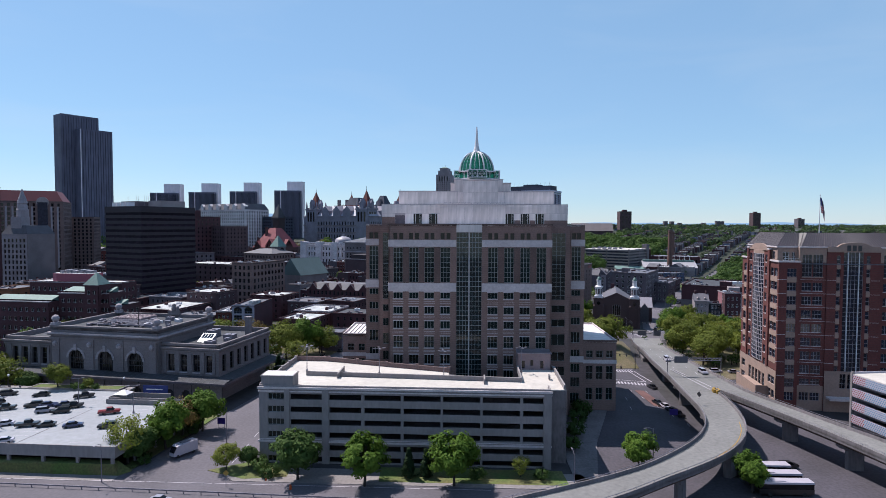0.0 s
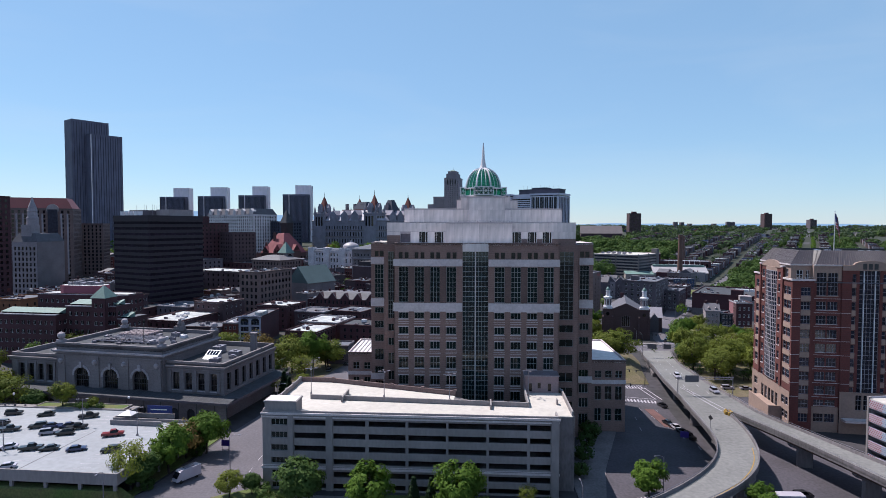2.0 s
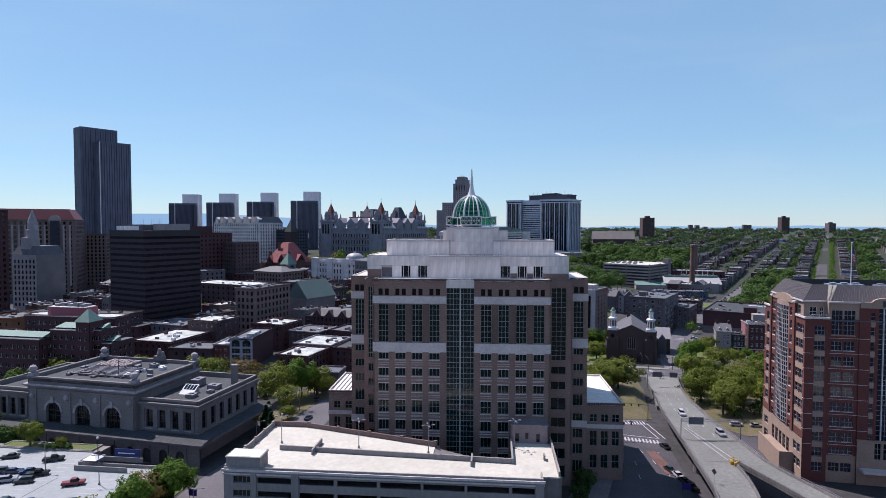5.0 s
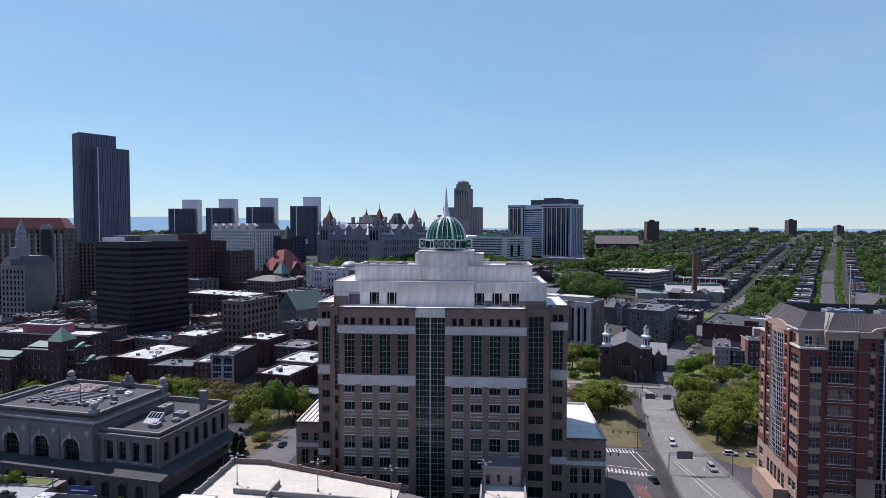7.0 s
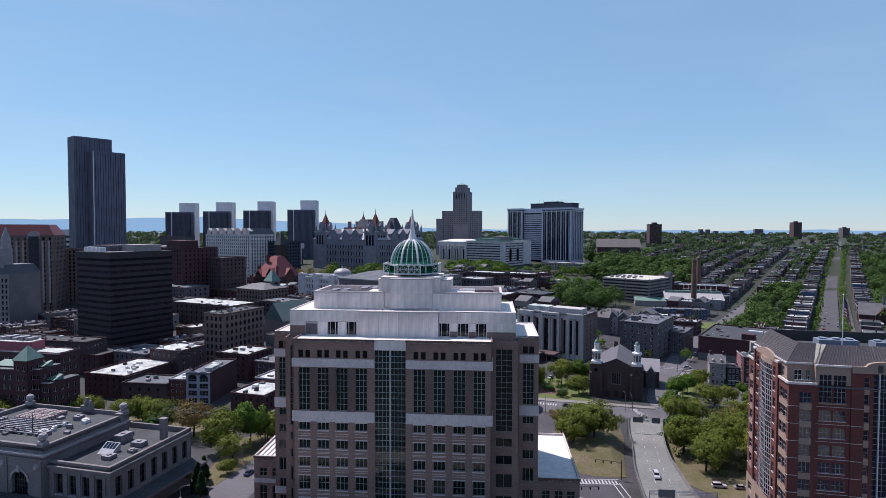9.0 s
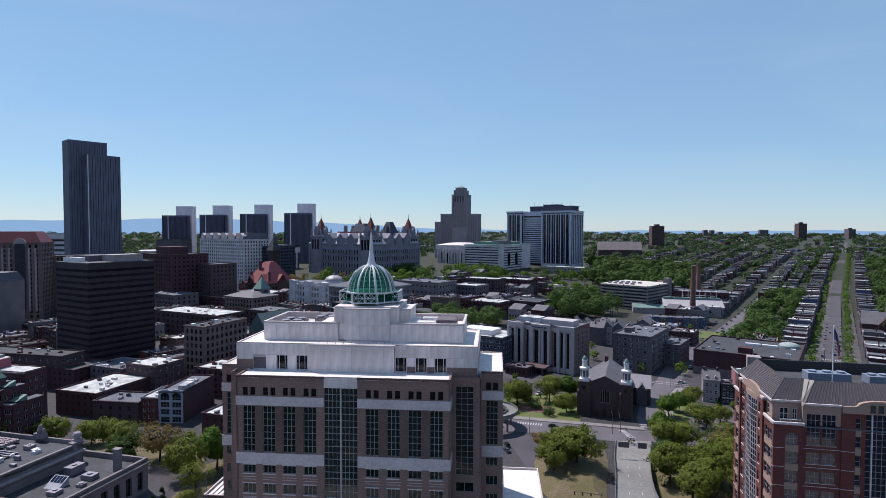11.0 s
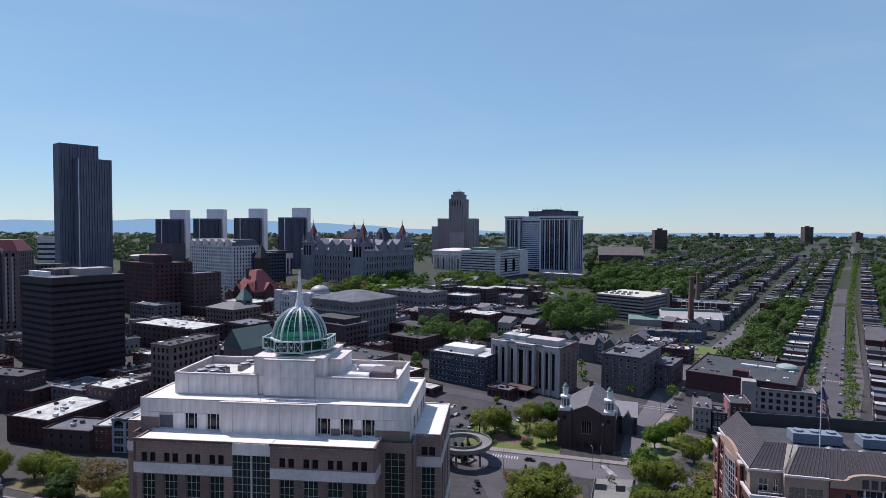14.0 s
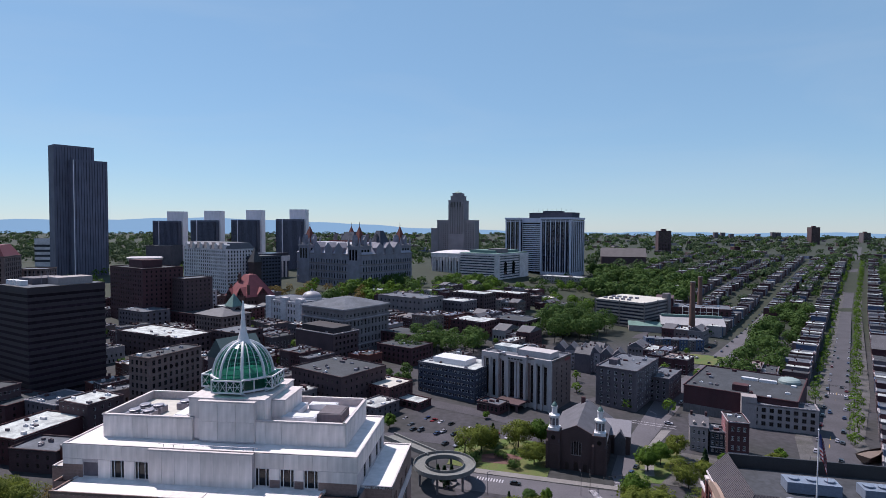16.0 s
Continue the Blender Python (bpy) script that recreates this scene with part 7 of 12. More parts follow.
# three houses on the square
def old_house(kx, ky, rot, w, d, h, wall, roof, ridge, floors, n, label, chimney=True):
    t = thing("town_house", rot_at(kx, ky, land(kx, ky), rot) @ pose(-w / 2, d / 2, 0), label, "house", "old houses on the square")
    fl = (h - 1.0) / floors
    for k, ln, cnt in (("f", w, n), ("r", d, 0), ("b", w, 0), ("l", d, 2)):
        m = side(w, d, k)
        hs = [(a, b, 0.9 + fl * i, 0.9 + fl * i + 1.8) for i in range(floors) for a, b in (even(ln, cnt, 1.1) if cnt else [])]
        part("wall", pierced(Solid(), ln, 0, h, hs, m, 0.2), wall, t)
        windows(t, hs, m, 2, 2, WHITEMETAL, DGLASS, 0.2, 0.08)
        for a, b, c, d_ in hs:
            part("sill", Solid().box(a - 0.1, -0.1, c - 0.2, b + 0.1, 0, c, m=m), STONE_PALE, t)
            part("lintel", Solid().box(a - 0.12, -0.06, d_, b + 0.12, 0, d_ + 0.25, m=m), STONE_PALE, t)
        part("cornice", Solid().box(-0.2, -0.35, h - 0.5, ln + 0.2, 0, h, m=m), STONE_PALE, t)
    if ridge:
        part("roof", Solid().gable(-w / 2, -d / 2, w / 2, d / 2, h, h + ridge, "x", 0.4), roof, t, "pitched slate roof")
        for x in (-w / 2 + 0.8, w / 2 - 0.8):
            part("chimney", Solid().box(x - 0.5, -0.6, h, x + 0.5, 0.6, h + ridge + 1.6), BRICK_DK, t)
        for x in (-w / 4, w / 4):
            part("dormer", Solid().box(x - 0.6, -d / 2 + 0.6, h, x + 0.6, 0, h + 1.6).gable(x - 0.6, -d / 2 + 0.6, x + 0.6, 0, h + 1.6, h + 2.2, "y", 0.1), wall, t)
    else:
        rim_roof(t, rect(-w / 2, -d / 2, w / 2, d / 2), h - 0.4, 0.5, roof, wall, 0.3)
        roof_clutter(t, w, d, h - 0.4, 4, 40 + int(w))
    return t


old_house(165.9, 185.0, -18, 8.2, 12, 12.2, CREAM, SLATE, 4.2, 3, 3, "pale stuccoed house with a grey pitched roof")
h2 = old_house(174.4, 182.0, -18, 8.2, 12, 11.0, mat("dark teal paint", (0.035, 0.055, 0.07), 0.7, 0.15), ROOFGREY, 0, 3, 4, "dark teal house with white window trim")
part("shop_front", Solid().box(0.3, -0.4, 3.0, 7.9, 0, 3.4, m=side(8.2, 12, "f")), WHITEMETAL, h2, "white shop cornice")
h3 = old_house(180.2, 174.0, -12, 9.0, 15, 18.6, BRICK_DK, ROOFDARK, 0, 4, 3, "tall dark red brick house with a flat roof")
part("side_coat", Solid().box(-0.01, -0.05, 6, 9, 0, 18.4, m=side(9.0, 15, "l")), mat("pink render", (0.48, 0.22, 0.22), 0.85, 0.12), h3, "pink rendered side wall")
part("shop_front", Solid().box(0.3, -0.5, 3.4, 8.7, 0, 4.0, m=side(9.0, 15, "f")), STONE_PALE, h3)


# brown church with two white belfries
def church():
    t = thing("twin_tower_church", rot_at(98.0, 158.8, 0, -17), "brownstone church with two white wooden belfries", "church")
    brown = coursed("brownstone", (0.115, 0.072, 0.066), (0.09, 0.06, 0.055), 0.5)
    W, D, H = 25.8, 44.0, 12.0
    front = Solid()
    arch_wall(front, -7.3, 7.3, 0, 17.2, [(-4.0, 0.9, 0.3, 2.6), (0.0, 1.0, 0.3, 3.0), (4.0, 0.9, 0.3, 2.6)], 0.5, 0.0)
    part("front_wall", front, brown, t)
    part("gable", Solid().add([(-7.3, 0, 17.2), (7.3, 0, 17.2), (0, 0, 20.6), (-7.3, 0.6, 17.2), (7.3, 0.6, 17.2), (0, 0.6, 20.6)], [(0, 1, 2), (5, 4, 3), (0, 2, 5, 3), (1, 4, 5, 2)]), brown, t)
    part("door", Solid().box(-5.5, 0.45, 0, 5.5, 0.5, 4.2), mat("dark wood door", (0.05, 0.025, 0.02), 0.7, 0.2), t, "dark wooden doors")
    g = Solid()
    for x in (-1.6, -0.55, 0.55, 1.6):
        g.box(x - 0.38, -0.06, 7.4, x + 0.38, 0.02, 13.2 - abs(x) * 0.5).lathe([(0.38, 0), (0.38, 0.08)], 10, m=pose(x, 0.02, 13.2 - abs(x) * 0.5, 90, 0, 0))
    part("great_window", g, DGLASS, t, "dark pointed window of four lights")
    tr = Solid().box(-2.3, -0.18, 7.0, 2.3, 0, 7.3)
    for x in (-2.2, -1.07, 0, 1.07, 2.2):
        tr.box(x - 0.1, -0.14, 7.3, x + 0.1, 0, 13.8 - abs(x) * 0.3)
    part("window_tracery", tr, STONE, t)
    for sx in (-10.1, 10.1):
        tw = part("tower", Solid().box(sx - 2.9, -0.9, 0, sx + 2.9, 4.9, 16.6).box(sx - 3.1, -1.1, 16.6, sx + 3.1, 5.1, 17.2).box(sx - 3.1, -1.1, 10.8, sx + 3.1, 5.1, 11.3), brown, t, "square brownstone tower")
        part("round_window", Solid().lathe([(1.0, 0), (1.0, 0.1)], 16, m=pose(sx, -0.88, 14.2, 90, 0, 0)), DGLASS, tw)
        for k in (-1, 1):
            part("buttress", Solid().box(sx + k * 2.7 - 0.5, -1.7, 0, sx + k * 2.7 + 0.5, -0.9, 12.5).add([(sx + k * 2.7 - 0.5, -1.7, 12.5), (sx + k * 2.7 + 0.5, -1.7, 12.5), (sx + k * 2.7 + 0.5, -0.9, 13.6), (sx + k * 2.7 - 0.5, -0.9, 13.6)], [(0, 1, 2, 3)]), brown, tw)
        cx, cy = sx, 2.0
        bel = part("belfry", Solid().box(cx - 2.5, cy - 2.5, 17.2, cx + 2.5, cy + 2.5, 18.4).lathe([(2.1, 18.4), (2.1, 23.2), (2.6, 23.3), (2.6, 23.9), (1.7, 24.3), (1.35, 24.5), (1.3, 27.4), (1.55, 27.5), (1.5, 27.8)], 8, cx, cy, turn=math.pi / 8), WHITEMETAL, t, "white octagonal wooden belfry")
        for k in range(8):
            a = math.pi / 4 * k
            part("louvre", Solid().box(-0.55, -0.05, 0, 0.55, 0.06, 3.2), GREYSTUCCO, bel, at=pose(cx + 1.97 * math.sin(a), cy - 1.97 * math.cos(a), 19.4, 0, 0, math.degrees(a)))
        part("cupola", Solid().lathe([(1.2, 27.8), (1.1, 28.5), (0.75, 29.2), (0.35, 29.6), (0.2, 30.0)], 16, cx, cy), COPPER, t, "green copper cupola")
        part("finial", Solid().lathe([(0.12, 29.9), (0.08, 31.6)], 6, cx, cy).box(cx - 0.5, cy - 0.06, 31.0, cx + 0.5, cy + 0.06, 31.15), DARKSTEEL, t)
    for k, x in (("r", W / 2 - 0.6), ("l", -W / 2 + 0.6)):
        m = pose(x, 4.9, 0, 0, 0, 90) if k == "r" else pose(x, D, 0, 0, 0, 270)
        hs = [(a, b, 3.6, 9.2) for a, b in even(D - 4.9, 6, 1.7)]
        part("side_wall", pierced(Solid(), D - 4.9, 0, H, hs, m, 0.4), brown, t)
        windows(t, hs, m, 2, 4, BRICK_DK, DGLASS, 0.4, 0.12)
        for i in range(7):
            part("buttress", Solid().box(-0.4, -0.9, 0, 0.4, 0, 9.5), brown, t, at=m @ pose(0.5 + i * 6.3, 0, 0))
    part("back_wall", Solid().box(-W / 2 + 0.6, D - 0.3, 0, W / 2 - 0.6, D, H), brown, t)
    part("roof", Solid().gable(-W / 2 + 0.6, 1.0, W / 2 - 0.6, D, H, H + 8.2, "y", 0.5), SLATE, t, "grey slate roof")
    part("chapel", Solid().box(W / 2 - 1, 27, 0, W / 2 + 9, 43, 9.0), brown, t)
    part("chapel_roof", Solid().gable(W / 2 - 8, 27, W / 2 + 9, 43, 9.0, 14.5, "x", 0.4), mat("pale grey slate", (0.36, 0.36, 0.37), 0.7, 0.15), t, "pale grey chapel roof")
    part("chapel_dormer", Solid().box(W / 2 + 2, 25.6, 0, W / 2 + 7, 30, 8.0).gable(W / 2 + 2, 25.6, W / 2 + 7, 33, 8.0, 11.6, "y", 0.3), SLATE, t)
    part("chimney", Solid().box(-2.6, 40, 12, -0.6, 41.5, 22), BRICK_DK, t)


church()


# spiral ramp
def spiral_ramp():
    t = thing("spiral_ramp", rot_at(40, 142.5, 0), "round white concrete spiral ramp on columns", "ramp")
    s, w = Solid(), Solid()
    n, R0, R1 = 48, 8.2, 13.2
    for i in range(n):
        a0, a1 = 2 * math.pi * i / n, 2 * math.pi * (i + 1) / n
        c0, s0, c1, s1 = math.cos(a0), math.sin(a0), math.cos(a1), math.sin(a1)
        z = 8.0
        q = [(R0 * c0, R0 * s0), (R1 * c0, R1 * s0), (R1 * c1, R1 * s1), (R0 * c1, R0 * s1)]
        s.add([(*p, z) for p in q] + [(*p, z - 0.8) for p in q], [(0, 1, 2, 3), (4, 7, 6, 5), (1, 5, 6, 2), (0, 3, 7, 4)])
        for ra, rb in ((R0, R0 + 0.25), (R1 - 0.25, R1)):
            q = [(ra * c0, ra * s0), (rb * c0, rb * s0), (rb * c1, rb * s1), (ra * c1, ra * s1)]
            w.add([(*p, z) for p in q] + [(*p, z + 1.0) for p in q], [(4, 5, 6, 7), (1, 2, 6, 5), (0, 4, 7, 3)])
    part("deck", s, DECK, t, "sunlit pale ramp deck")
    part("barrier", w, DECK, t)
    part("bridge", Solid().prism([(-8, 9), (-4, 13), (-26, 34), (-31, 30)], 7.2, 8.0).prism([(-8, 9), (-7.6, 9.4), (-30.6, 30.4), (-31, 30)], 8.0, 9.0).prism([(-4.4, 12.6), (-4, 13), (-26, 34), (-26.4, 33.6)], 8.0, 9.0), DECK, t, "pale bridge to the upper deck")
    for k in range(6):
        a = math.pi / 3 * k + 0.3
        part("column", Solid().lathe([(0.5, 0), (0.5, 7.2)], 10, cx=10.7 * math.cos(a), cy=10.7 * math.sin(a)), CONCRETE_WORN_SHADE, t)
    part("core_kerb", Solid().lathe([(5.5, 0), (5.5, 0.9), (5.0, 1.0)], 24), CONCRETE_WORN_SHADE, t)


spiral_ramp()

# shops and low buildings by the car park
gs = block("corner_shop", "low shop with a white flat roof beside the car park", "shop", 20, 232, -33, 26, 12, 5.0, BRICK_DK, ROOFSTAINED, 1, 6, 2, (2.4, 2.2))
gs2 = block("white_house", "small white wooden house with a pitched roof", "house", -12, 262, -33, 10, 12, 9.0, STONE_WHITE, SLATE, 3, 3, 3, (1.0, 1.6), frame_m=WHITEMETAL)
part("gable_roof", Solid().gable(-5, -6, 5, 6, 9, 12.5, "y", 0.4), SLATE, gs2)
gs3 = block("brick_stores", "dark brick store with a pale flat roof", "shop", 2, 236, -33, 26, 22, 12.0, BRICK_DK, ROOFPALE, 3, 6, 5, (1.2, 1.7))
roof_clutter(gs3, 26, 22, 11.3, 8, 77)
gs4 = block("grey_stores", "grey two-storey store by the car park", "shop", -2, 214, -33, 16, 20, 8.0, GREYSTUCCO, ROOFSTAINED, 2, 4, 4, (1.2, 1.6))
roof_clutter(gs4, 16, 20, 7.3, 5, 78)


# ---- left of the tower: streets of brick stores ----
def bay_front():
    w, d, h = 12.4, 32.0, 15.4
    t = thing("white_fronted_store", rot_at(-107.5, 140.5, 0, -2) @ pose(-w / 2, d / 2, 0), "narrow brick store with a white front and large arched windows", "shop")
    white = mat("white painted front", (0.56, 0.60, 0.64), 0.8, 0.1, 5, 0.7, 0.05)
    m = side(w, d, "f")
    hs = [(a, b, z, z + 2.6) for a, b in ((1.1, 5.5), (6.9, 11.3)) for z in (0.4, 4.1, 7.6)] + [(a, b, 11.1, 13.2) for a, b in ((1.1, 5.5), (6.9, 11.3))]
    part("front_wall", pierced(Solid(), w, 0, h, hs, m, 0.25), white, t)
    windows(t, hs, m, 3, 2, MULLION, BGLASS, 0.25, 0.1)
    for a in (1.1, 6.9):
        pts = [(a + 2.2 + 2.2 * math.cos(math.pi * k / 10), -0.03, 13.2 + 1.5 * math.sin(math.pi * k / 10)) for k in range(11)]
        part("arch_head", Solid().add(pts, [tuple(range(11))]), BGLASS, t, at=m)
    part("scalloped_parapet", Solid().box(0, -0.1, h, w, 0.3, h + 0.5, m=m).box(2, -0.1, h + 0.5, 5, 0.3, h + 1.0, m=m).box(7.4, -0.1, h + 0.5, 10.4, 0.3, h + 1.0, m=m), white, t)
    for k, ln in (("r", d), ("b", w), ("l", d)):
        part("wall", pierced(Solid(), ln, 0, h, [], side(w, d, k)), BRICK_DK, t)
    rim_roof(t, rect(-w / 2, -d / 2, w / 2, d / 2), h - 0.5, 0.8, ROOFGREY, BRICK_DK, 0.3)
    part("stair_head", Solid().box(2, -13, h - 0.5, 5.8, -4, h + 2.2), ROOFSTAINED, t, "white stair head")
    roof_clutter(t, w, d - 12, h - 0.5, 5, 50)


bay_front()
def low(i, nm, lb_, kx, ky, rot, w, d, h, wall, roof, fl, nf, ns):
    """A low flat-roofed house of the old town, with its roof things."""
    far = ky > 260
    b = block(nm, lb_, "building", kx, ky, rot, w, d, h, wall, roof, fl, nf, ns, (1.2, 1.8) if not far else (1.8, 2.0), frame_m=WHITEMETAL if i % 3 == 0 else MULLDARK, trim=STONE_PALE if i % 4 == 0 else wall, split=False if far else "joined")
    roof_clutter(b, w, d, h - 0.7, 3 + int(w * d / (150 if not far else 400)), 100 + i)
    if nm == "dark_office":
        part("roof_storey", Solid().box(-18, -9, 23.3, 17, 9, 27.5), BLACKCLAD, b, "black roof storey")


low(0, "brick_store", "narrow red brick store with pale window frames", -120.2, 140.6, -2, 8.4, 20, 12.6, RBRICK, ROOFSTAINED, 3, 3, 0)
low(1, "brown_store", "brown rendered low store", -129.0, 139.0, -6, 24, 17, 10.5, BRICK_BR, ROOFGREY, 2, 4, 2)
low(2, "long_brick_store", "long red brick store with a white roof", -154.0, 146.0, -14, 26, 36, 12.5, BRICK_DK, ROOFSTAINED, 3, 6, 0)
low(3, "brick_store", "four-storey brick store with a white roof", -142.0, 178.0, -20, 22, 20, 18.5, BRICK_BR, ROOFSTAINED, 4, 5, 4)
low(4, "grey_store", "grey store with a dark roof", -168.0, 190.0, -20, 26, 22, 14.0, GREYSTUCCO, ROOFGREY, 3, 6, 4)
low(5, "brick_store", "low dark brick store with a felt roof", -196.0, 190.0, -16, 34, 26, 13.0, BRICK_DK, ROOFDARK, 3, 8, 4)
low(6, "brown_block", "long brown brick block with a flat roof", -206.0, 194.0, -10, 74, 16, 20.0, BRICK_BR, ROOFDARK, 4, 14, 6)
low(7, "brick_store", "dark brick store with white side wall", -72.0, 116.0, -16, 18, 22, 12.0, BRICK_DK, ROOFSTAINED, 3, 4, 6)
low(8, "brick_store", "brick store with a bright white roof", -66.0, 140.0, -16, 22, 24, 12.5, BRICK_DK, ROOFSTAINED, 3, 5, 4)
low(9, "grey_store", "small grey store with a flat roof", -53.5, 97.0, -6, 11, 12, 9.0, GREYSTUCCO, ROOFGREY, 2, 3, 3)
low(10, "brick_store", "dark brick store with a felt roof", -44.0, 128.0, -14, 20, 20, 13.0, BRICK_DK, ROOFDARK, 3, 5, 4)
low(11, "brick_store", "brick store with roof plant and a white roof", -104.0, 182.0, -18, 22, 22, 16.0, BRICK_DK, ROOFSTAINED, 4, 5, 4)
low(12, "brick_store", "brown brick store with a grey roof", -80.0, 172.0, -20, 20, 20, 13.5, BRICK_BR, SLATE, 3, 5, 4)
low(13, "brick_store", "dark brick store on the corner", -57.0, 170.0, -22, 20, 22, 14.0, BRICK_DK, ROOFGREY, 3, 5, 5)
low(14, "flat_brick_block", "large brown brick block with roof plant", -24.0, 226.0, -33, 44, 38, 21.0, BRICK_BR, ROOFDARK, 4, 10, 8)
low(15, "brick_store", "brown brick store near the car park", -30.0, 188.0, -30, 26, 22, 12.0, BRICK_DK, ROOFSTAINED, 3, 6, 5)
low(16, "dark_office", "dark brown office block with a black roof storey", -51.0, 315.0, -33, 42, 26, 24.0, BRICK_BR, ROOFDARK, 5, 0, 6)
low(17, "white_roof_block", "long brown brick block with a bright white roof", -166.0, 312.0, -24, 72, 30, 20.0, BRICK_BR, ROOFSTAINED, 4, 12, 6)
low(18, "brick_block", "brown brick block with a grey roof", -130.0, 330.0, -28, 30, 26, 20.0, BRICK_BR, ROOFGREY, 4, 6, 5)
low(19, "brick_block", "low dark brick block on the slope", -205.0, 420.0, -28, 52, 30, 14.0, BRICK_DK, ROOFDARK, 3, 8, 6)
low(20, "brick_block", "brown brick block with a white roof", -175.0, 452.0, -30, 46, 26, 13.0, BRICK_DK, ROOFSTAINED, 3, 8, 5)
low(21, "grey_block", "grey stone block with a flat roof", -245.0, 400.0, -28, 40, 26, 20.0, GREYSTUCCO, ROOFGREY, 4, 8, 4)
low(22, "white_block", "low white office block with ribbon windows", -238.0, 486.0, -28, 52, 24, 23.0, STONE_WHITE, ROOFSTAINED, 5, 9, 5)
low(23, "brick_store", "orange brick store with a grey roof", -255.0, 165.0, -12, 20, 24, 22.0, mat("orange brick", (0.36, 0.16, 0.07), 0.9, 0.2), ROOFGREY, 4, 4, 4)
low(24, "brick_store", "grey brick store with a felt roof", -278.0, 150.0, -12, 26, 24, 18.0, BRICK_BR, ROOFGREY, 4, 6, 4)
low(25, "grey_store", "pale store with a grey roof", -238.0, 96.0, -12, 30, 26, 12.0, GREYSTUCCO, ROOFGREY, 3, 8, 4)
low(26, "brick_block", "dark brick block by the wooded slope", 6.0, 318.0, -33, 34, 26, 14.0, BRICK_DK, ROOFDARK, 3, 7, 6)
low(27, "brick_block", "dark brick block with a white roof", 60.0, 412.0, -33, 36, 28, 15.0, BRICK_DK, ROOFSTAINED, 3, 7, 6)
low(28, "brick_block", "dark brick block on the slope", 98.0, 425.0, -33, 36, 30, 16.0, BRICK_DK, ROOFDARK, 3, 7, 6)
low(29, "brick_block", "brown brick block of many windows", 62.0, 520.0, -33, 46, 24, 22.0, BRICK_BR, ROOFSTAINED, 5, 9, 6)
low(30, "brick_block", "brick office block with a pale roof", 104.0, 560.0, -33, 52, 24, 20.0, BRICK_DK, ROOFSTAINED, 5, 10, 5)
low(31, "grey_block", "pale grey stone hall", 0.0, 470.0, -33, 60, 34, 22.0, STONE, ROOFGREY, 3, 10, 6)
low(32, "brick_block", "grey brick block with a white roof", 40.0, 488.0, -33, 30, 26, 18.0, GREYSTUCCO, ROOFSTAINED, 3, 6, 5)
low(33, "brick_block", "dark brick terrace block", 6.0, 360.0, -33, 40, 26, 13.0, BRICK_DK, ROOFDARK, 3, 8, 5)
low(34, "cream_block", "low cream stone block among trees", 215.0, 800.0, -33, 70, 26, 16.0, CREAM, ROOFSTAINED, 3, 14, 5)
low(35, "brick_block", "pale flat store on the hill", 150.0, 640.0, -33, 50, 20, 8.0, CREAM, ROOFPALE, 2, 8, 4)
block("brown_tower_block", "tall dark brown brick office block", "office tower", -338, 230, -20, 30, 30, 85, BRICK_DK, ROOFDARK, 20, 7, 7, (1.8, 2.2), split=False)


ROOFBLUE = mat("blue grey roofing", (0.22, 0.27, 0.34), 0.8, 0.3, 7, 1.2, 0.1)
ROOFTAN = mat("tan gravel roof", (0.36, 0.31, 0.27), 0.95, 0.3, 6, 1.0, 0.1)
TOWNWALL = ((BRICK_DK, "dark red brick"), (BRICK_BR, "brown brick"), (RBRICK, "red brick"), (GREYSTUCCO, "grey rendered"), (BRICK_DK, "dark red brick"), (CREAM, "cream rendered"), (BRICK_BR, "brown brick"), (STONE, "grey stone"), (BRICK_TAN, "tan brick"))
TOWNROOF = ((ROOFDARK, "dark roof"), (ROOFSTAINED, "white roof"), (ROOFGREY, "grey roof"), (ROOFBLUE, "blue grey roof"), (ROOFDARK, "dark roof"), (ROOFTAN, "tan roof"))


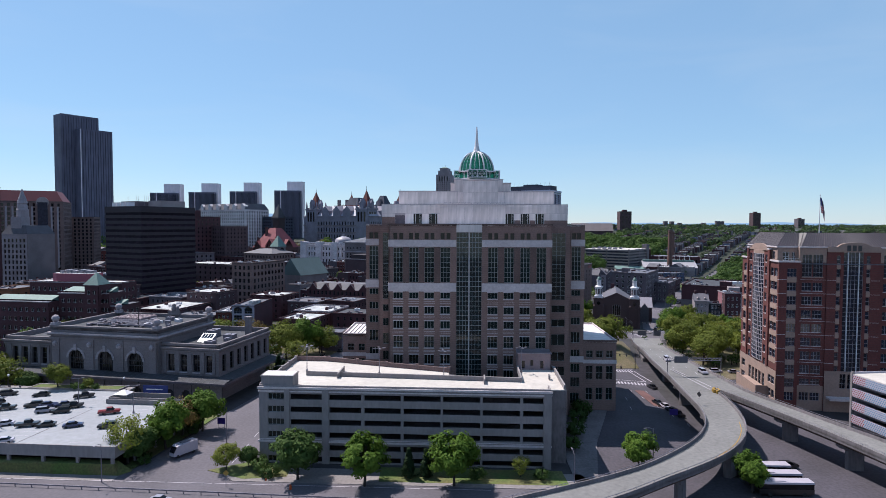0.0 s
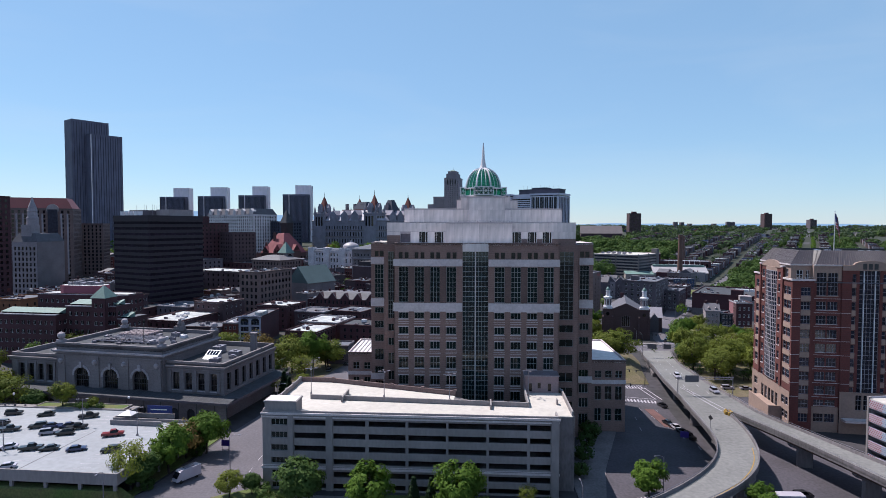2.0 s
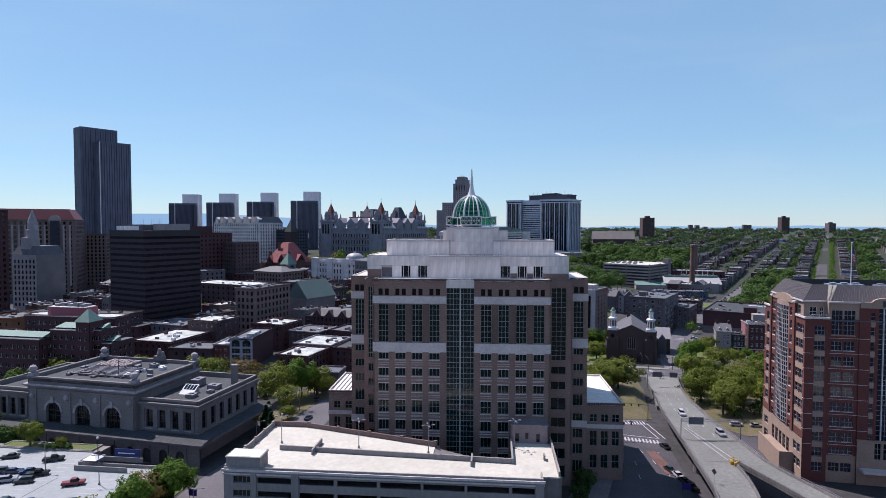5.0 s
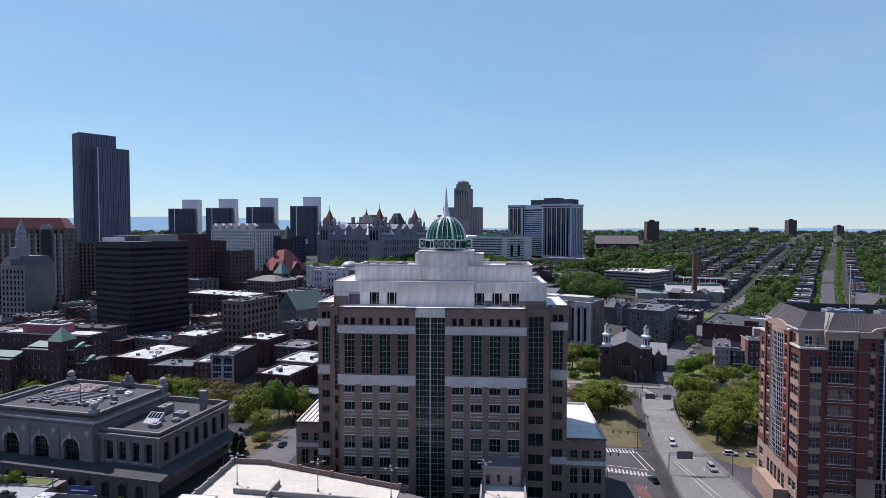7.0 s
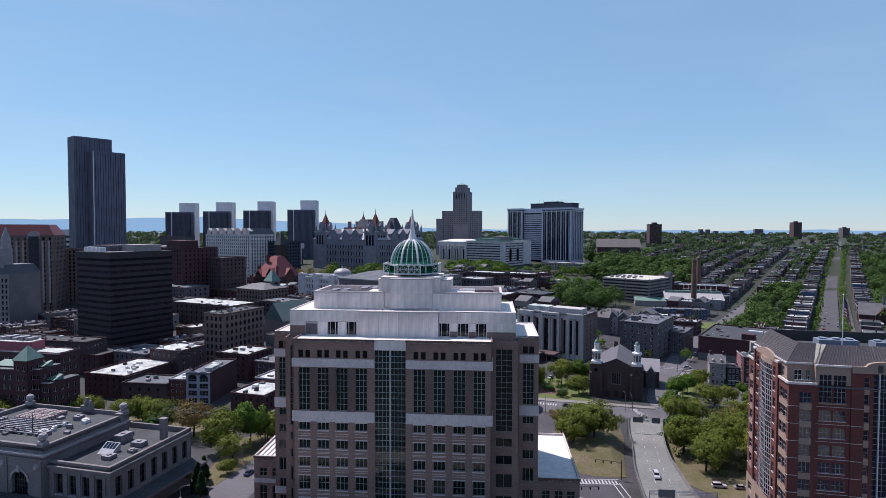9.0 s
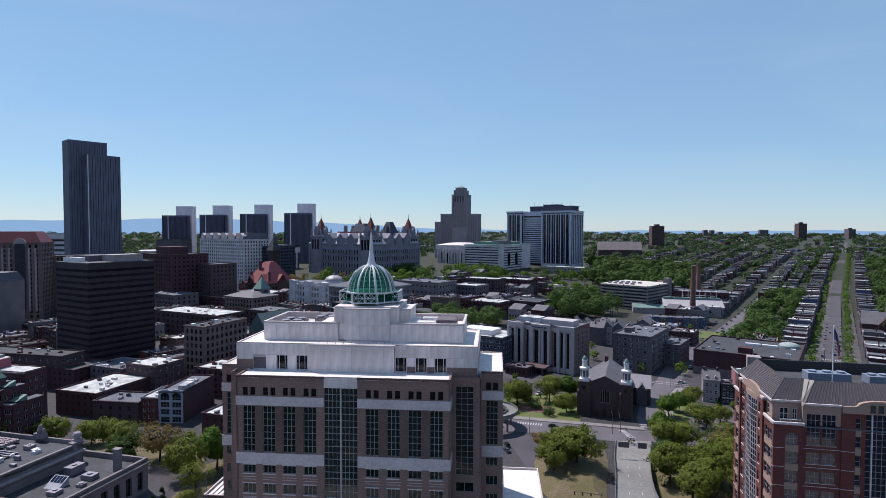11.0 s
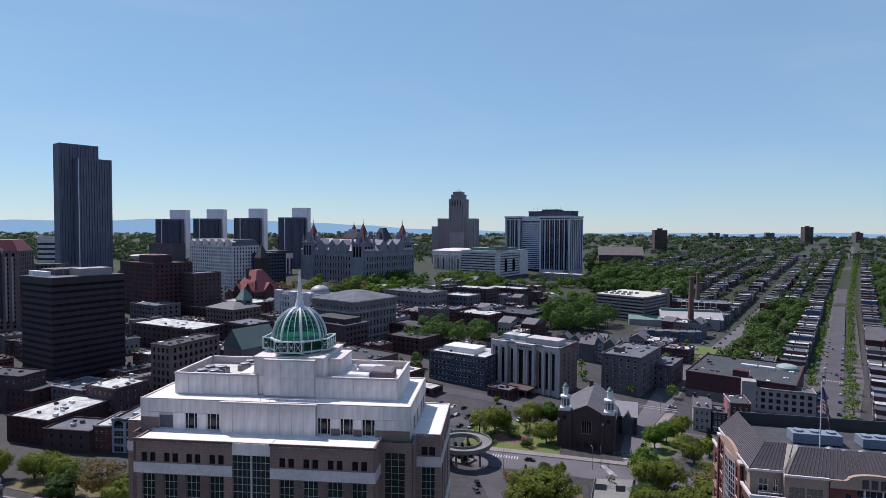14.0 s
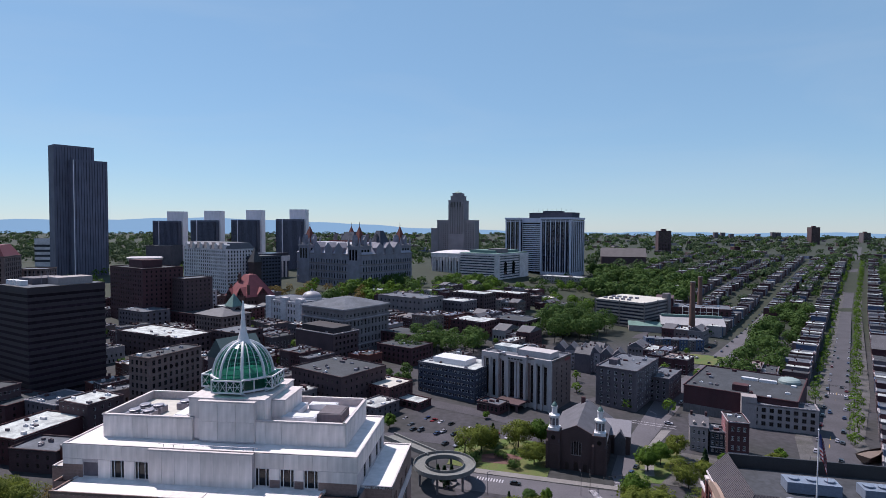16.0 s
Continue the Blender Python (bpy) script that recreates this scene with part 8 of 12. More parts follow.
def town_unit(i, m, w, d, h):
    """One house of the old town: windows with pale heads, a cornice, and a roof with stacks and machines."""
    rng = random.Random(i * 31 + 7)
    (wall, word), (roof, rword) = TOWNWALL[rng.randrange(9)], TOWNROOF[rng.randrange(6)]
    t = thing("town_house", m, word + " house with a flat " + rword, "house", "houses of the old town")
    ws, sets, trim = Solid(), [], Solid()
    fl = rng.uniform(3.3, 3.9)
    floors = max(2, int((h - 1.4) / fl))
    ww, wh = rng.uniform(1.0, 1.4), rng.uniform(1.7, 2.2)
    for k, ln in (("f", w), ("r", d), ("b", w), ("l", d)):
        q = side(w, d, k)
        hs = [(a, b, 1.1 + fl * j, 1.1 + fl * j + wh) for j in range(floors) for a, b in even(ln, max(2, int(ln / rng.uniform(2.6, 3.4))), ww)] if k in "fr" else []
        pierced(ws, ln, -5, h, hs, q, 0.2)
        sets.append((hs, q))
        for a, b, c0, c1 in hs:
            trim.box(a - 0.15, -0.08, c1, b + 0.15, 0, c1 + 0.3, 0, q).box(a - 0.1, -0.1, c0 - 0.18, b + 0.1, 0, c0, 0, q)
        if k in "fr":
            trim.box(-0.15, -0.35, h - 0.55, ln + 0.15, 0, h - 0.1, 0, q)
        ws.box(-0.02, -0.03, h - 0.1, ln + 0.02, 0.3, h + 0.12, 0, q)
    part("wall", ws, wall, t)
    part("trim", trim, STONE_PALE if rng.random() < 0.5 else wall, t, "window heads, sills and cornice", kind="stuff")
    far_windows(t, sets, 1, 2, WHITEMETAL if rng.random() < 0.5 else MULLDARK, DGLASS, 0.2, 0.1)
    if rng.random() < 0.16:
        part("roof", Solid().gable(-w / 2, -d / 2, w / 2, d / 2, h - 0.2, h + min(w, d) * 0.3, "x" if rng.random() < 0.5 else "y", 0.2), SLATE, t, "pitched slate roof")
    else:
        part("roof", Solid().box(-w / 2 + 0.3, -d / 2 + 0.3, h - 0.8, w / 2 - 0.3, d / 2 - 0.3, h - 0.45), roof, t)
    u = Solid()
    for _ in range(rng.randrange(3, 7)):
        x, y, a, b, c = rng.uniform(-w / 2 + 1.5, w / 2 - 1.5), rng.uniform(-d / 2 + 1.5, d / 2 - 1.5), rng.uniform(0.4, 1.3), rng.uniform(0.4, 1.1), rng.uniform(0.5, 1.6)
        u.box(x - a, y - b, h - 0.5, x + a, y + b, h + c - 0.4, rng.randrange(3))
    for x in (-w / 2 + 0.1, w / 2 - 0.9):
        y = rng.uniform(-d / 3, d / 3)
        u.box(x, y, h - 0.5, x + 0.8, y + 1.3, h + rng.uniform(1.0, 2.2), 2)
    part("roof_unit", u, [STEEL, WHITEMETAL, BRICK_DK], t, "roof units and chimneys", kind="stuff")


def infill(i, kx, ky, w, d, h):
    """A short row of such houses side by side."""
    rng = random.Random(i)
    n = 2 if w < 27 else 3
    m = rot_at(kx, ky, land(kx, ky) - 0.1, -33 + rng.uniform(-3, 3)) @ pose(-w, 0, 0)
    cut = [0.0] + [w * (k + rng.uniform(-0.12, 0.12)) / n for k in range(1, n)] + [w]
    for k in range(n):
        a, b = cut[k], cut[k + 1] - 0.06
        dd = d * rng.uniform(0.75, 1.0)
        town_unit(i * 4 + k, m @ pose((a + b) / 2, dd / 2 + rng.uniform(0, 1.2), 0), b - a, dd, h * rng.uniform(0.78, 1.15))


infill(0, -313, 92, 35, 23, 12.8)
infill(1, -323, 141, 37, 24, 10.4)
infill(2, -310, 174, 28, 24, 13.1)
infill(3, -293, 213, 29, 26, 11.4)
infill(4, -157, 217, 33, 23, 14.2)
infill(5, -328, 236, 35, 22, 14.7)
infill(6, -274, 242, 30, 21, 12.2)
infill(7, -144, 250, 30, 22, 14.1)
infill(8, -309, 265, 32, 26, 12.4)
infill(9, -125, 279, 30, 22, 14.7)
infill(10, -267, 279, 34, 22, 14.0)
infill(11, -61, 288, 33, 24, 15.6)
infill(12, 100, 292, 37, 27, 13.6)
infill(13, -302, 302, 37, 27, 13.7)
infill(14, -226, 303, 29, 24, 11.5)
infill(15, 259, 305, 31, 25, 10.4)
infill(16, -96, 311, 27, 22, 9.6)
infill(17, -262, 326, 28, 26, 11.4)
infill(18, 208, 330, 29, 22, 13.0)
infill(19, 96, 336, 29, 27, 13.8)
infill(20, -297, 349, 37, 24, 13.2)
infill(21, -110, 353, 35, 26, 12.5)
infill(22, -233, 357, 29, 27, 14.2)
infill(23, 210, 371, 35, 26, 9.5)
infill(24, 97, 377, 35, 25, 15.0)
infill(25, -278, 378, 31, 23, 11.3)
infill(26, -202, 379, 37, 22, 9.6)
infill(27, -24, 397, 32, 26, 12.5)
infill(28, -130, 400, 29, 24, 12.0)
infill(29, -315, 411, 29, 22, 14.6)
infill(30, 13, 415, 34, 21, 14.8)
infill(31, -55, 426, 30, 27, 11.7)
infill(32, 257, 431, 36, 25, 13.1)
infill(33, 28, 438, 33, 28, 11.7)
infill(34, -412, 441, 30, 25, 10.0)
infill(35, -24, 447, 29, 28, 9.1)
infill(36, -90, 449, 37, 24, 12.4)
infill(37, -325, 459, 28, 22, 8.4)
infill(38, 69, 462, 35, 22, 12.9)
infill(39, -54, 466, 35, 21, 12.9)
infill(40, -378, 468, 34, 22, 13.3)
infill(41, -151, 471, 35, 23, 8.2)
infill(42, -124, 487, 32, 28, 11.5)
infill(43, -306, 489, 35, 24, 10.8)
infill(44, -353, 494, 29, 24, 11.7)
infill(45, -81, 501, 32, 28, 11.7)
infill(46, -231, 515, 33, 28, 11.9)
infill(47, -287, 518, 34, 25, 13.4)
infill(48, -336, 533, 30, 27, 9.2)
infill(49, -187, 544, 36, 22, 12.7)
infill(50, -264, 553, 37, 27, 9.5)
infill(51, 147, 570, 29, 27, 10.8)
infill(52, -334, 574, 36, 22, 12.0)
infill(53, 125, 601, 31, 23, 11.6)
infill(54, -276, 110, 25, 21, 10.0)
infill(55, -240, 128, 27, 22, 15.9)
infill(56, -93, 225, 23, 21, 15.4)
infill(57, -68, 251, 22, 17, 11.9)
infill(58, -179, 273, 23, 18, 12.7)
infill(59, 49, 291, 25, 19, 14.0)
infill(60, -24, 306, 21, 17, 10.7)
infill(61, -328, 378, 23, 19, 11.7)
infill(62, -91, 383, 24, 19, 14.5)
infill(63, -76, 406, 22, 18, 9.0)
infill(64, -169, 417, 21, 16, 10.6)
infill(65, 84, 486, 25, 17, 8.2)
infill(66, 8, 510, 21, 20, 9.7)
infill(67, 107, 637, 22, 17, 13.2)
infill(68, -230, 156, 18, 17, 12.0)
infill(69, -47, 220, 19, 13, 12.3)
infill(70, -177, 354, 22, 13, 14.0)
infill(71, -45, 519, 18, 14, 13.6)
infill(72, 20, 545, 34, 26, 18.0)
infill(73, 60, 560, 36, 24, 16.0)
infill(74, 98, 535, 30, 24, 14.0)
infill(75, 24, 590, 30, 26, 15.0)
infill(76, 70, 470, 30, 22, 13.0)
infill(77, 58, 440, 24, 20, 12.0)
infill(78, -20, 545, 30, 24, 14.0)
infill(79, 96, 500, 22, 20, 11.0)
infill(80, 130, 650, 34, 24, 12.0)
infill(81, 60, 650, 40, 22, 12.0)
infill(82, -52, 560, 26, 22, 12.0)


# red terrace with pointed gables
def gabled_terrace():
    t = thing("gabled_terrace", rot_at(-72, 205, 0, -18), "red brick terrace with pointed gables", "terrace")
    w, d, h = 46.0, 18.0, 17.0
    m = pose(-w / 2, 0, 0)
    hs = [(a, b, 1.5 + 4.0 * i, 4.0 + 4.0 * i) for i in range(4) for a, b in even(w, 15, 1.2)]
    part("front_wall", pierced(Solid(), w, 0, h, hs, m, 0.2), BRICK_DK, t)
    far_windows(t, [(hs, m)], 1, 2, MULLDARK, DGLASS, 0.2)
    for k in range(5):
        x = -w / 2 + w * (k + 0.5) / 5
        part("gable", Solid().gable(x - 3.2, -0.3, x + 3.2, d / 2, h - 0.1, h + 4.0, "y", 0.05), BRICK_DK, t)
        part("gable_coping", Solid().tube((x - 3.3, -0.4, h), (x, -0.4, h + 4.1), 0.18, n=5).tube((x, -0.4, h + 4.1), (x + 3.3, -0.4, h), 0.18, n=5), STONE, t)
    part("roof", Solid().hip(-w / 2, 0, w / 2, d, h, h + 4.0, 0.5, 0.2), SLATE, t)
    for x in (-w / 2, w / 2 - 0.3):
        part("side_wall", Solid().box(x, 0, 0, x + 0.3, d, h), BRICK_DK, t)
    part("back_wall", Solid().box(-w / 2, d - 0.3, 0, w / 2, d, h), BRICK_DK, t)
    for k in range(4):
        part("chimney", Solid().box(-w / 2 + 6 + k * 11, d / 2, h, -w / 2 + 7.2 + k * 11, d / 2 + 1, h + 5.5), BRICK_DK, t)


gabled_terrace()


# dark brick hall with green roofs and a pink penthouse
def green_roof_hall():
    t = thing("green_roofed_hall", rot_at(-173.5, 99.5, 0, -10), "dark red brick offices with green copper roofs", "office building")
    for x0, y0, x1, y1, h, roof in ((-46, -7, -14, 9, 23.6, 1), (-14, -1, 0, 15, 27.2, 1), (0.3, -1.6, 7.3, 6, 31.3, 0), (7.3, 1, 10.5, 12, 27.2, 1), (10.5, 2, 15, 17, 21.2, 1), (-46, 16, 5.5, 27, 30.4, 0)):
        w = x1 - x0
        part("wing", Solid().box(x0, y0 + 0.3, 0, x1, y1, h), BRICK_DK, t)
        m = pose(x0, y0, 0)
        n = max(2, round(w / 3.2))
        fl = max(3, round(h / 4.4))
        hs = [(a, bb, 1.6 + i * (h - 2) / fl, 3.5 + i * (h - 2) / fl) for i in range(fl) for a, bb in even(w, n, 1.7)]
        part("front_wall", pierced(Solid(), w, 0, h, hs, m, 0.28), BRICK_DK, t)
        mr = pose(x1, y0, 0, 0, 0, 90)
        hr = [(a, bb, 1.6 + i * (h - 2) / fl, 3.5 + i * (h - 2) / fl) for i in range(fl) for a, bb in even(y1 - y0, max(2, round((y1 - y0) / 3.4)), 1.6)]
        part("side_wall", pierced(Solid(), y1 - y0, 0, h, hr, mr @ pose(0, -0.3, 0), 0.28), BRICK_DK, t)
        far_windows(t, [(hs, m), (hr, mr @ pose(0, -0.3, 0))], 2, 1, WHITEMETAL, DGLASS, 0.28, 0.07)
        part("terrace_edge", Solid().box(x0 - 0.3, y0 - 0.3, h - 0.25, x1 + 0.3, y0 + 0.1, h + 0.15), STONE_PALE, t, "pale parapet edge")
        if roof:
            part("roof", Solid().add([(x0 + 0.3, y0 + 2.0, h + 0.7), (x1 - 0.2, y0 + 2.0, h + 0.7), (x1 - 0.2, y0 + 7, h + 2.4), (x0 + 1.6, y0 + 7, h + 2.4), (x0 + 0.3, y0 + 7, h), (x1 - 0.2, y0 + 7, h)], [(0, 1, 2, 3), (3, 2, 5, 4), (0, 3, 4), (1, 5, 2)]), COPPER, t, "green copper roof")
            part("attic_wall", Solid().box(x0 + 0.8, y0 + 2.3, h, x1 - 0.6, y0 + 6.5, h + 0.8), DGLASS, t)
            part("flat_roof", Solid().box(x0, y0 + 0.3, h - 0.1, x1, y1, h + 0.05), ROOFGREY, t)
    part("tower_roof", Solid().hip(0.3, -1.6, 7.3, 6, 31.3, 36.8, 0.03, 0.5), COPPER, t, "green copper pyramid roof")
    rim_roof(t, rect(-46, 16, 5.5, 27), 30.5, 0.4, ROOFSTAINED, BRICK_DK, 0.4)
    n = 20
    pink = [(-23.5 + 11.5 * max(-1, min(1, 1.25 * math.cos(2 * math.pi * k / n))), 22 + 4.6 * max(-1, min(1, 1.25 * math.sin(2 * math.pi * k / n)))) for k in range(n)]
    part("penthouse", Solid().prism(pink, 30.4, 34.6), mat("pink render wall", (0.46, 0.14, 0.17), 0.85, 0.12), t, "pink rendered penthouse")
    part("penthouse_roof", Solid().prism([(-23.5 + (x + 23.5) * 0.96, 22 + (y - 22) * 0.94) for x, y in pink], 34.6, 34.75), ROOFSTAINED, t)
    for k in range(5):
        part("roof_unit", Solid().box(-32 + k * 3.6, 20, 34.7, -29.5 + k * 3.6, 25, 36.0 + 0.5 * (k % 2)), STEEL, t)


green_roof_hall()


# ---- tall buildings ----
def banded_tower():
    """Dark office slab of floor bands."""
    kx, ky, w, d, h = -207.8, 221.3, 38.3, 44.5, 71.0
    t = thing("dark_office_tower", rot_at(kx, ky, land(kx, ky), -28) @ pose(-w / 2, d / 2, 0), "dark brown office tower with horizontal window bands", "office tower")
    n = 17
    fl = (h - 4) / n
    for i in range(n):
        z = 2 + fl * i
        part("window_band", Solid().box(-w / 2 + 0.2, -d / 2 + 0.2, z, w / 2 - 0.2, d / 2 - 0.2, z + fl * 0.45), DULLGLASS, t, "dark window band")
        part("spandrel", Solid().box(-w / 2, -d / 2, z + fl * 0.45, w / 2, d / 2, z + fl), BLACKCLAD, t, "dark brown spandrel")
    part("crown", Solid().box(-w / 2, -d / 2, h - 2, w / 2, d / 2, h), BLACKCLAD, t)
    part("roof", Solid().box(-w / 2 + 1, -d / 2 + 1, h, w / 2 - 1, d / 2 - 1, h + 0.1), ROOFGREY, t)
    part("foundation", Solid().box(-w / 2, -d / 2, -6, w / 2, d / 2, 2), BLACKCLAD, t)
    part("plant_room", Solid().box(-16, -12, h, 2, 8, h + 4), GREYSTUCCO, t)
    part("plant_room", Solid().box(2.5, -4, h, 16, 16, h + 4.5), CREAM, t)
    for i in range(10):
        part("aerial", Solid().lathe([(0.12, h), (0.06, h + 8)], 5, cx=-14 + i * 3.0, cy=-8 + (i % 3) * 6), STEEL, t)
    for i in range(4):
        part("cooler", Solid().box(-16 + i * 5, -19, h, -12 + i * 5, -15, h + 3), WHITEMETAL, t)


banded_tower()


def ribbed(name, label, kx, ky, rot, w, d, z0, z1, wall, glass_m, pitch, rib=0.45, bands=0):
    """A slab tower of close upright ribs, front right corner at (kx, ky)."""
    t = thing(name, rot_at(kx, ky, z0, rot) @ pose(-w / 2, d / 2, 0), label, "tower")
    h = z1 - z0
    part("core", Solid().box(-w / 2 + 0.6, -d / 2 + 0.6, 0, w / 2 - 0.6, d / 2 - 0.6, h - 3), glass_m, t)
    for k, ln in (("f", w), ("r", d), ("l", d), ("b", w)):
        m = side(w, d, k)
        n = max(2, round(ln / pitch))
        s = Solid()
        for i in range(n + 1):
            u = (ln - rib) * i / n
            s.box(u, 0, 0, u + rib, 0.65, h - 3, m=m)
        part("ribs", s, wall, t, "upright stone ribs")
    part("crown", Solid().box(-w / 2, -d / 2, h - 3, w / 2, d / 2, h), wall, t)
    if bands:
        for i in range(1, bands):
            part("floor_band", Solid().box(-w / 2 + 0.3, -d / 2 + 0.3, h * i / bands, w / 2 - 0.3, d / 2 - 0.3, h * i / bands + 0.6), wall, t)
    return t


# pale marble, with its shade and far haze put into the blue grey
SHADEMARBLE = mat("marble in painted shade and haze", (0.20, 0.215, 0.28), 0.7, 0.2, 20, 3, 0.05, streak=6)
SHAFTWHITE = mat("smooth white marble", (1.28, 1.25, 1.16), 0.6, 0.12, 14, 3, 0.02, streak=6)
DARKSTRIP = glass("dark tower glass", (0.06, 0.066, 0.088), 0.3, 0.2)
sky_a = ribbed("skyscraper", "tall dark grey skyscraper of upright ribs", -522, 772, 52, 47, 26, land(-560, 760), 208, SHADEMARBLE, DARKSTRIP, 3.9, 3.0)
ribbed("skyscraper", "taller rear slab of the grey skyscraper", -544, 773, 52, 54, 28, land(-560, 760), 230, SHADEMARBLE, DARKSTRIP, 3.9, 3.0)
part("corner_seam", Solid().box(-23.6, -13.5, 0, -22.6, -12.9, 207 - land(-560, 760)), SHAFTWHITE, sky_a, "pale marble seam at the corner")
for x0, x1, y, zt, wl, wr in ((-524.6, -477.8, 900, 118, -505, -475.6), (-452.5, -406.3, 895, 119.2, -434, -404), (-374.4, -328.1, 885, 120.4, -353, -325), (-289.7, -243.5, 870, 121.5, -270, -241.6)):
    z0 = land(x0, y)
    at_ = ribbed("agency_tower", "dark ribbed office slab on the far plaza", x1, y, 0, x1 - x0, 12, z0, zt, SHADEMARBLE, DARKSTRIP, 1.6, 0.7)
    part("corner_seam", Solid().box(-(x1 - x0) * 0.27, -6.3, 0, -(x1 - x0) * 0.27 + 1.3, -5.9, zt - z0 - 0.3), SHAFTWHITE, at_, "white marble seam")
    sh = thing("agency_shaft", rot_at((wl + wr) / 2, y + 22, z0), "white marble stair shaft of the office slab", "tower")
    part("shaft", Solid().prism([(-(wr - wl) / 2, -9), ((wr - wl) / 2, -9), ((wr - wl) / 2, 9), (-(wr - wl) / 2, 9)], 0, zt + 17 - z0), SHAFTWHITE, sh)


# stepped art deco tower
DECOSTONE = coursed("grey tower limestone", (0.40, 0.385, 0.38), (0.33, 0.32, 0.31), 0.6)


def deco_tower():
    z0 = land(10, 950)
    t = thing("art_deco_tower", rot_at(16, 950, z0, -14), "grey limestone art deco tower with a stepped crown", "office tower")
    for x0, x1, y0, y1, zt, fl in ((-36, 36, 0, 30, 121, 22), (-13.5, 16, -3, 30, 157, 30), (-10, 12.5, -1, 26, 165, 0), (-7, 9.5, 1, 23, 170, 0)):
        h = zt - z0
        w = x1 - x0
        m = pose(x0, y0, 0)
        hs = []
        if fl:
            n = round(w / 4.6)
            zs = 60 if zt > 150 else 4
            hs = [(a, b, z, z + 2.0) for z in np.arange(zs, h - 5, 3.7).tolist() for a, b in even(w, n, 1.7)]
        part("front_wall", pierced(Solid(), w, 0, h, hs, m, 0.4), DECOSTONE, t)
        part("window_backing", Solid().box(x0 + 0.2, y0 + 0.36, 0, x1 - 0.2, y0 + 0.4, h - 3), DGLASS, t)
        part("body", Solid().box(x0, y0 + 0.41, -5, x1, y1, h - 0.02), DECOSTONE, t)
        part("parapet", Solid().box(x0 - 0.3, y0 - 0.3, h, x1 + 0.3, y1 + 0.3, h + 1.2), DECOSTONE, t)
    h = 169 - z0
    for i in range(4):
        part("crown_window", Solid().box(-8 + i * 5.2, -3.2, h - 24, -5.8 + i * 5.2, -2.9, h - 14), DGLASS, t)
    part("roof", Solid().hip(-7, 1, 9.5, 23, h + 1.2, h + 5, 0.3, 0.0), COPPER, t, "low pyramid roof")
    part("mast", Solid().lathe([(0.3, h + 4), (0.1, h + 10)], 6, cx=2, cy=12), STEEL, t)
    part("podium", Solid().box(-48, 2, -5, -36, 28, 70), DECOSTONE, t)


deco_tower()


def twin_office():
    z0 = land(215, 900)
    t = thing("striped_office_tower", rot_at(215, 901, z0, -33), "white office tower with dark vertical glass bands", "office tower")
    white = mat("white precast", (0.86, 0.92, 0.98), 0.7, 0.1, 8, 1, 0.05)
    navy = glass("navy tower glass", (0.010, 0.014, 0.03), 0.12, 0.3)
    for u0, u1, v0, v1, top, nf, ns in ((-57, 0, 0, 58, 127, 6, 7), (-128, -98, 0, 46, 127, 3, 5)):
        h = top - z0
        part("core", Solid().box(u0 + 0.8, v0 + 0.8, 0, u1 - 0.8, v1 - 0.8, h - 5), navy, t)
        part("crown", Solid().box(u0 - 1.4, v0 - 1.4, h - 3.4, u1 + 1.4, v1 + 1.4, h).box(u0 - 0.8, v0 - 0.8, h - 7, u1 + 0.8, v1 + 0.8, h - 5.4), white, t)
        part("crown_gap", Solid().box(u0 - 0.2, v0 - 0.2, h - 5.4, u1 + 0.2, v1 + 0.2, h - 3.4), navy, t)
        part("plinth", Solid().box(u0, v0, -6, u1, v1, 9), white, t)
        for i in range(nf + 1):
            wd = 2.6 if i in (0, nf) else 1.5
            u = u0 + (u1 - u0 - wd) * i / nf
            part("pier", Solid().box(u, v0 - 0.7, 0, u + wd, v0 + 0.9, h - 5), white, t)
        for i in range(nf):
            u = u0 + (u1 - u0) * (i + 0.5) / nf
            part("thin_pier", Solid().box(u - 0.2, v0 + 0.3, 0, u + 0.2, v0 + 0.9, h - 7), white, t)
        for j in range(ns + 1):
            v = v0 + (v1 - v0 - 1.8) * j / ns
            part("pier", Solid().box(u1 - 0.9, v, 0, u1 + 0.7, v + 1.8, h - 5), white, t)
            part("pier", Solid().box(u0 - 0.7, v, 0, u0 + 0.9, v + 1.8, h - 5), white, t)
    part("link_core", Solid().box(-98, 9, -6, -57, 44, 124 - z0), navy, t)
    for i in range(24):
        part("floor_band", Solid().box(-98.1, 8, 8 + i * 3.6, -56.9, 44.6, 10.2 + i * 3.6), white, t)
    part("link_crown", Solid().box(-99, 7, 118 - z0, -56, 45.5, 126.4 - z0), white, t)
    part("plant_storey", Solid().box(-86, 12, 122 - z0, -4, 46, 135 - z0).box(-87, 11, 135 - z0, -3, 47, 136 - z0).box(-60, 14, 136 - z0, -30, 40, 139 - z0), BLUECLAD, t, "blue grey plant storey")
    for i in range(9):
        part("aerial", Solid().lathe([(0.25, 138 - z0), (0.12, 143.5 - z0)], 5, cx=-80 + i * 9, cy=18), STEEL, t)


twin_office()


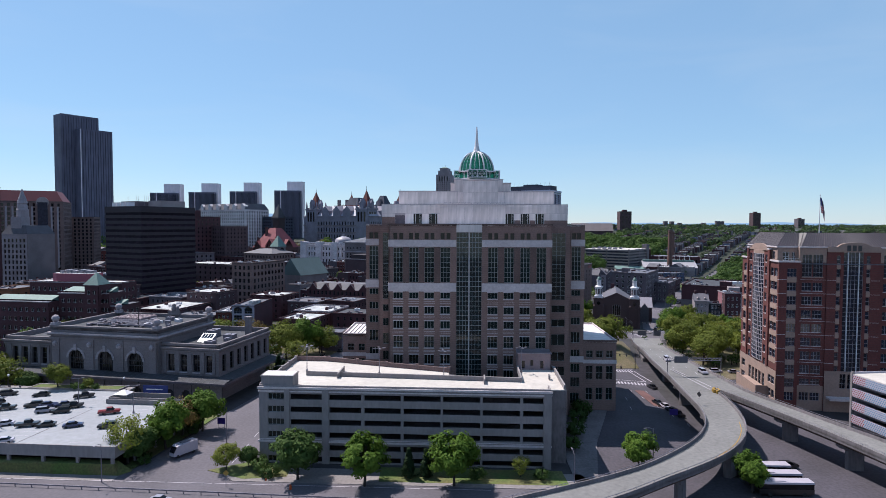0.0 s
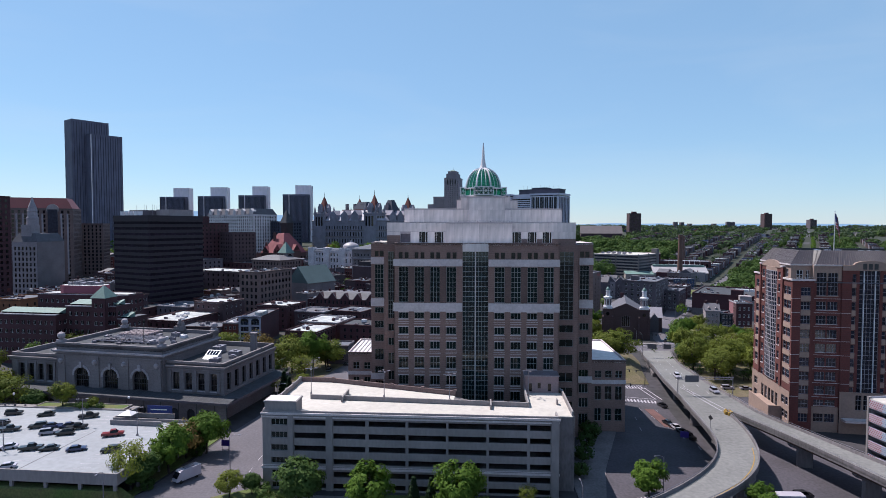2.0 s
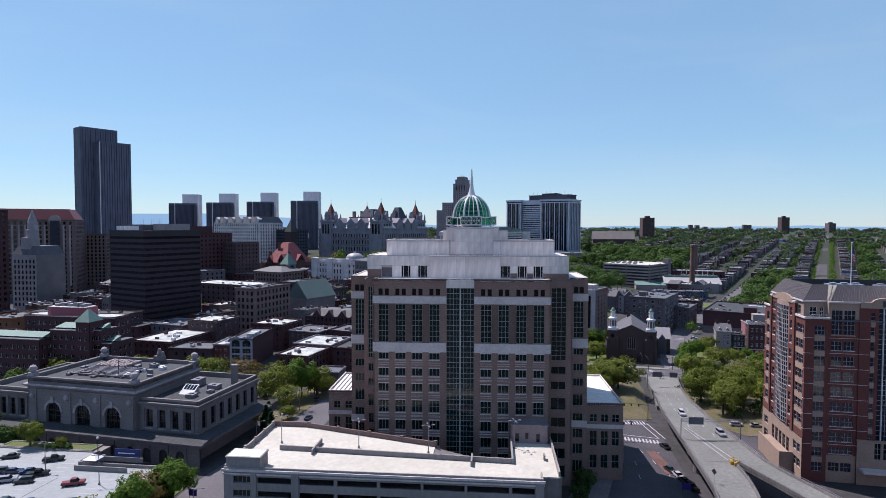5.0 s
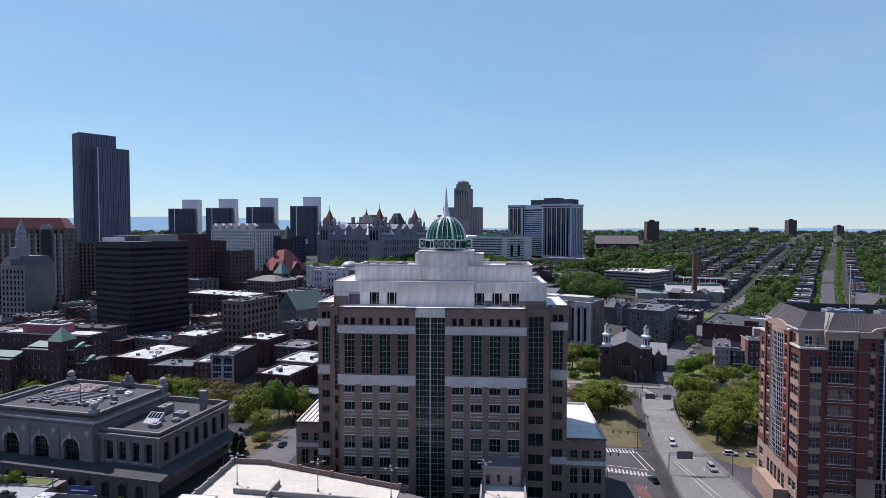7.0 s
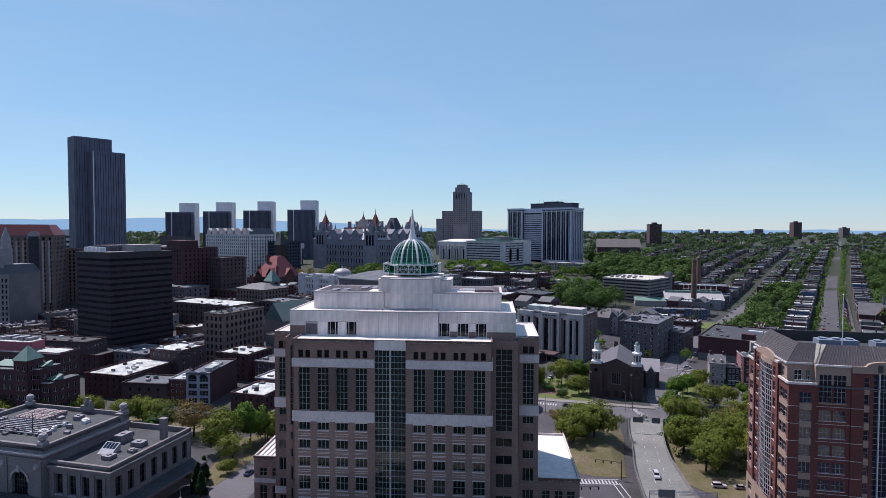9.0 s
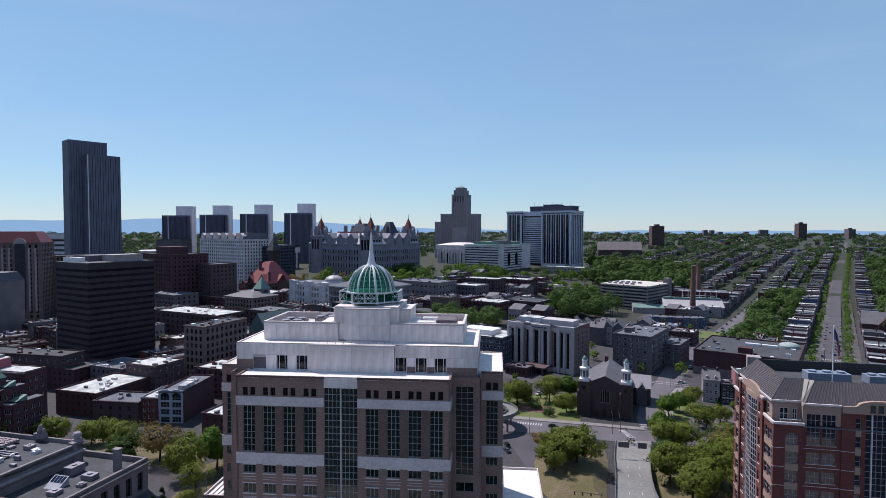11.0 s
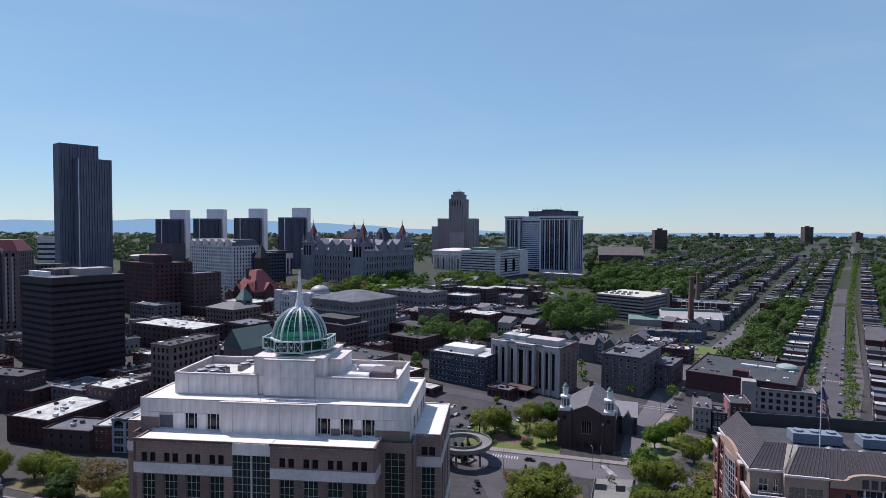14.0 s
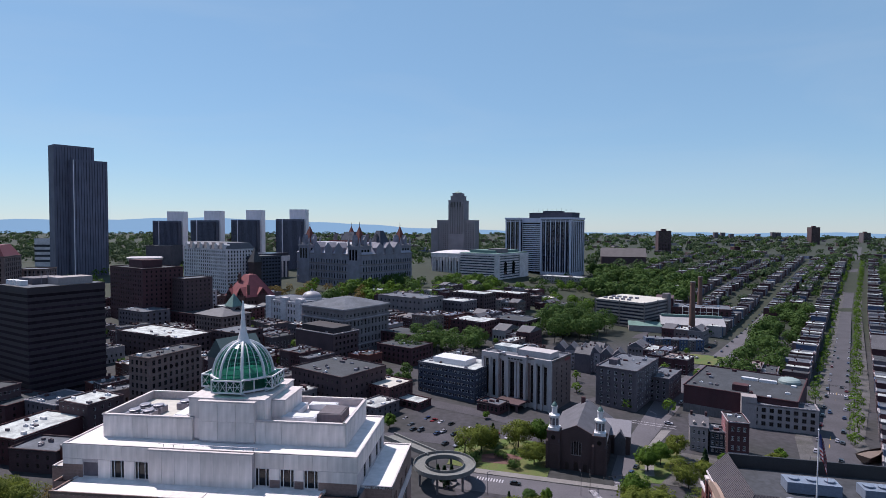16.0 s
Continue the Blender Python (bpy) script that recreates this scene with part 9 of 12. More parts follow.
def education_hall():
    kx, ky = 87, 803
    z0 = land(kx, ky)
    t = thing("education_hall", rot_at(kx, ky, z0, -33), "long white marble office building with a green copper roof edge", "public building")
    h = 67 - z0
    w, d = 72, 100
    for k, ln in (("f", w), ("r", d), ("l", d), ("b", w)):
        m = pose(-w / 2, d / 2, 0) @ side(w, d, k)
        for i in range(9):
            part("floor_band", Solid().box(0, 0, i * 4.2, ln, 0.7, i * 4.2 + 2.3, m=m), STONE_WHITE, t)
        part("parapet", Solid().box(-0.5, -0.8, h - 3.2, ln + 0.5, 0.9, h, m=m), STONE_WHITE, t)
        if k == "r":
            for u in (24, 50, 76):
                part("arched_window", Solid().box(u - 4, -0.3, 8, u + 4, 0.1, 24, m=m).lathe([(4, 0), (4, 0.4)], 16, m=m @ pose(u, 0.1, 24, 90, 0, 0)), DGLASS, t)
    part("core", Solid().box(-w + 0.5, 0.5, -3, -0.5, d - 0.5, h - 2), DARKSTRIP, t)
    part("corner_pier", Solid().box(-6, -0.4, 0, 0.5, 6, h - 0.1).box(-6, 70, 0, 0.6, d, h - 0.1), STONE_WHITE, t)
    part("roof", Solid().box(-w, 0, h, 0, d, h + 1.0).box(-w + 10, 14, h + 1, -14, d - 10, h + 5), COPPER, t, "green copper roof")
    part("roof_plant", Solid().box(-30, 20, h + 1, -8, 46, h + 8), STONE, t)
    # temple wing
    part("temple_wall", Solid().box(-w - 58, 2, -3, -w, 60, h - 8), STONE_WHITE, t)
    part("temple_head", Solid().box(-w - 60, 0, h - 8, -w + 1, 62, h - 1).hip(-w - 60, 0, -w + 1, 62, h - 1, h + 3, 0.4, 0.0), STONE_WHITE, t)
    for i in range(10):
        part("column", Solid().lathe([(1.6, 0), (1.5, h * 0.5), (1.3, h - 8)], 10, cx=-w - 55 + i * 5.9, cy=-0.6), STONE_WHITE, t)
    for i in range(4):
        part("dark_bay", Solid().box(-w - 52 + i * 14, 1.9, 4, -w - 46 + i * 14, 2.02, h - 14), DGLASS, t)


education_hall()


CAPSTONE = coursed("weathered grey granite", (0.40, 0.41, 0.44), (0.31, 0.32, 0.34), 0.6)


def capitol():
    kx, ky = -95, 640
    z0 = land(kx, ky)
    t = thing("capitol", rot_at(kx, ky, z0, -33), "grey granite capitol with red pyramid turrets", "public building")
    w, d, h = 128, 102, 46
    for k, ln in (("f", w), ("r", d), ("b", w), ("l", d)):
        m = pose(-w / 2, d / 2, 0) @ side(w, d, k)
        hs = []
        if k in "fr":
            hs = [(a, b, z, z + zz) for z, zz in ((4, 5), (13, 6), (23, 6), (33, 5)) for a, b in even(ln, 24 if k == "f" else 20, 2.2)]
        part("wall", pierced(Solid(), ln, -4, h, hs, m, 0.8), CAPSTONE, t)
        for z in (11, 21.5, 31.5, 44.5):
            part("string_course", Solid().box(-0.6, -0.8, z, ln + 0.6, 0, z + 1.2, m=m), STONE, t)
    part("inside", Solid().box(-w + 0.9, 0.9, 0, -0.9, d - 0.9, h - 2), DGLASS, t)
    part("roof", Solid().hip(-w, 0, 0, d, h, h + 15, 0.72, 0.0), mat("pale grey slate roof", (0.50, 0.52, 0.55), 0.6, 0.15), t, "pale grey slate roof")
    for x, y in ((-112, 10), (-14, 10), (-14, 92), (-112, 92)):
        part("turret", Solid().box(x - 11, y - 11, 0, x + 11, y + 11, h + 10).box(x - 12, y - 12, h + 9, x + 12, y + 12, h + 11), CAPSTONE, t)
        part("turret_roof", Solid().add([(x - 7, y - 7, h + 11), (x + 7, y - 7, h + 11), (x + 7, y + 7, h + 11), (x - 7, y + 7, h + 11), (x - 5.2, y - 5.2, h + 20), (x + 5.2, y - 5.2, h + 20), (x + 5.2, y + 5.2, h + 20), (x - 5.2, y + 5.2, h + 20), (x, y, h + 38)],
             [(0, 1, 5, 4), (1, 2, 6, 5), (2, 3, 7, 6), (3, 0, 4, 7), (4, 5, 8), (5, 6, 8), (6, 7, 8), (7, 4, 8)]), REDSLATE, t, "steep dark red turret roof")
        part("turret_eaves", Solid().hip(x - 11.5, y - 11.5, x + 11.5, y + 11.5, h + 11, h + 14.5, 0.5, 0.0), SLATE, t)
        for k in range(3):
            part("turret_window", Solid().box(x - 7.5 + k * 5.5, y - 11.25, h - 8, x - 4.5 + k * 5.5, y - 10.9, h + 6).box(x + 10.9, y - 7.5 + k * 5.5, h - 8, x + 11.25, y - 4.5 + k * 5.5, h + 6), DGLASS, t)
        part("finial", Solid().lathe([(0.5, h + 36), (0.15, h + 43)], 6, cx=x, cy=y), DARKSTEEL, t)
        pn, dm = Solid(), Solid()
        for dx, dy in ((-10, -10), (10, -10), (10, 10), (-10, 10)):
            pn.lathe([(1.5, h + 8), (1.5, h + 16), (0.1, h + 22)], 6, cx=x + dx, cy=y + dy)
        for dx, dy in ((0, -8), (8, 0), (0, 8), (-8, 0)):
            dm.box(x + dx - 3, y + dy - 3, h + 11, x + dx + 3, y + dy + 3, h + 19).gable(x + dx - 3, y + dy - 3, x + dx + 3, y + dy + 3, h + 19, h + 25, "y" if dx == 0 else "x", 0.2)
        part("pinnacles", pn, CAPSTONE, t, kind="stuff")
        part("dormers", dm, CAPSTONE, t, kind="stuff")
    for x, y in ((-84, 6), (-62, 6), (-42, 6), (-6, 34), (-6, 52), (-6, 70)):
        part("gable_bay", Solid().box(x - 7, y - 7, h - 2, x + 7, y + 7, h + 8).gable(x - 7, y - 7, x + 7, y + 7, h + 8, h + 15, "y" if y < 20 else "x", 0.2), CAPSTONE, t)
    for i in range(6):
        part("chimney", Solid().box(-100 + i * 16, 44, h + 10, -96 + i * 16, 48, h + 26), STONE, t)
    part("dark_roof", Solid().hip(-84, 38, -52, 64, h + 12, h + 29, 0.4, 0.0).hip(-32, 40, -4, 68, h + 2, h + 31, 0.25, 0.0), BLUECLAD, t, "dark slate high roofs")
    part("red_ridge", Solid().box(-98, 34, h + 15, -30, 36, h + 17).box(-36, 30, h + 15, -34, 74, h + 17.2), REDSLATE, t, "red ridge tiles")


capitol()


def courts():
    z0 = land(-50, 346) - 1
    t = thing("county_courthouse", rot_at(-50, 346, z0, -33), "grey granite courthouse with a shallow hipped roof", "courthouse")
    w, d, h = 50, 52, 37
    for k, ln in (("f", w), ("r", d), ("b", w), ("l", d)):
        m = pose(-w / 2, d / 2, 0) @ side(w, d, k)
        hs = [(a, b, z, z + zz) for z, zz in ((3, 2.6), (8, 4.4), (15, 4.4), (22, 4.4), (30, 2.4)) for a, b in even(ln, 12, 1.8)] if k in "fr" else []
        part("wall", pierced(Solid(), ln, -3, h, hs, m, 0.5), STONE, t)
        far_windows(t, [(hs, m)], 1, 2, STONE_PALE, DGLASS, 0.5, 0.15)
        for z, p in ((27.5, 0.9), (h - 1.0, 1.2), (6.4, 0.5)):
            part("cornice", Solid().box(-p, -p, z, ln + p, 0, z + 1.0, m=m), STONE_PALE, t)
    part("roof", Solid().hip(-w, 0, 0, d, h, h + 5.5, 0.25, 1.2), ROOFGREY, t, "grey hipped roof")
    z0 = land(-104, 420) - 1
    t = thing("marble_courthouse", rot_at(-102, 415, z0, -33), "white marble courthouse with a grey dome", "courthouse")
    w, d, h = 56, 30, 29
    for k, ln in (("f", w), ("r", d), ("b", w), ("l", d)):
        m = pose(-w / 2, d / 2, 0) @ side(w, d, k)
        hs = [(a, b, z, z + zz) for z, zz in ((3, 2.4), (8.5, 4.2), (15.5, 4.2), (22, 2.8)) for a, b in even(ln, 13 if k == "f" else 7, 1.8)] if k in "fr" else []
        part("wall", pierced(Solid(), ln, -3, h, hs, m, 0.5), STONE_WHITE, t)
        far_windows(t, [(hs, m)], 1, 2, STONE_WHITE, DGLASS, 0.5, 0.15)
        part("cornice", Solid().box(-0.8, -0.8, h - 2.5, ln + 0.8, 0, h - 1.6, m=m), STONE_WHITE, t)
    part("roof", Solid().box(-w, 0, h - 0.8, 0, d, h - 0.4), ROOFGREY, t)
    for x in (-52, -30, -8):
        part("pavilion", Solid().box(x - 4, -1.2, 0, x + 4, 4, h + 1.6), STONE_WHITE, t)
    part("drum", Solid().lathe([(9, h - 0.4), (9, h + 1.5)], 28, -14, 20), STONE_WHITE, t)
    part("dome", Solid().lathe([(9 * math.cos(a), h + 1.5 + 5.6 * math.sin(a)) for a in [math.pi / 2 * k / 8 for k in range(8)]] + [(1.2, h + 7.2), (1.0, h + 9)], 28, -14, 20), mat("pale lead", (0.45, 0.45, 0.45), 0.5, 0.12), t, "pale grey dome")


courts()


def city_hall():
    z0 = land(-195, 500)
    t = thing("city_hall", rot_at(-190, 497, z0, -33), "dark red stone hall with a red tiled roof and tower", "town hall")
    dark = coursed("dark red sandstone", (0.15, 0.075, 0.065), (0.11, 0.055, 0.05), 0.5)
    soot = coursed("blackened sandstone", (0.06, 0.045, 0.045), (0.045, 0.035, 0.035), 0.5)
    w, d, h = 38, 36, 15
    hs = [(a, b, z, z + 3) for z in (2, 8) for a, b in even(w, 8, 1.8)]
    for k, ln in (("f", w), ("r", d), ("b", w), ("l", d)):
        m = pose(-w / 2, d / 2, 0) @ side(w, d, k)
        q = hs if k == "f" else ([(a, b, z, z + 3) for z in (2, 8) for a, b in even(d, 8, 1.8)] if k == "r" else [])
        part("wall", pierced(Solid(), ln, -3, h, q, m, 0.4), dark, t)
        far_windows(t, [(q, m)], 1, 2, dark, DGLASS, 0.4, 0.15)
    part("roof", Solid().hip(-w, 0, 0, d, h, h + 23, 0.22, 0.6), REDROOF, t, "steep red tiled roof")
    for x, y, gw, al in ((-30, -1, 4.5, "y"), (-8, -2, 6.5, "y"), (1, 20, 6, "x")):
        if al == "y":
            part("gable_front", Solid().box(x - gw, y, 0, x + gw, y + 8, h + 2).gable(x - gw, y, x + gw, y + 1, h + 2, h + 2 + gw * 1.25, "y", 0.0), dark, t)
            part("gable_roof", Solid().gable(x - gw, y + 0.5, x + gw, y + 13, h + 2.1, h + 2.3 + gw * 1.25, "y", 0.5), REDROOF, t)
            hs = [(x - gw + u, x - gw + u + 1.4) for u in (gw * 0.35, gw - 0.7, gw * 1.65 - 1.4)]
        else:
            part("gable_front", Solid().box(x - 8, y - gw, 0, x, y + gw, h + 2).gable(x - 1, y - gw, x, y + gw, h + 2, h + 2 + gw * 1.25, "x", 0.0), dark, t)
            part("gable_roof", Solid().gable(x - 13, y - gw, x - 0.5, y + gw, h + 2.1, h + 2.3 + gw * 1.25, "x", 0.5), REDROOF, t)
            hs = []
        for u0, u1 in hs:
            for zz in (4, 9.5, h + 1):
                part("window", Solid().box(u0, y - 0.06, zz, u1, y - 0.01, zz + 3), DGLASS, t)
    part("skylight", Solid().box(-12.5, 3.2, h + 6.6, -10.3, 3.6, h + 8.6), COPPER_PALE, t)
    part("chimney", Solid().box(-3, 3, h, -1, 5, h + 13), dark, t)
    part("chimney", Solid().box(-36, 4, h, -34, 6, h + 12), dark, t)
    part("chimney", Solid().box(-26, 8, h, -23, 10, h + 24), dark, t)
    part("tower", Solid().box(-33, 26, 0, -23, 36, 50).box(-33.6, 25.4, 47, -22.4, 36.6, 50.5), soot, t, "square blackened stone tower")
    part("tower_roof", Solid().hip(-33.4, 25.6, -22.6, 36.4, 50.5, 67, 0.02, 0.6), ROOFDARK, t, "dark pyramid tower roof")
    z1 = land(-160, 400)
    c = thing("green_belfry_church", rot_at(-161, 398, z1, -30), "small stone church tower with a green copper roof", "church")
    part("tower", Solid().box(-5, -5, 0, 5, 5, 27).box(-5.5, -5.5, 18, 5.5, 5.5, 18.8), STONE, c)
    part("tower_roof", Solid().hip(-5, -5, 5, 5, 27, 38, 0.03, 0.8), COPPER, c, "green copper pyramid roof")
    for k in range(4):
        part("belfry_arch", Solid().box(-3, -0.1, 19.5, 3, 0, 23).lathe([(3, 0), (3, 0.1)], 14, m=pose(0, 0, 23, 90, 0, 0)), DGLASS, c, at=pose(0, 0, 0, 0, 0, 90 * k) @ pose(0, -5, 0))
    z2 = land(-112, 270)
    g = thing("green_roofed_chapel", rot_at(-119, 272, z2, -33), "stone hall with a dull green gable roof", "hall")
    part("wall", Solid().box(-10, 0, 0, 10, 30, 17), STONE, g)
    part("gable_wall", Solid().gable(-10, 0, 10, 30, 17, 29, "y", 0.0), STONE, g)
    part("roof", Solid().gable(-10.5, 0.4, 10.5, 30, 17.3, 30, "y", 0.6), mat("dull green roof", (0.13, 0.21, 0.19), 0.7, 0.15), g, "dull green roof")
    # tan block with a low hipped roof
    b = block("tan_block", "tan brick block with a low hipped roof and arched windows", "office building", -160, 372, -28, 36, 30, 23, BRICK_TAN, SLATE, 5, 9, 7, (1.6, 2.4), split=False)
    part("hip_roof", Solid().hip(-18, -15, 18, 15, 23, 27, 0.3, 0.8), SLATE, b)
    a = block("arched_brick_block", "tan and red brick block with arched upper windows", "office building", -131, 214, -20, 16, 38, 33.5, BRICK_TAN, ROOFDARK, 7, 4, 9, (1.7, 2.7), panes=(2, 2))
    for i in range(9):
        u = even(38, 9, 1.7)[i]
        part("arch_head", Solid().lathe([(1.1, 0), (1.1, 0.15)], 14, m=side(16, 38, "r") @ pose((u[0] + u[1]) / 2, 0.05, 25.4, 90, 0, 0)), DGLASS, a)
    roof_clutter(a, 16, 38, 32.8, 9, 60)
    # big stone block with red mansard, clock tower, ornate white hotel, brown block, museum
    m1 = block("stone_office_block", "grey stone office block of upright strips with a red mansard", "office building", -360, 383, 22, 76, 40, 71, BRICK_TAN, ROOFGREY, 16, 15, 8, (2.0, 2.9), split=False)
    part("mansard", Solid().hip(-38, -20, 38, 20, 71, 81, 0.7, -0.6), mat("dark red metal roof", (0.26, 0.035, 0.045), 0.6, 0.15), m1, "dark red mansard roof")
    for i in range(15):
        part("strip_pier", Solid().box(i * 5.05 + 0.1, -0.5, 8, i * 5.05 + 1.5, 0, 66, m=side(76, 40, "f")), STONE_PALE, m1)
    part("arched_gable", Solid().lathe([(5, 0), (5, 1.4)], 24, m=pose(21.5, -19.1, 70, 90, 0, 0)), CREAM, m1)
    part("glass_bay", Solid().box(55.5, -0.7, 12, 63.5, -0.1, 70, m=side(76, 40, "f")), DARKSTRIP, m1, "dark glass bay")
    m2 = block("narrow_stone_tower", "narrow grey stone office tower", "office tower", -357, 427, 15, 27, 24, 54, BRICK_TAN, ROOFGREY, 14, 7, 6, (1.6, 2.4), split=False)
    m3 = thing("clock_tower_block", rot_at(-350, 303, land(-350, 303), -6), "grey stone block with an ornate domed clock tower", "office building")
    part("body", Solid().box(-11, 0.3, 0, 11, 30, 46), STONE, m3)
    hs = [(a, b, 4 + 4.4 * i, 6.8 + 4.4 * i) for i in range(9) for a, b in even(22, 6, 1.6)]
    part("front_wall", pierced(Solid(), 22, 0, 46, hs, pose(-11, 0, 0), 0.3), STONE_PALE, m3)
    part("window_backing", Solid().box(-10.5, 0.24, 1, 10.5, 0.29, 45), DGLASS, m3)
    part("mansard", Solid().hip(-11, 0, 11, 30, 46, 53, 0.7, 0.2), SLATE, m3)
    part("clock_tower", Solid().box(-4.5, 2, 46, 4.5, 11, 60).lathe([(4.4, 60), (4.4, 66), (3.8, 67), (3.4, 71), (3.8, 71.5), (3, 75), (1.5, 79), (0.4, 83)], 12, 0, 9), STONE_PALE, m3, "domed clock tower")
    m4 = block("ornate_white_hotel", "white ornate hotel with a dark mansard roof", "hotel", -256, 598, -33, 98, 40, 56, STONE_WHITE, ROOFGREY, 12, 22, 9, (1.9, 2.6), split=False)
    part("mansard", Solid().hip(-49, -20, 49, 20, 56, 64, 0.8, 0.0), SLATE, m4, "dark mansard roof")
    for i in range(6):
        part("dormer", Solid().box(-44 + i * 17, -20.6, 56, -38 + i * 17, -14, 61).gable(-44 + i * 17, -20.6, -38 + i * 17, -14, 61, 64, "y", 0.3), STONE_WHITE, m4)
    m5 = block("brown_brick_block", "tall dark brown brick block", "office building", -262, 428, -33, 66, 40, 55, BRICK_DK, ROOFDARK, 12, 13, 8, (1.5, 2.0), split=False)
    part("penthouse", Solid().box(-10, -12, 54, 16, 8, 62), BRICK_DK, m5)
    m6 = block("brown_stone_block", "brown stone block beside the brick one", "office building", -228, 440, -33, 22, 30, 44, BRICK_BR, ROOFGREY, 10, 5, 6, (1.4, 1.9), split=False)
    m7 = thing("white_finned_hall", rot_at(-262, 728, land(-262, 728), -33), "white concrete hall with tall fins", "public building")
    part("body", Solid().box(-44, 0.8, 0, 0, 50, 38), DARKSTRIP, m7)
    part("head", Solid().box(-46, -1, 26, 1, 52, 34), STONE_WHITE, m7)
    for i in range(8):
        part("fin", Solid().box(-44 + i * 5.6, -0.4, 0, -41.5 + i * 5.6, 1, 26), STONE_WHITE, m7)
    for i in range(7):
        part("fin", Solid().box(-0.8, 2 + i * 7, 0, 0.5, 5 + i * 7, 26), STONE_WHITE, m7)
    m8 = block("far_white_block", "white stepped concrete hall behind the skyscraper", "public building", -640, 880, 0, 90, 40, 50, STONE_WHITE, ROOFSTAINED, 5, 0, 0)
    for i in range(4):
        part("dark_band", Solid().box(0, -0.3, 8 + i * 9, 90, 0.02, 12 + i * 9, m=side(90, 40, "f")), DARKSTRIP, m8)
    m9 = block("far_grey_block", "grey concrete block far off", "office building", -470, 860, 0, 44, 40, 40, GREYSTUCCO, ROOFGREY, 1, 0, 0)
    eg = thing("oval_hall", rot_at(-480, 800, land(-480, 800), 0), "white curved concrete hall on the plaza", "hall")
    part("bowl", Solid().lathe([(10, 0), (10, 6), (26, 22), (27, 25), (24, 26)], 32), STONE_WHITE, eg)
    dk = block("dark_glass_block", "dark block beside the white hotel", "office building", -225, 612, -33, 34, 40, 46, BLUECLAD, ROOFDARK, 10, 8, 8, (2.4, 2.0), split=False)
    for x, y, w, d, h, lb in ((583, 1500, 34, 26, 62, "dark brown high-rise flats far off"), (1377, 2200, 32, 30, 67, "dark high-rise flats far off"), (1730, 2450, 30, 30, 42, "pale grey flats far off")):
        f = block("far_flats", lb, "apartment block", x, y, 0, w, d, h, BRICK_BR if x < 1600 else GREYSTUCCO, ROOFDARK, 16, 8, 0, (2.4, 2.0), split=False)
        part("plant_room", Solid().box(-6, -6, h - 1, 6, 6, h + 5), BRICK_DK, f)
    for x, y, h in ((1405, 3200, 33), (1443, 3200, 32), (1490, 3200, 24), (1634, 3200, 24), (1718, 3200, 35), (1743, 3200, 34)):
        block("far_flats", "pale block of flats at the horizon", "apartment block", x, y, 0, 22, 20, h, GREYSTUCCO, ROOFGREY, 1, 0, 0)
    ar = thing("armoury", rot_at(368, 1150, land(368, 1150), -10), "large hall with a grey slate gable roof", "hall")
    part("wall", Solid().box(-46, 0, -3, 46, 40, 16), BRICK_BR, ar)
    part("roof", Solid().gable(-46, 0, 46, 40, 16, 34, "x", 1), mat("brownish slate", (0.20, 0.18, 0.17), 0.8, 0.15), ar)


city_hall()


# ---- the hollow: garage, steam plant, chimneys ----
def far_garage():
    t = thing("multi_storey_garage", rot_at(228, 508, land(228, 508), -42), "long grey multi-storey garage with open bands", "parking garage")
    w, d, h = 58, 62, 28.5
    for i in range(8):
        z = i * 3.6
        part("spandrel", Solid().box(-w, 0, z + 1.7, 0, d, z + 3.3), CONCRETE, t, "grey concrete band")
    # dark block stands in for the shade inside the open decks
    part("core", Solid().box(-w + 1.5, 1.5, 0, -1.5, d - 1.5, h), DARKSTRIP, t)
    part("roof_deck", Solid().box(-w + 0.3, 0.3, h, -0.3, d - 0.3, h + 0.3), ROOFPALE, t)
    for x, y in ((-w, 0), (-0.8, 0), (-0.8, d - 0.8), (-w, d - 0.8), (-w / 2, 0), (-0.8, d / 2)):
        part("column", Solid().box(x - 0.1, y - 0.1, 0, x + 0.9, y + 0.9, h + 1), CONCRETE_WORN_SHADE, t)
    part("stair_tower", Solid().box(-6, d - 8, 0, 0.5, d + 0.5, h + 6), CONCRETE_WORN_SHADE, t)
    for k in range(10):
        part("roof_unit", Solid().box(-w + 6 + (k % 5) * 7, 8 + (k // 5) * 18, h + 0.3, -w + 9 + (k % 5) * 7, 12 + (k // 5) * 18, h + 2.2), STEEL, t)


far_garage()


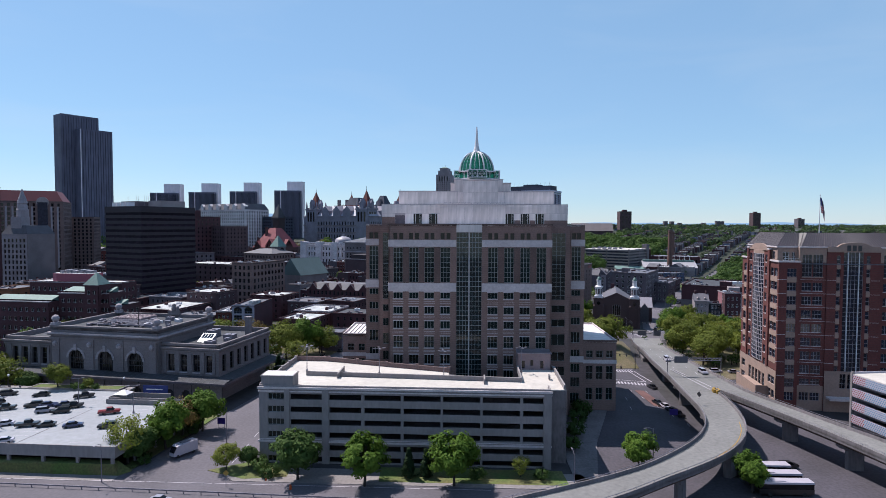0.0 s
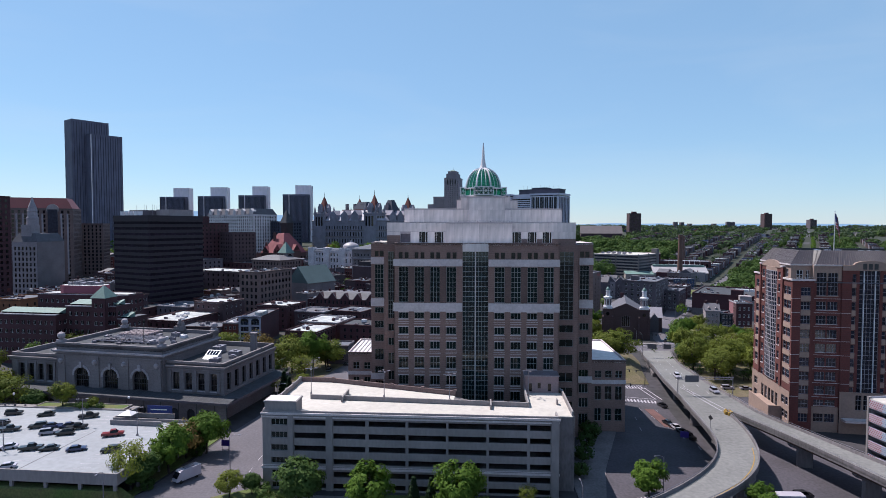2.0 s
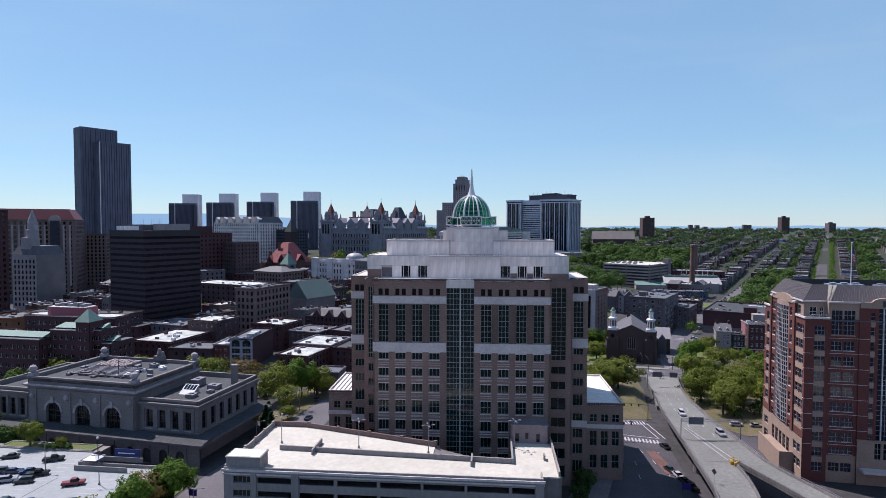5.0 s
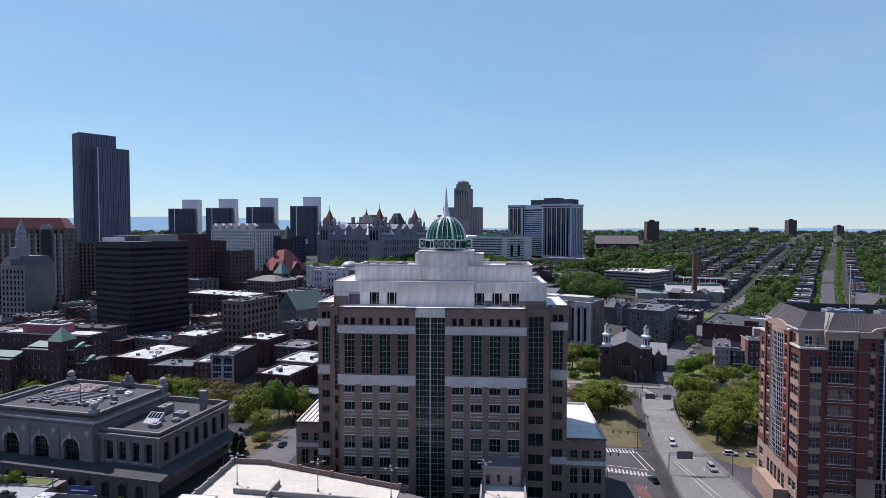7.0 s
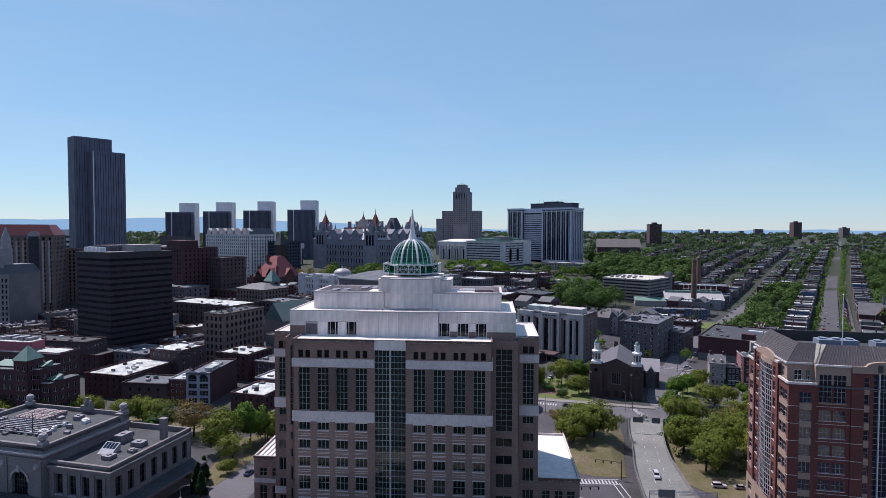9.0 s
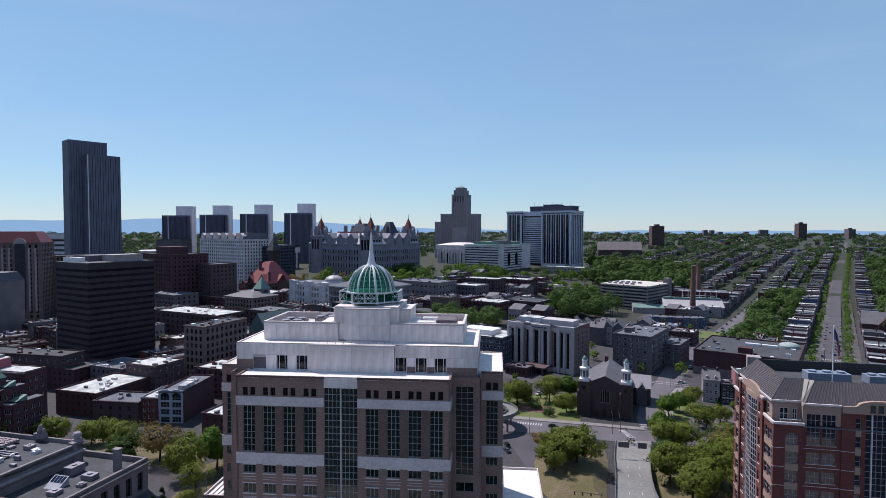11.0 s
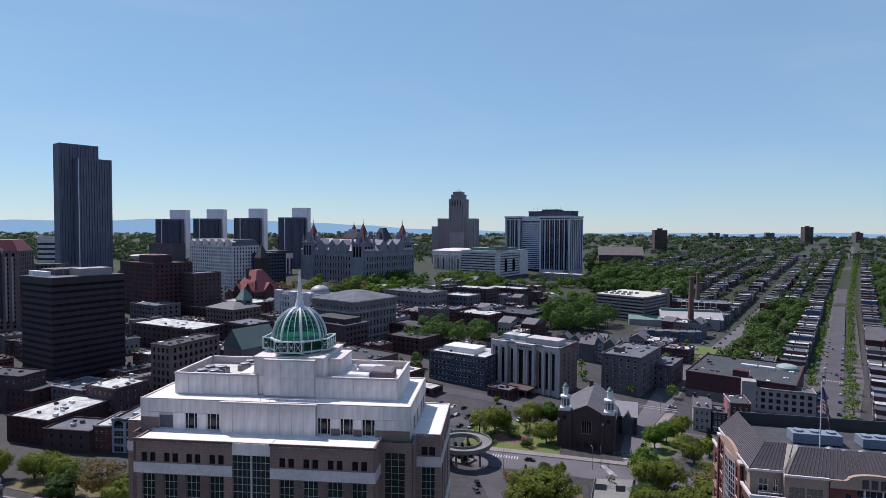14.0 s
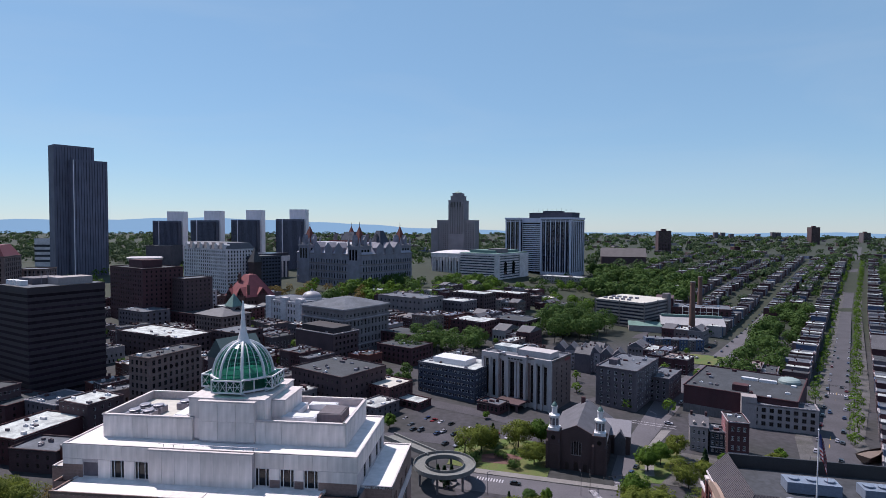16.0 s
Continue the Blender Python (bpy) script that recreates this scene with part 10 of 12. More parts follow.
def steam_plant():
    z = land(280, 480)
    t = thing("steam_plant", rot_at(302, 488, z, -12), "low brick plant with a pale green metal roof", "plant")
    part("hall_wall", Solid().box(-60, 0, -2, 0, 32, 9), CREAM, t)
    part("hall_roof", Solid().gable(-60, 0, 0, 32, 9, 16, "x", 0.6), mat("pale metal roof", (0.56, 0.57, 0.53), 0.5, 0.12, 10, 1.2, 0.05), t, "pale metal roof")
    part("ridge", Solid().box(-59, 14, 15, -1, 18, 17.4), COPPER, t, "green ridge monitor")
    part("low_wing", Solid().box(-92, -4, -2, -60, 20, 7), CREAM, t)
    part("low_roof", Solid().gable(-92, -4, -60, 20, 7, 10, "x", 0.5), COPPER, t, "pale green low roof")
    b = block("brick_plant_hall", "dark brick plant hall behind the chimneys", "plant", 330, 540, -20, 78, 40, 18, BRICK_DK, ROOFGREY, 2, 14, 6, (2.0, 4.0), split=False)
    part("tall_bay", Solid().box(-39, -18, 17, -20, 16, 27), BRICK_DK, b)
    roof_clutter(b, 70, 36, 17.3, 10, 91)
    fr = Solid()
    for x in range(-10, 30, 6):
        for y in (-24, -19):
            fr.tube((x, y, 10), (x, y, 19), 0.25, n=5)
        fr.tube((x, -24, 19), (x, -19, 19), 0.2, n=5)
    for y in (-24, -19):
        for zz in (14, 19):
            fr.tube((-10, y, zz), (26, y, zz), 0.2, n=5)
    part("steel_frame", fr, WHITEMETAL, b, "white open steel frame")
    for x, y, zt in ((270, 490.5, 55), (313, 584, 52.5)):
        zb = land(x, y)
        c = thing("brick_chimney", rot_at(x, y, zb), "tall tapering brown brick chimney", "chimney", "plant chimneys")
        hh = zt - zb
        part("shaft", Solid().lathe([(3.2, 0), (2.7, hh * 0.5), (2.2, hh - 3), (2.6, hh - 2), (2.5, hh)], 18), coursed("chimney brick", (0.24, 0.14, 0.10), (0.2, 0.12, 0.09), 0.5), c)
        part("rim", Solid().lathe([(2.7, hh), (2.7, hh + 0.6), (2.0, hh + 0.65)], 18), CONCRETE_WORN_SHADE, c)


steam_plant()


def townhouse_row(n, x, y, rot, w, d, h, wall_list, roof, ridge, label, group):
    m = rot_at(x, y, 0, rot)
    for i in range(n):
        p = m @ Vector((i * w, 0, 0))
        t = thing("row_house", rot_at(p.x, p.y, land(p.x, p.y), rot), label, "house", group)
        hs = [(a, b, z, z + 1.7) for z in np.arange(1.0, h - 2.2, 3.1).tolist() for a, b in even(w, 2, 1.2)]
        part("front_wall", pierced(Solid(), w - 0.04, -3, h, hs, None, 0.2), wall_list[i % len(wall_list)], t)
        windows(t, hs, Matrix(), 1, 2, WHITEMETAL, DGLASS, 0.2, 0.09)
        part("body", Solid().box(0, 0.25, -3, w - 0.04, d, h), wall_list[i % len(wall_list)], t)
        if ridge:
            part("roof", Solid().gable(0, 0, w - 0.04, d, h, h + ridge, "y", 0.15), roof, t)
        else:
            part("roof", Solid().box(0.2, 0.3, h, w - 0.24, d - 0.2, h + 0.06), roof, t)
            part("cornice", Solid().box(-0.1, -0.35, h - 0.6, w + 0.06, 0.3, h + 0.4), STONE_PALE if i % 2 else wall_list[i % len(wall_list)], t)
        part("chimney", Solid().box(w * 0.3, d * 0.6, h, w * 0.3 + 0.9, d * 0.6 + 0.9, h + 2.0 + ridge * 0.5), BRICK_DK, t)


townhouse_row(6, 112, 338, -20, 8.5, 14, 14, [GREYSTUCCO, STONE_PALE], SLATE, 4.5, "grey gabled town house behind the hotel", "gabled town houses")
townhouse_row(4, 136, 322, 57, 8.5, 12, 14, [GREYSTUCCO, STONE_PALE], SLATE, 4.0, "grey gabled town house by the yard", "gabled town houses")
BLUEW = mat("blue clapboard", (0.10, 0.15, 0.24), 0.8, 0.15)
townhouse_row(7, 204, 418, -4, 7.0, 12, 9.5, [BLUEW, GREYSTUCCO, BLUEW, BRICK_BR], ROOFGREY, 0, "small blue and grey row house", "blue row houses")


# ---- trees ----
def leaf_cloud(rng, centres, per, spread, size, squash=0.8, core=None):
    """Small leaf faces in clumps round the given centres."""
    n = len(centres) * per
    c = np.repeat(np.array(centres, float), per, axis=0)
    d = rng.normal(size=(n, 3))
    d /= np.linalg.norm(d, axis=1)[:, None]
    p = c + d * (spread * rng.uniform(0.35, 1.0, (n, 1)) ** 0.6) * np.array([1, 1, squash])
    out = d if core is None else p - np.array(core)
    out = out / np.maximum(np.linalg.norm(out, axis=1), 0.01)[:, None]
    # leaves face outwards from the crown, a little upwards and at random
    nr = out * 1.1 + d * 0.4 + rng.normal(scale=0.38, size=(n, 3)) + np.array([0, 0, 0.25])
    nr /= np.linalg.norm(nr, axis=1)[:, None]
    a = np.cross(nr, rng.normal(size=(n, 3)))
    a /= np.linalg.norm(a, axis=1)[:, None]
    b = np.cross(nr, a)
    s = size * rng.uniform(0.6, 1.3, (n, 1))
    q = np.stack([p - a * s, p - b * s * 0.55, p + a * s, p + b * s * 0.55], axis=1).reshape(-1, 3)
    return q


def leaves_mesh(name, q, mats):
    me = bpy.data.meshes.new(name)
    n = len(q) // 4
    me.from_pydata(q.tolist(), [], np.arange(n * 4).reshape(-1, 4).tolist())
    me.materials.append(mats)
    return me


def tree_kind(seed, h, r, stem, leaf, clumps, per, size, cone=False, spread=1.25):
    """Meshes of a trunk with limbs, and of a crown with gaps and an uneven outline."""
    rng = np.random.default_rng(seed)
    tr = Solid()
    cz, rz = (h + stem) / 2, (h - stem) / 2
    lean = rng.uniform(-0.3, 0.3, 2)
    tr.tube((0, 0, -0.3), (lean[0], lean[1], stem + 0.4), 0.03 * h, 0.02 * h, 8)
    tr.tube((lean[0], lean[1], stem + 0.3), (lean[0] * 1.5, lean[1] * 1.5, h * 0.86), 0.02 * h, 0.004 * h, 6)
    cs = []
    for i in range(clumps):
        if cone:
            z = stem + (h - stem) * (i + rng.uniform(0, 1)) / clumps
            f = (1 - (z - stem) / (h - stem)) * r * rng.uniform(0.55, 1.0)
            a = rng.uniform(0, 2 * math.pi)
            cs.append((f * math.cos(a), f * math.sin(a), z))
        else:
            d = rng.normal(size=3)
            d /= np.linalg.norm(d)
            k = rng.uniform(0.25, 1.0) ** 0.45 * (1 + 0.2 * math.sin(3 * d[0] + seed) * d[2])
            wob = 1 + 0.22 * math.sin(2.3 * math.atan2(d[1], d[0]) + seed)
            cs.append((d[0] * r * k * wob, d[1] * r * k * wob, cz + d[2] * rz * k * 0.95))
    for i in range(0 if cone else 9):
        e = cs[(i * 7) % clumps]
        z0 = stem + (h - stem) * rng.uniform(0.0, 0.35)
        m = (e[0] * 0.45, e[1] * 0.45, (z0 + e[2]) / 2 + 0.4)
        tr.tube((lean[0], lean[1], z0), m, 0.011 * h, 0.008 * h, 5).tube(m, e, 0.008 * h, 0.002 * h, 5)
    q = leaf_cloud(rng, cs, per, spread * (0.55 if cone else 1.0), size, core=(0, 0, cz - rz * 0.3))
    return tr.mesh("trunk", BARK), leaves_mesh("crown", q, leaf)


KINDS = {
    "maple": tree_kind(1, 11.0, 4.6, 2.6, LEAF_G, 110, 56, 0.37),
    "maple2": tree_kind(2, 10.0, 4.8, 2.4, LEAF_G, 110, 56, 0.37),
    "spring": tree_kind(3, 11.5, 5.4, 2.6, LEAF_Y, 100, 50, 0.34, spread=1.35),
    "spring2": tree_kind(4, 10.0, 5.6, 2.4, LEAF_Y, 100, 50, 0.34, spread=1.35),
    "sparse": tree_kind(5, 10.5, 5.0, 2.6, LEAF_Y, 80, 30, 0.27, spread=1.2),
    "dark": tree_kind(6, 10.5, 4.4, 2.4, LEAF_D, 110, 56, 0.37),
    "russet": tree_kind(7, 10.0, 5.2, 2.2, LEAF_B, 84, 36, 0.29, spread=1.3),
    "spruce": tree_kind(8, 11.0, 3.0, 0.8, NEEDLE, 140, 40, 0.32, cone=True, spread=1.3),
    "bush": tree_kind(9, 2.6, 1.9, 0.3, LEAF_D, 40, 30, 0.2, spread=0.6),
}
TREE_LABEL = {"maple": "round maple in fresh green leaf", "maple2": "broad maple in fresh green leaf", "spring": "broad tree in yellow green spring leaf", "spring2": "wide spreading tree in yellow green leaf",
              "sparse": "thin-leaved spring tree with bare limbs", "dark": "dense dark green tree", "russet": "young-leaved russet tree", "spruce": "dark green conifer with drooping boughs", "bush": "low dark green shrub"}


def tree(kind, x, y, s=1.0, sz=None, z=None, where="", turn=0.0):
    sz = s if sz is None else sz
    z = land(x, y) if z is None else z
    t = thing("shrub" if kind == "bush" else "tree", pose(x, y, z, 0, 0, turn) @ Matrix.Diagonal((s, s, sz, 1)), TREE_LABEL[kind] + where, "shrub" if kind == "bush" else "tree")
    tr, cr = KINDS[kind]
    part("trunk", tr, None, t)
    part("crown", cr, None, t)
    return t


PLANTED = []


def plant(*spots):
    for k, x, y, s, wh in spots:
        rngt = random.Random(len(PLANTED))
        PLANTED.append(tree(k, x, y, s * rngt.uniform(0.95, 1.05), s * rngt.uniform(0.92, 1.08), where=wh, turn=rngt.uniform(0, 360), z=(land(x, y) + 0.1 if not (55 < x < 90 and 62 < y < 126) else 1.8)))


# before and beside the garage
plant(("bush", 29, -14, 1.5, " beside the garage"), ("bush", 33, -4, 1.6, " beside the garage"), ("bush", 37, 5, 1.5, " beside the tower"), ("bush", 26, -24, 1.3, " beside the garage"), ("spring", -61.5, -36, 0.62, " on the corner lawn"), ("dark", -56.5, -34.5, 0.5, " at the garage corner"), ("dark", -43, -41.5, 1.06, " before the garage"), ("maple", -27, -45, 1.12, " before the garage"))
plant(("maple2", -6.5, -45.5, 1.12, " before the garage"), ("spruce", -17, -41, 0.65, " before the garage"), ("spruce", -13, -40.5, 0.6, " before the garage"), ("sparse", 9.5, -41, 0.5, " on the lawn strip"))
plant(("maple2", 39.5, -36.5, 0.85, " by the street corner"), ("maple", 60, -50, 0.8, " beside the buses"), ("bush", -1, -42, 1.0, " before the garage"), ("bush", -50, -40, 1.1, " before the garage"), ("bush", 14, -42, 1.0, " on the lawn strip"), ("bush", -53, -37, 1.3, " at the garage corner"))
# beside the parking deck
plant(("maple", -82.3, -22.1, 1.12, " beside the parking deck"), ("maple2", -77.7, -9.0, 1.1, " by the side street"), ("russet", -82.0, -12.5, 1.05, " beside the parking deck"), ("sparse", -87.2, -31.8, 1.15, " beside the parking deck"), ("dark", -85.0, -30.0, 0.85, " beside the parking deck"), ("bush", -83.1, -31.8, 0.9, " under the trees"), ("bush", -80.7, -5.6, 1.0, " under the trees"), ("bush", -79.5, -11.0, 1.1, " under the trees"))
for kind, x, y, s_ in (("spring", -134.0, 15.2, 0.72), ("bush", -127.1, 12.8, 0.8), ("bush", -124.7, 12.8, 0.8), ("spring2", -123.5, 14.0, 0.34), ("bush", -120.5, 12.8, 0.7)):
    tree(kind, x, y, s_, z=6.2, where=" in the raised planter")
plant(("sparse", -160, 24, 1.5, " beside the station"), ("spring2", -168, 30, 1.4, " beside the station"), ("dark", -150, 25, 0.9, " beside the station"))
# behind the station
plant(("sparse", -68, 70, 1.1, " behind the station"), ("spruce", -71.5, 54, 0.8, " beside the station"), ("sparse", -63, 92, 1.0, " behind the station"), ("spring2", -66, 60, 0.55, " beside the station"))
plant(("spruce", -70, 46, 0.85, " beside the station"), ("spruce", -67, 42, 0.75, " beside the station"), ("spring", -76, 82, 1.42, " behind the station"), ("maple", -68, 88, 1.42, " behind the station"), ("spring2", -62, 92, 1.35, " behind the station"), ("russet", -95, 96, 1.58, " behind the station"), ("sparse", -111, 98, 1.58, " behind the station"), ("spring", -122, 106, 1.20, " behind the station"), ("spring2", -134, 112, 1.12, " behind the station"), ("dark", -108, 92, 1.20, " behind the station"))
plant(("spring", -165, 104, 1.35, " behind the station"), ("spring", -178, 96, 1.35, " behind the station"), ("maple", -190, 84, 1.17, " beside the station"), ("spring2", -205, 76, 1.17, " beside the station"), ("sparse", -74, 52, 0.5, " on the side street"), ("bush", -84, 88, 1.8, " behind the station"), ("spring", -150, 110, 1.20, " behind the station"))
# mound in the ramp loop
plant(("spring2", 72, 94, 1.62, " on the grass mound"), ("spring", 66, 100, 1.20, " on the grass mound"), ("russet", 60, 112, 0.72, " on the grass mound"), ("spruce", 66, 120, 0.5, " on the grass mound"), ("dark", 74, 121, 0.66, " on the grass mound"), ("maple", 81, 126, 0.55, " by the crossing"), ("spring", 62, 88, 1.08, " on the grass mound"))
# park between the ramp and the brick block
plant(("spring", 112, 112, 1.29, " by the ramp"), ("spring2", 122, 118, 1.24, " by the ramp"), ("maple", 116, 128, 1.07, " by the ramp"), ("spring", 104, 84, 1.36, " by the ramp"), ("spring2", 112, 74, 1.46, " by the ramp"), ("sparse", 106, 68, 1.36, " by the ramp"), ("spring", 120, 86, 1.41, " by the ramp"), ("spring", 126, 66, 1.36, " by the ramp"), ("spring2", 132, 100, 1.29, " by the ramp"), ("sparse", 128, 80, 1.24, " by the ramp"), ("dark", 106, 98, 1.01, " by the ramp"), ("spring", 140, 84, 1.29, " by the ramp"), ("sparse", 142, 122, 1.13, " by the ramp"), ("spring", 150, 116, 1.13, " by the ramp"), ("russet", 136, 114, 1.01, " by the ramp"), ("spring2", 150, 98, 1.24, " by the ramp"), ("maple", 160, 128, 0.96, " on the square"))
# small park by the church
plant(("spring", 56, 176, 1.26, " in the small park"), ("sparse", 48, 172, 1.38, " in the small park"), ("spring", 74, 182, 1.26, " in the small park"), ("spring2", 80, 164, 1.09, " in the small park"), ("maple", 86, 188, 1.26, " in the small park"), ("spruce", 62, 192, 0.85, " in the small park"), ("spruce", 54, 194, 0.75, " in the small park"), ("bush", 50, 164, 2.0, " in the small park"), ("bush", 70, 160, 1.6, " in the small park"), ("bush", 60, 182, 2.2, " in the small park"), ("bush", 66, 170, 1.3, " in the small park"), ("dark", 62, 186, 0.69, " in the small park"))
plant(("spruce", 40, 142, 0.75, " inside the spiral ramp"), ("spruce", 43, 144, 0.7, " inside the spiral ramp"), ("spruce", 37, 145, 0.65, " inside the spiral ramp"), ("spruce", 41, 138, 0.6, " inside the spiral ramp"), ("maple", 7, 206, 0.75, " by the car park"), ("maple2", 59, 224, 0.4, " by the car park"))
# square
plant(("spring", 142, 144, 0.95, " on the square"), ("maple2", 160, 144, 0.8, " on the square"), ("sparse", 172, 140, 0.8, " on the square"))
plant(("maple", 130, 160, 1.02, " on the square"), ("maple2", 138, 168, 0.96, " on the square"), ("spring", 148, 176, 0.96, " on the square"), ("sparse", 140, 152, 0.96, " on the square"), ("spruce", 158, 168, 0.75, " before the houses"), ("maple", 166, 166, 0.6, " before the houses"), ("spring", 152, 152, 0.84, " on the square"), ("spring", 188, 166, 0.7, " by the avenue"), ("maple", 196, 176, 0.55, " by the avenue"), ("russet", 170, 156, 0.72, " on the square"))


def wood(name, spots, leaf, label, seed, per=110, size=0.95, lobes=12):
    """Far trees nobody could count: crowns of billowing clumps of leaf faces on stems."""
    rng = np.random.default_rng(seed)
    qs, stems = [], Solid()
    for x, y, r, h in spots:
        across, along = 0.843 * x - 0.538 * y, 0.538 * x + 0.843 * y
        # no tree stands on the avenue or the hollow street
        if along > 250 and abs(across - 87.9 - 0.0115 * max(0, along - 850)) < 8.0 + 0.3 * r or along > 330 and abs(across + 3) < 7 + 0.5 * r:
            continue
        z = land(x, y)
        ch = min(r * rng.uniform(0.95, 1.3), h * 0.46)
        mid = np.array([x, y, z + h - ch])
        # the clumps sit round the crown, highest in the middle
        f = (np.arange(lobes) + 0.5) / lobes
        up = 1 - 1.6 * f + rng.uniform(-0.1, 0.1, lobes)
        up = np.clip(up, -0.7, 0.98)
        az = np.arange(lobes) * 2.4 + rng.uniform(0, 6.28) + rng.uniform(-0.4, 0.4, lobes)
        fl = np.sqrt(1 - up ** 2)
        d = np.stack([fl * np.cos(az), fl * np.sin(az), up], axis=1)
        far = rng.uniform(0.5, 0.78, (lobes, 1))
        cs = mid + d * far * np.array([r, r, ch])
        lr = r * rng.uniform(0.34, 0.52, lobes)
        n = per // lobes
        v = rng.normal(size=(lobes * n, 3)) + np.repeat(d, n, axis=0) * 0.9 + np.array([0, 0, 0.25])
        v /= np.linalg.norm(v, axis=1)[:, None]
        p = np.repeat(cs, n, axis=0) + v * np.repeat(lr, n)[:, None] * rng.uniform(0.75, 1.08, (lobes * n, 1)) * np.array([1, 1, 0.85])
        nr = v + np.repeat(d, n, axis=0) * 0.35 + rng.normal(scale=0.28, size=v.shape)
        nr /= np.linalg.norm(nr, axis=1)[:, None]
        a = np.cross(nr, rng.normal(size=v.shape))
        a /= np.linalg.norm(a, axis=1)[:, None]
        b = np.cross(nr, a)
        w = 1.4 * size * (0.42 + r / 11) * rng.uniform(0.6, 1.25, (len(v), 1))
        qs.append(np.stack([p - a * w, p - b * w * 0.6, p + a * w, p + b * w * 0.6], axis=1).reshape(-1, 3))
        stems.add([(x - 0.3, y, z - 0.5), (x + 0.3, y, z - 0.5), (x, y, z + h * 0.7), (x, y + 0.4, z - 0.5)], [(0, 1, 2), (1, 3, 2), (3, 0, 2)])
    ob = new(name, leaves_mesh(name, np.concatenate(qs), leaf))
    tagged(ob, label, "trees", kind="stuff")
    part("stems", stems, BARK, ob, kind="stuff")
    return ob


def us(s, o):
    """Place from the distance up the avenues and across them."""
    o += max(0, s - 850) * 0.0115
    return 0.538 * s + 0.843 * o, 0.843 * s - 0.538 * o


R = random.Random(12)


def scatter(n, box_, r=(3.5, 6.0), h=(8, 14), avoid=()):
    out = []
    while len(out) < n:
        a, b = R.uniform(*box_[:2]), R.uniform(*box_[2:])
        p = us(a, b) if len(box_) == 4 and box_[1] > 260 and avoid == "us" else (a, b)
        out.append((*p, R.uniform(*r), R.uniform(*h)))
    return out


def grove(n, corners, r, h):
    """Trees spread inside a four-cornered plot."""
    out = []
    for _ in range(n):
        u, v = R.random(), R.random()
        (ax, ay), (bx, by), (cx, cy), (dx, dy) = corners
        x = (ax * (1 - u) + bx * u) * (1 - v) + (dx * (1 - u) + cx * u) * v
        y = (ay * (1 - u) + by * u) * (1 - v) + (dy * (1 - u) + cy * u) * v
        out.append((x, y, R.uniform(*r), R.uniform(*h)))
    return out


wood("hollow_wood", grove(62, ((100, 412), (158, 420), (196, 504), (146, 548)), (5.5, 10), (14, 25)) + grove(14, ((88, 396), (104, 392), (112, 440), (94, 436)), (4.5, 7), (10, 16)), LEAF_D, "dense green wood in the hollow", 1, 760, 0.5, 18)
wood("slope_wood", grove(28, ((-8, 335), (50, 335), (58, 402), (0, 402)), (5, 8.5), (13, 20)) + scatter(12, (-40, 10, 262, 300), (3, 5), (7, 12)), LEAF_D, "green wood on the slope behind the hotel", 2, 760, 0.48, 18)
wood("hillside_wood", grove(150, ((205, 720), (330, 660), (430, 870), (262, 960)), (6, 12), (13, 26)), LEAF_D, "green wood on the far side of the hollow", 3, 420, 0.85, 16)
wood("capitol_park_trees", scatter(40, (-165, 10, 555, 640), (5, 9), (11, 18)) + scatter(26, (10, 80, 600, 760), (5, 9), (11, 18)), LEAF_G, "spring green park trees before the capitol", 4, 300, 0.8, 14)
wood("capitol_park_dark_trees", scatter(34, (-120, 70, 545, 720), (5, 9), (12, 20)) + grove(34, ((-20, 690), (60, 640), (150, 700), (60, 770)), (5, 8), (10, 17)), LEAF_D, "darker park trees near the capitol", 5, 300, 0.8, 14)
wood("capitol_park_russet_trees", scatter(18, (-215, -60, 548, 640), (5, 7.5), (10, 15)), LEAF_B, "russet young park trees", 6, 260, 0.6, 12)
wood("hill_road_trees", grove(26, ((60, 600), (170, 560), (220, 640), (110, 720)), (4, 8), (8, 15)) + grove(20, ((170, 770), (240, 740), (262, 800), (190, 830)), (4, 7), (8, 13)), LEAF_G, "green trees by the hill road", 30, 300, 0.7, 12)
S = []
for s in range(300, 1500, 17):
    for o, p in ((77.0, 0.8), (98.6, 0.97)):
        if R.random() < p and not (o < 90 and s < 330):
            S.append((*us(s + R.uniform(-4, 4), o + R.uniform(-1.2, 1.2)), R.uniform(2.2, 3.6) + (1.0 if o > 90 else 0), R.uniform(6, 9.5)))
wood("avenue_trees", S, LEAF_G, "young street trees in spring leaf along the avenue", 7, 200, 0.5, 10)
S = [(*us(R.uniform(395, 760), R.uniform(20, 54)), R.uniform(5, 9.5), R.uniform(9, 18)) for _ in range(56)]
S += [(*us(R.uniform(330, 420), R.uniform(22, 50)), R.uniform(3, 5), R.uniform(6, 9)) for _ in range(14)]
S += [(*us(R.uniform(440, 1300), R.uniform(128, 160)), R.uniform(6, 10), R.uniform(13, 22)) for _ in range(80)]
S += [(*us(R.uniform(440, 1300), R.uniform(196, 290)), R.uniform(6, 10), R.uniform(13, 22)) for _ in range(110)]
wood("backyard_trees", S, LEAF_D, "green backyard trees between the avenues", 8, 480, 0.62, 16)
S = [(*us(R.uniform(760, 1600), R.uniform(12, 70)), R.uniform(4.5, 8), R.uniform(9, 14)) for _ in range(120)]
S += [(*us(R.uniform(560, 1600), R.uniform(-160, -18)), R.uniform(3.5, 6.5), R.uniform(7, 13)) for _ in range(130)]
S += [(*us(R.uniform(640, 1700), R.uniform(-330, -100)), R.uniform(4.5, 8), R.uniform(8, 14)) for _ in range(120)]
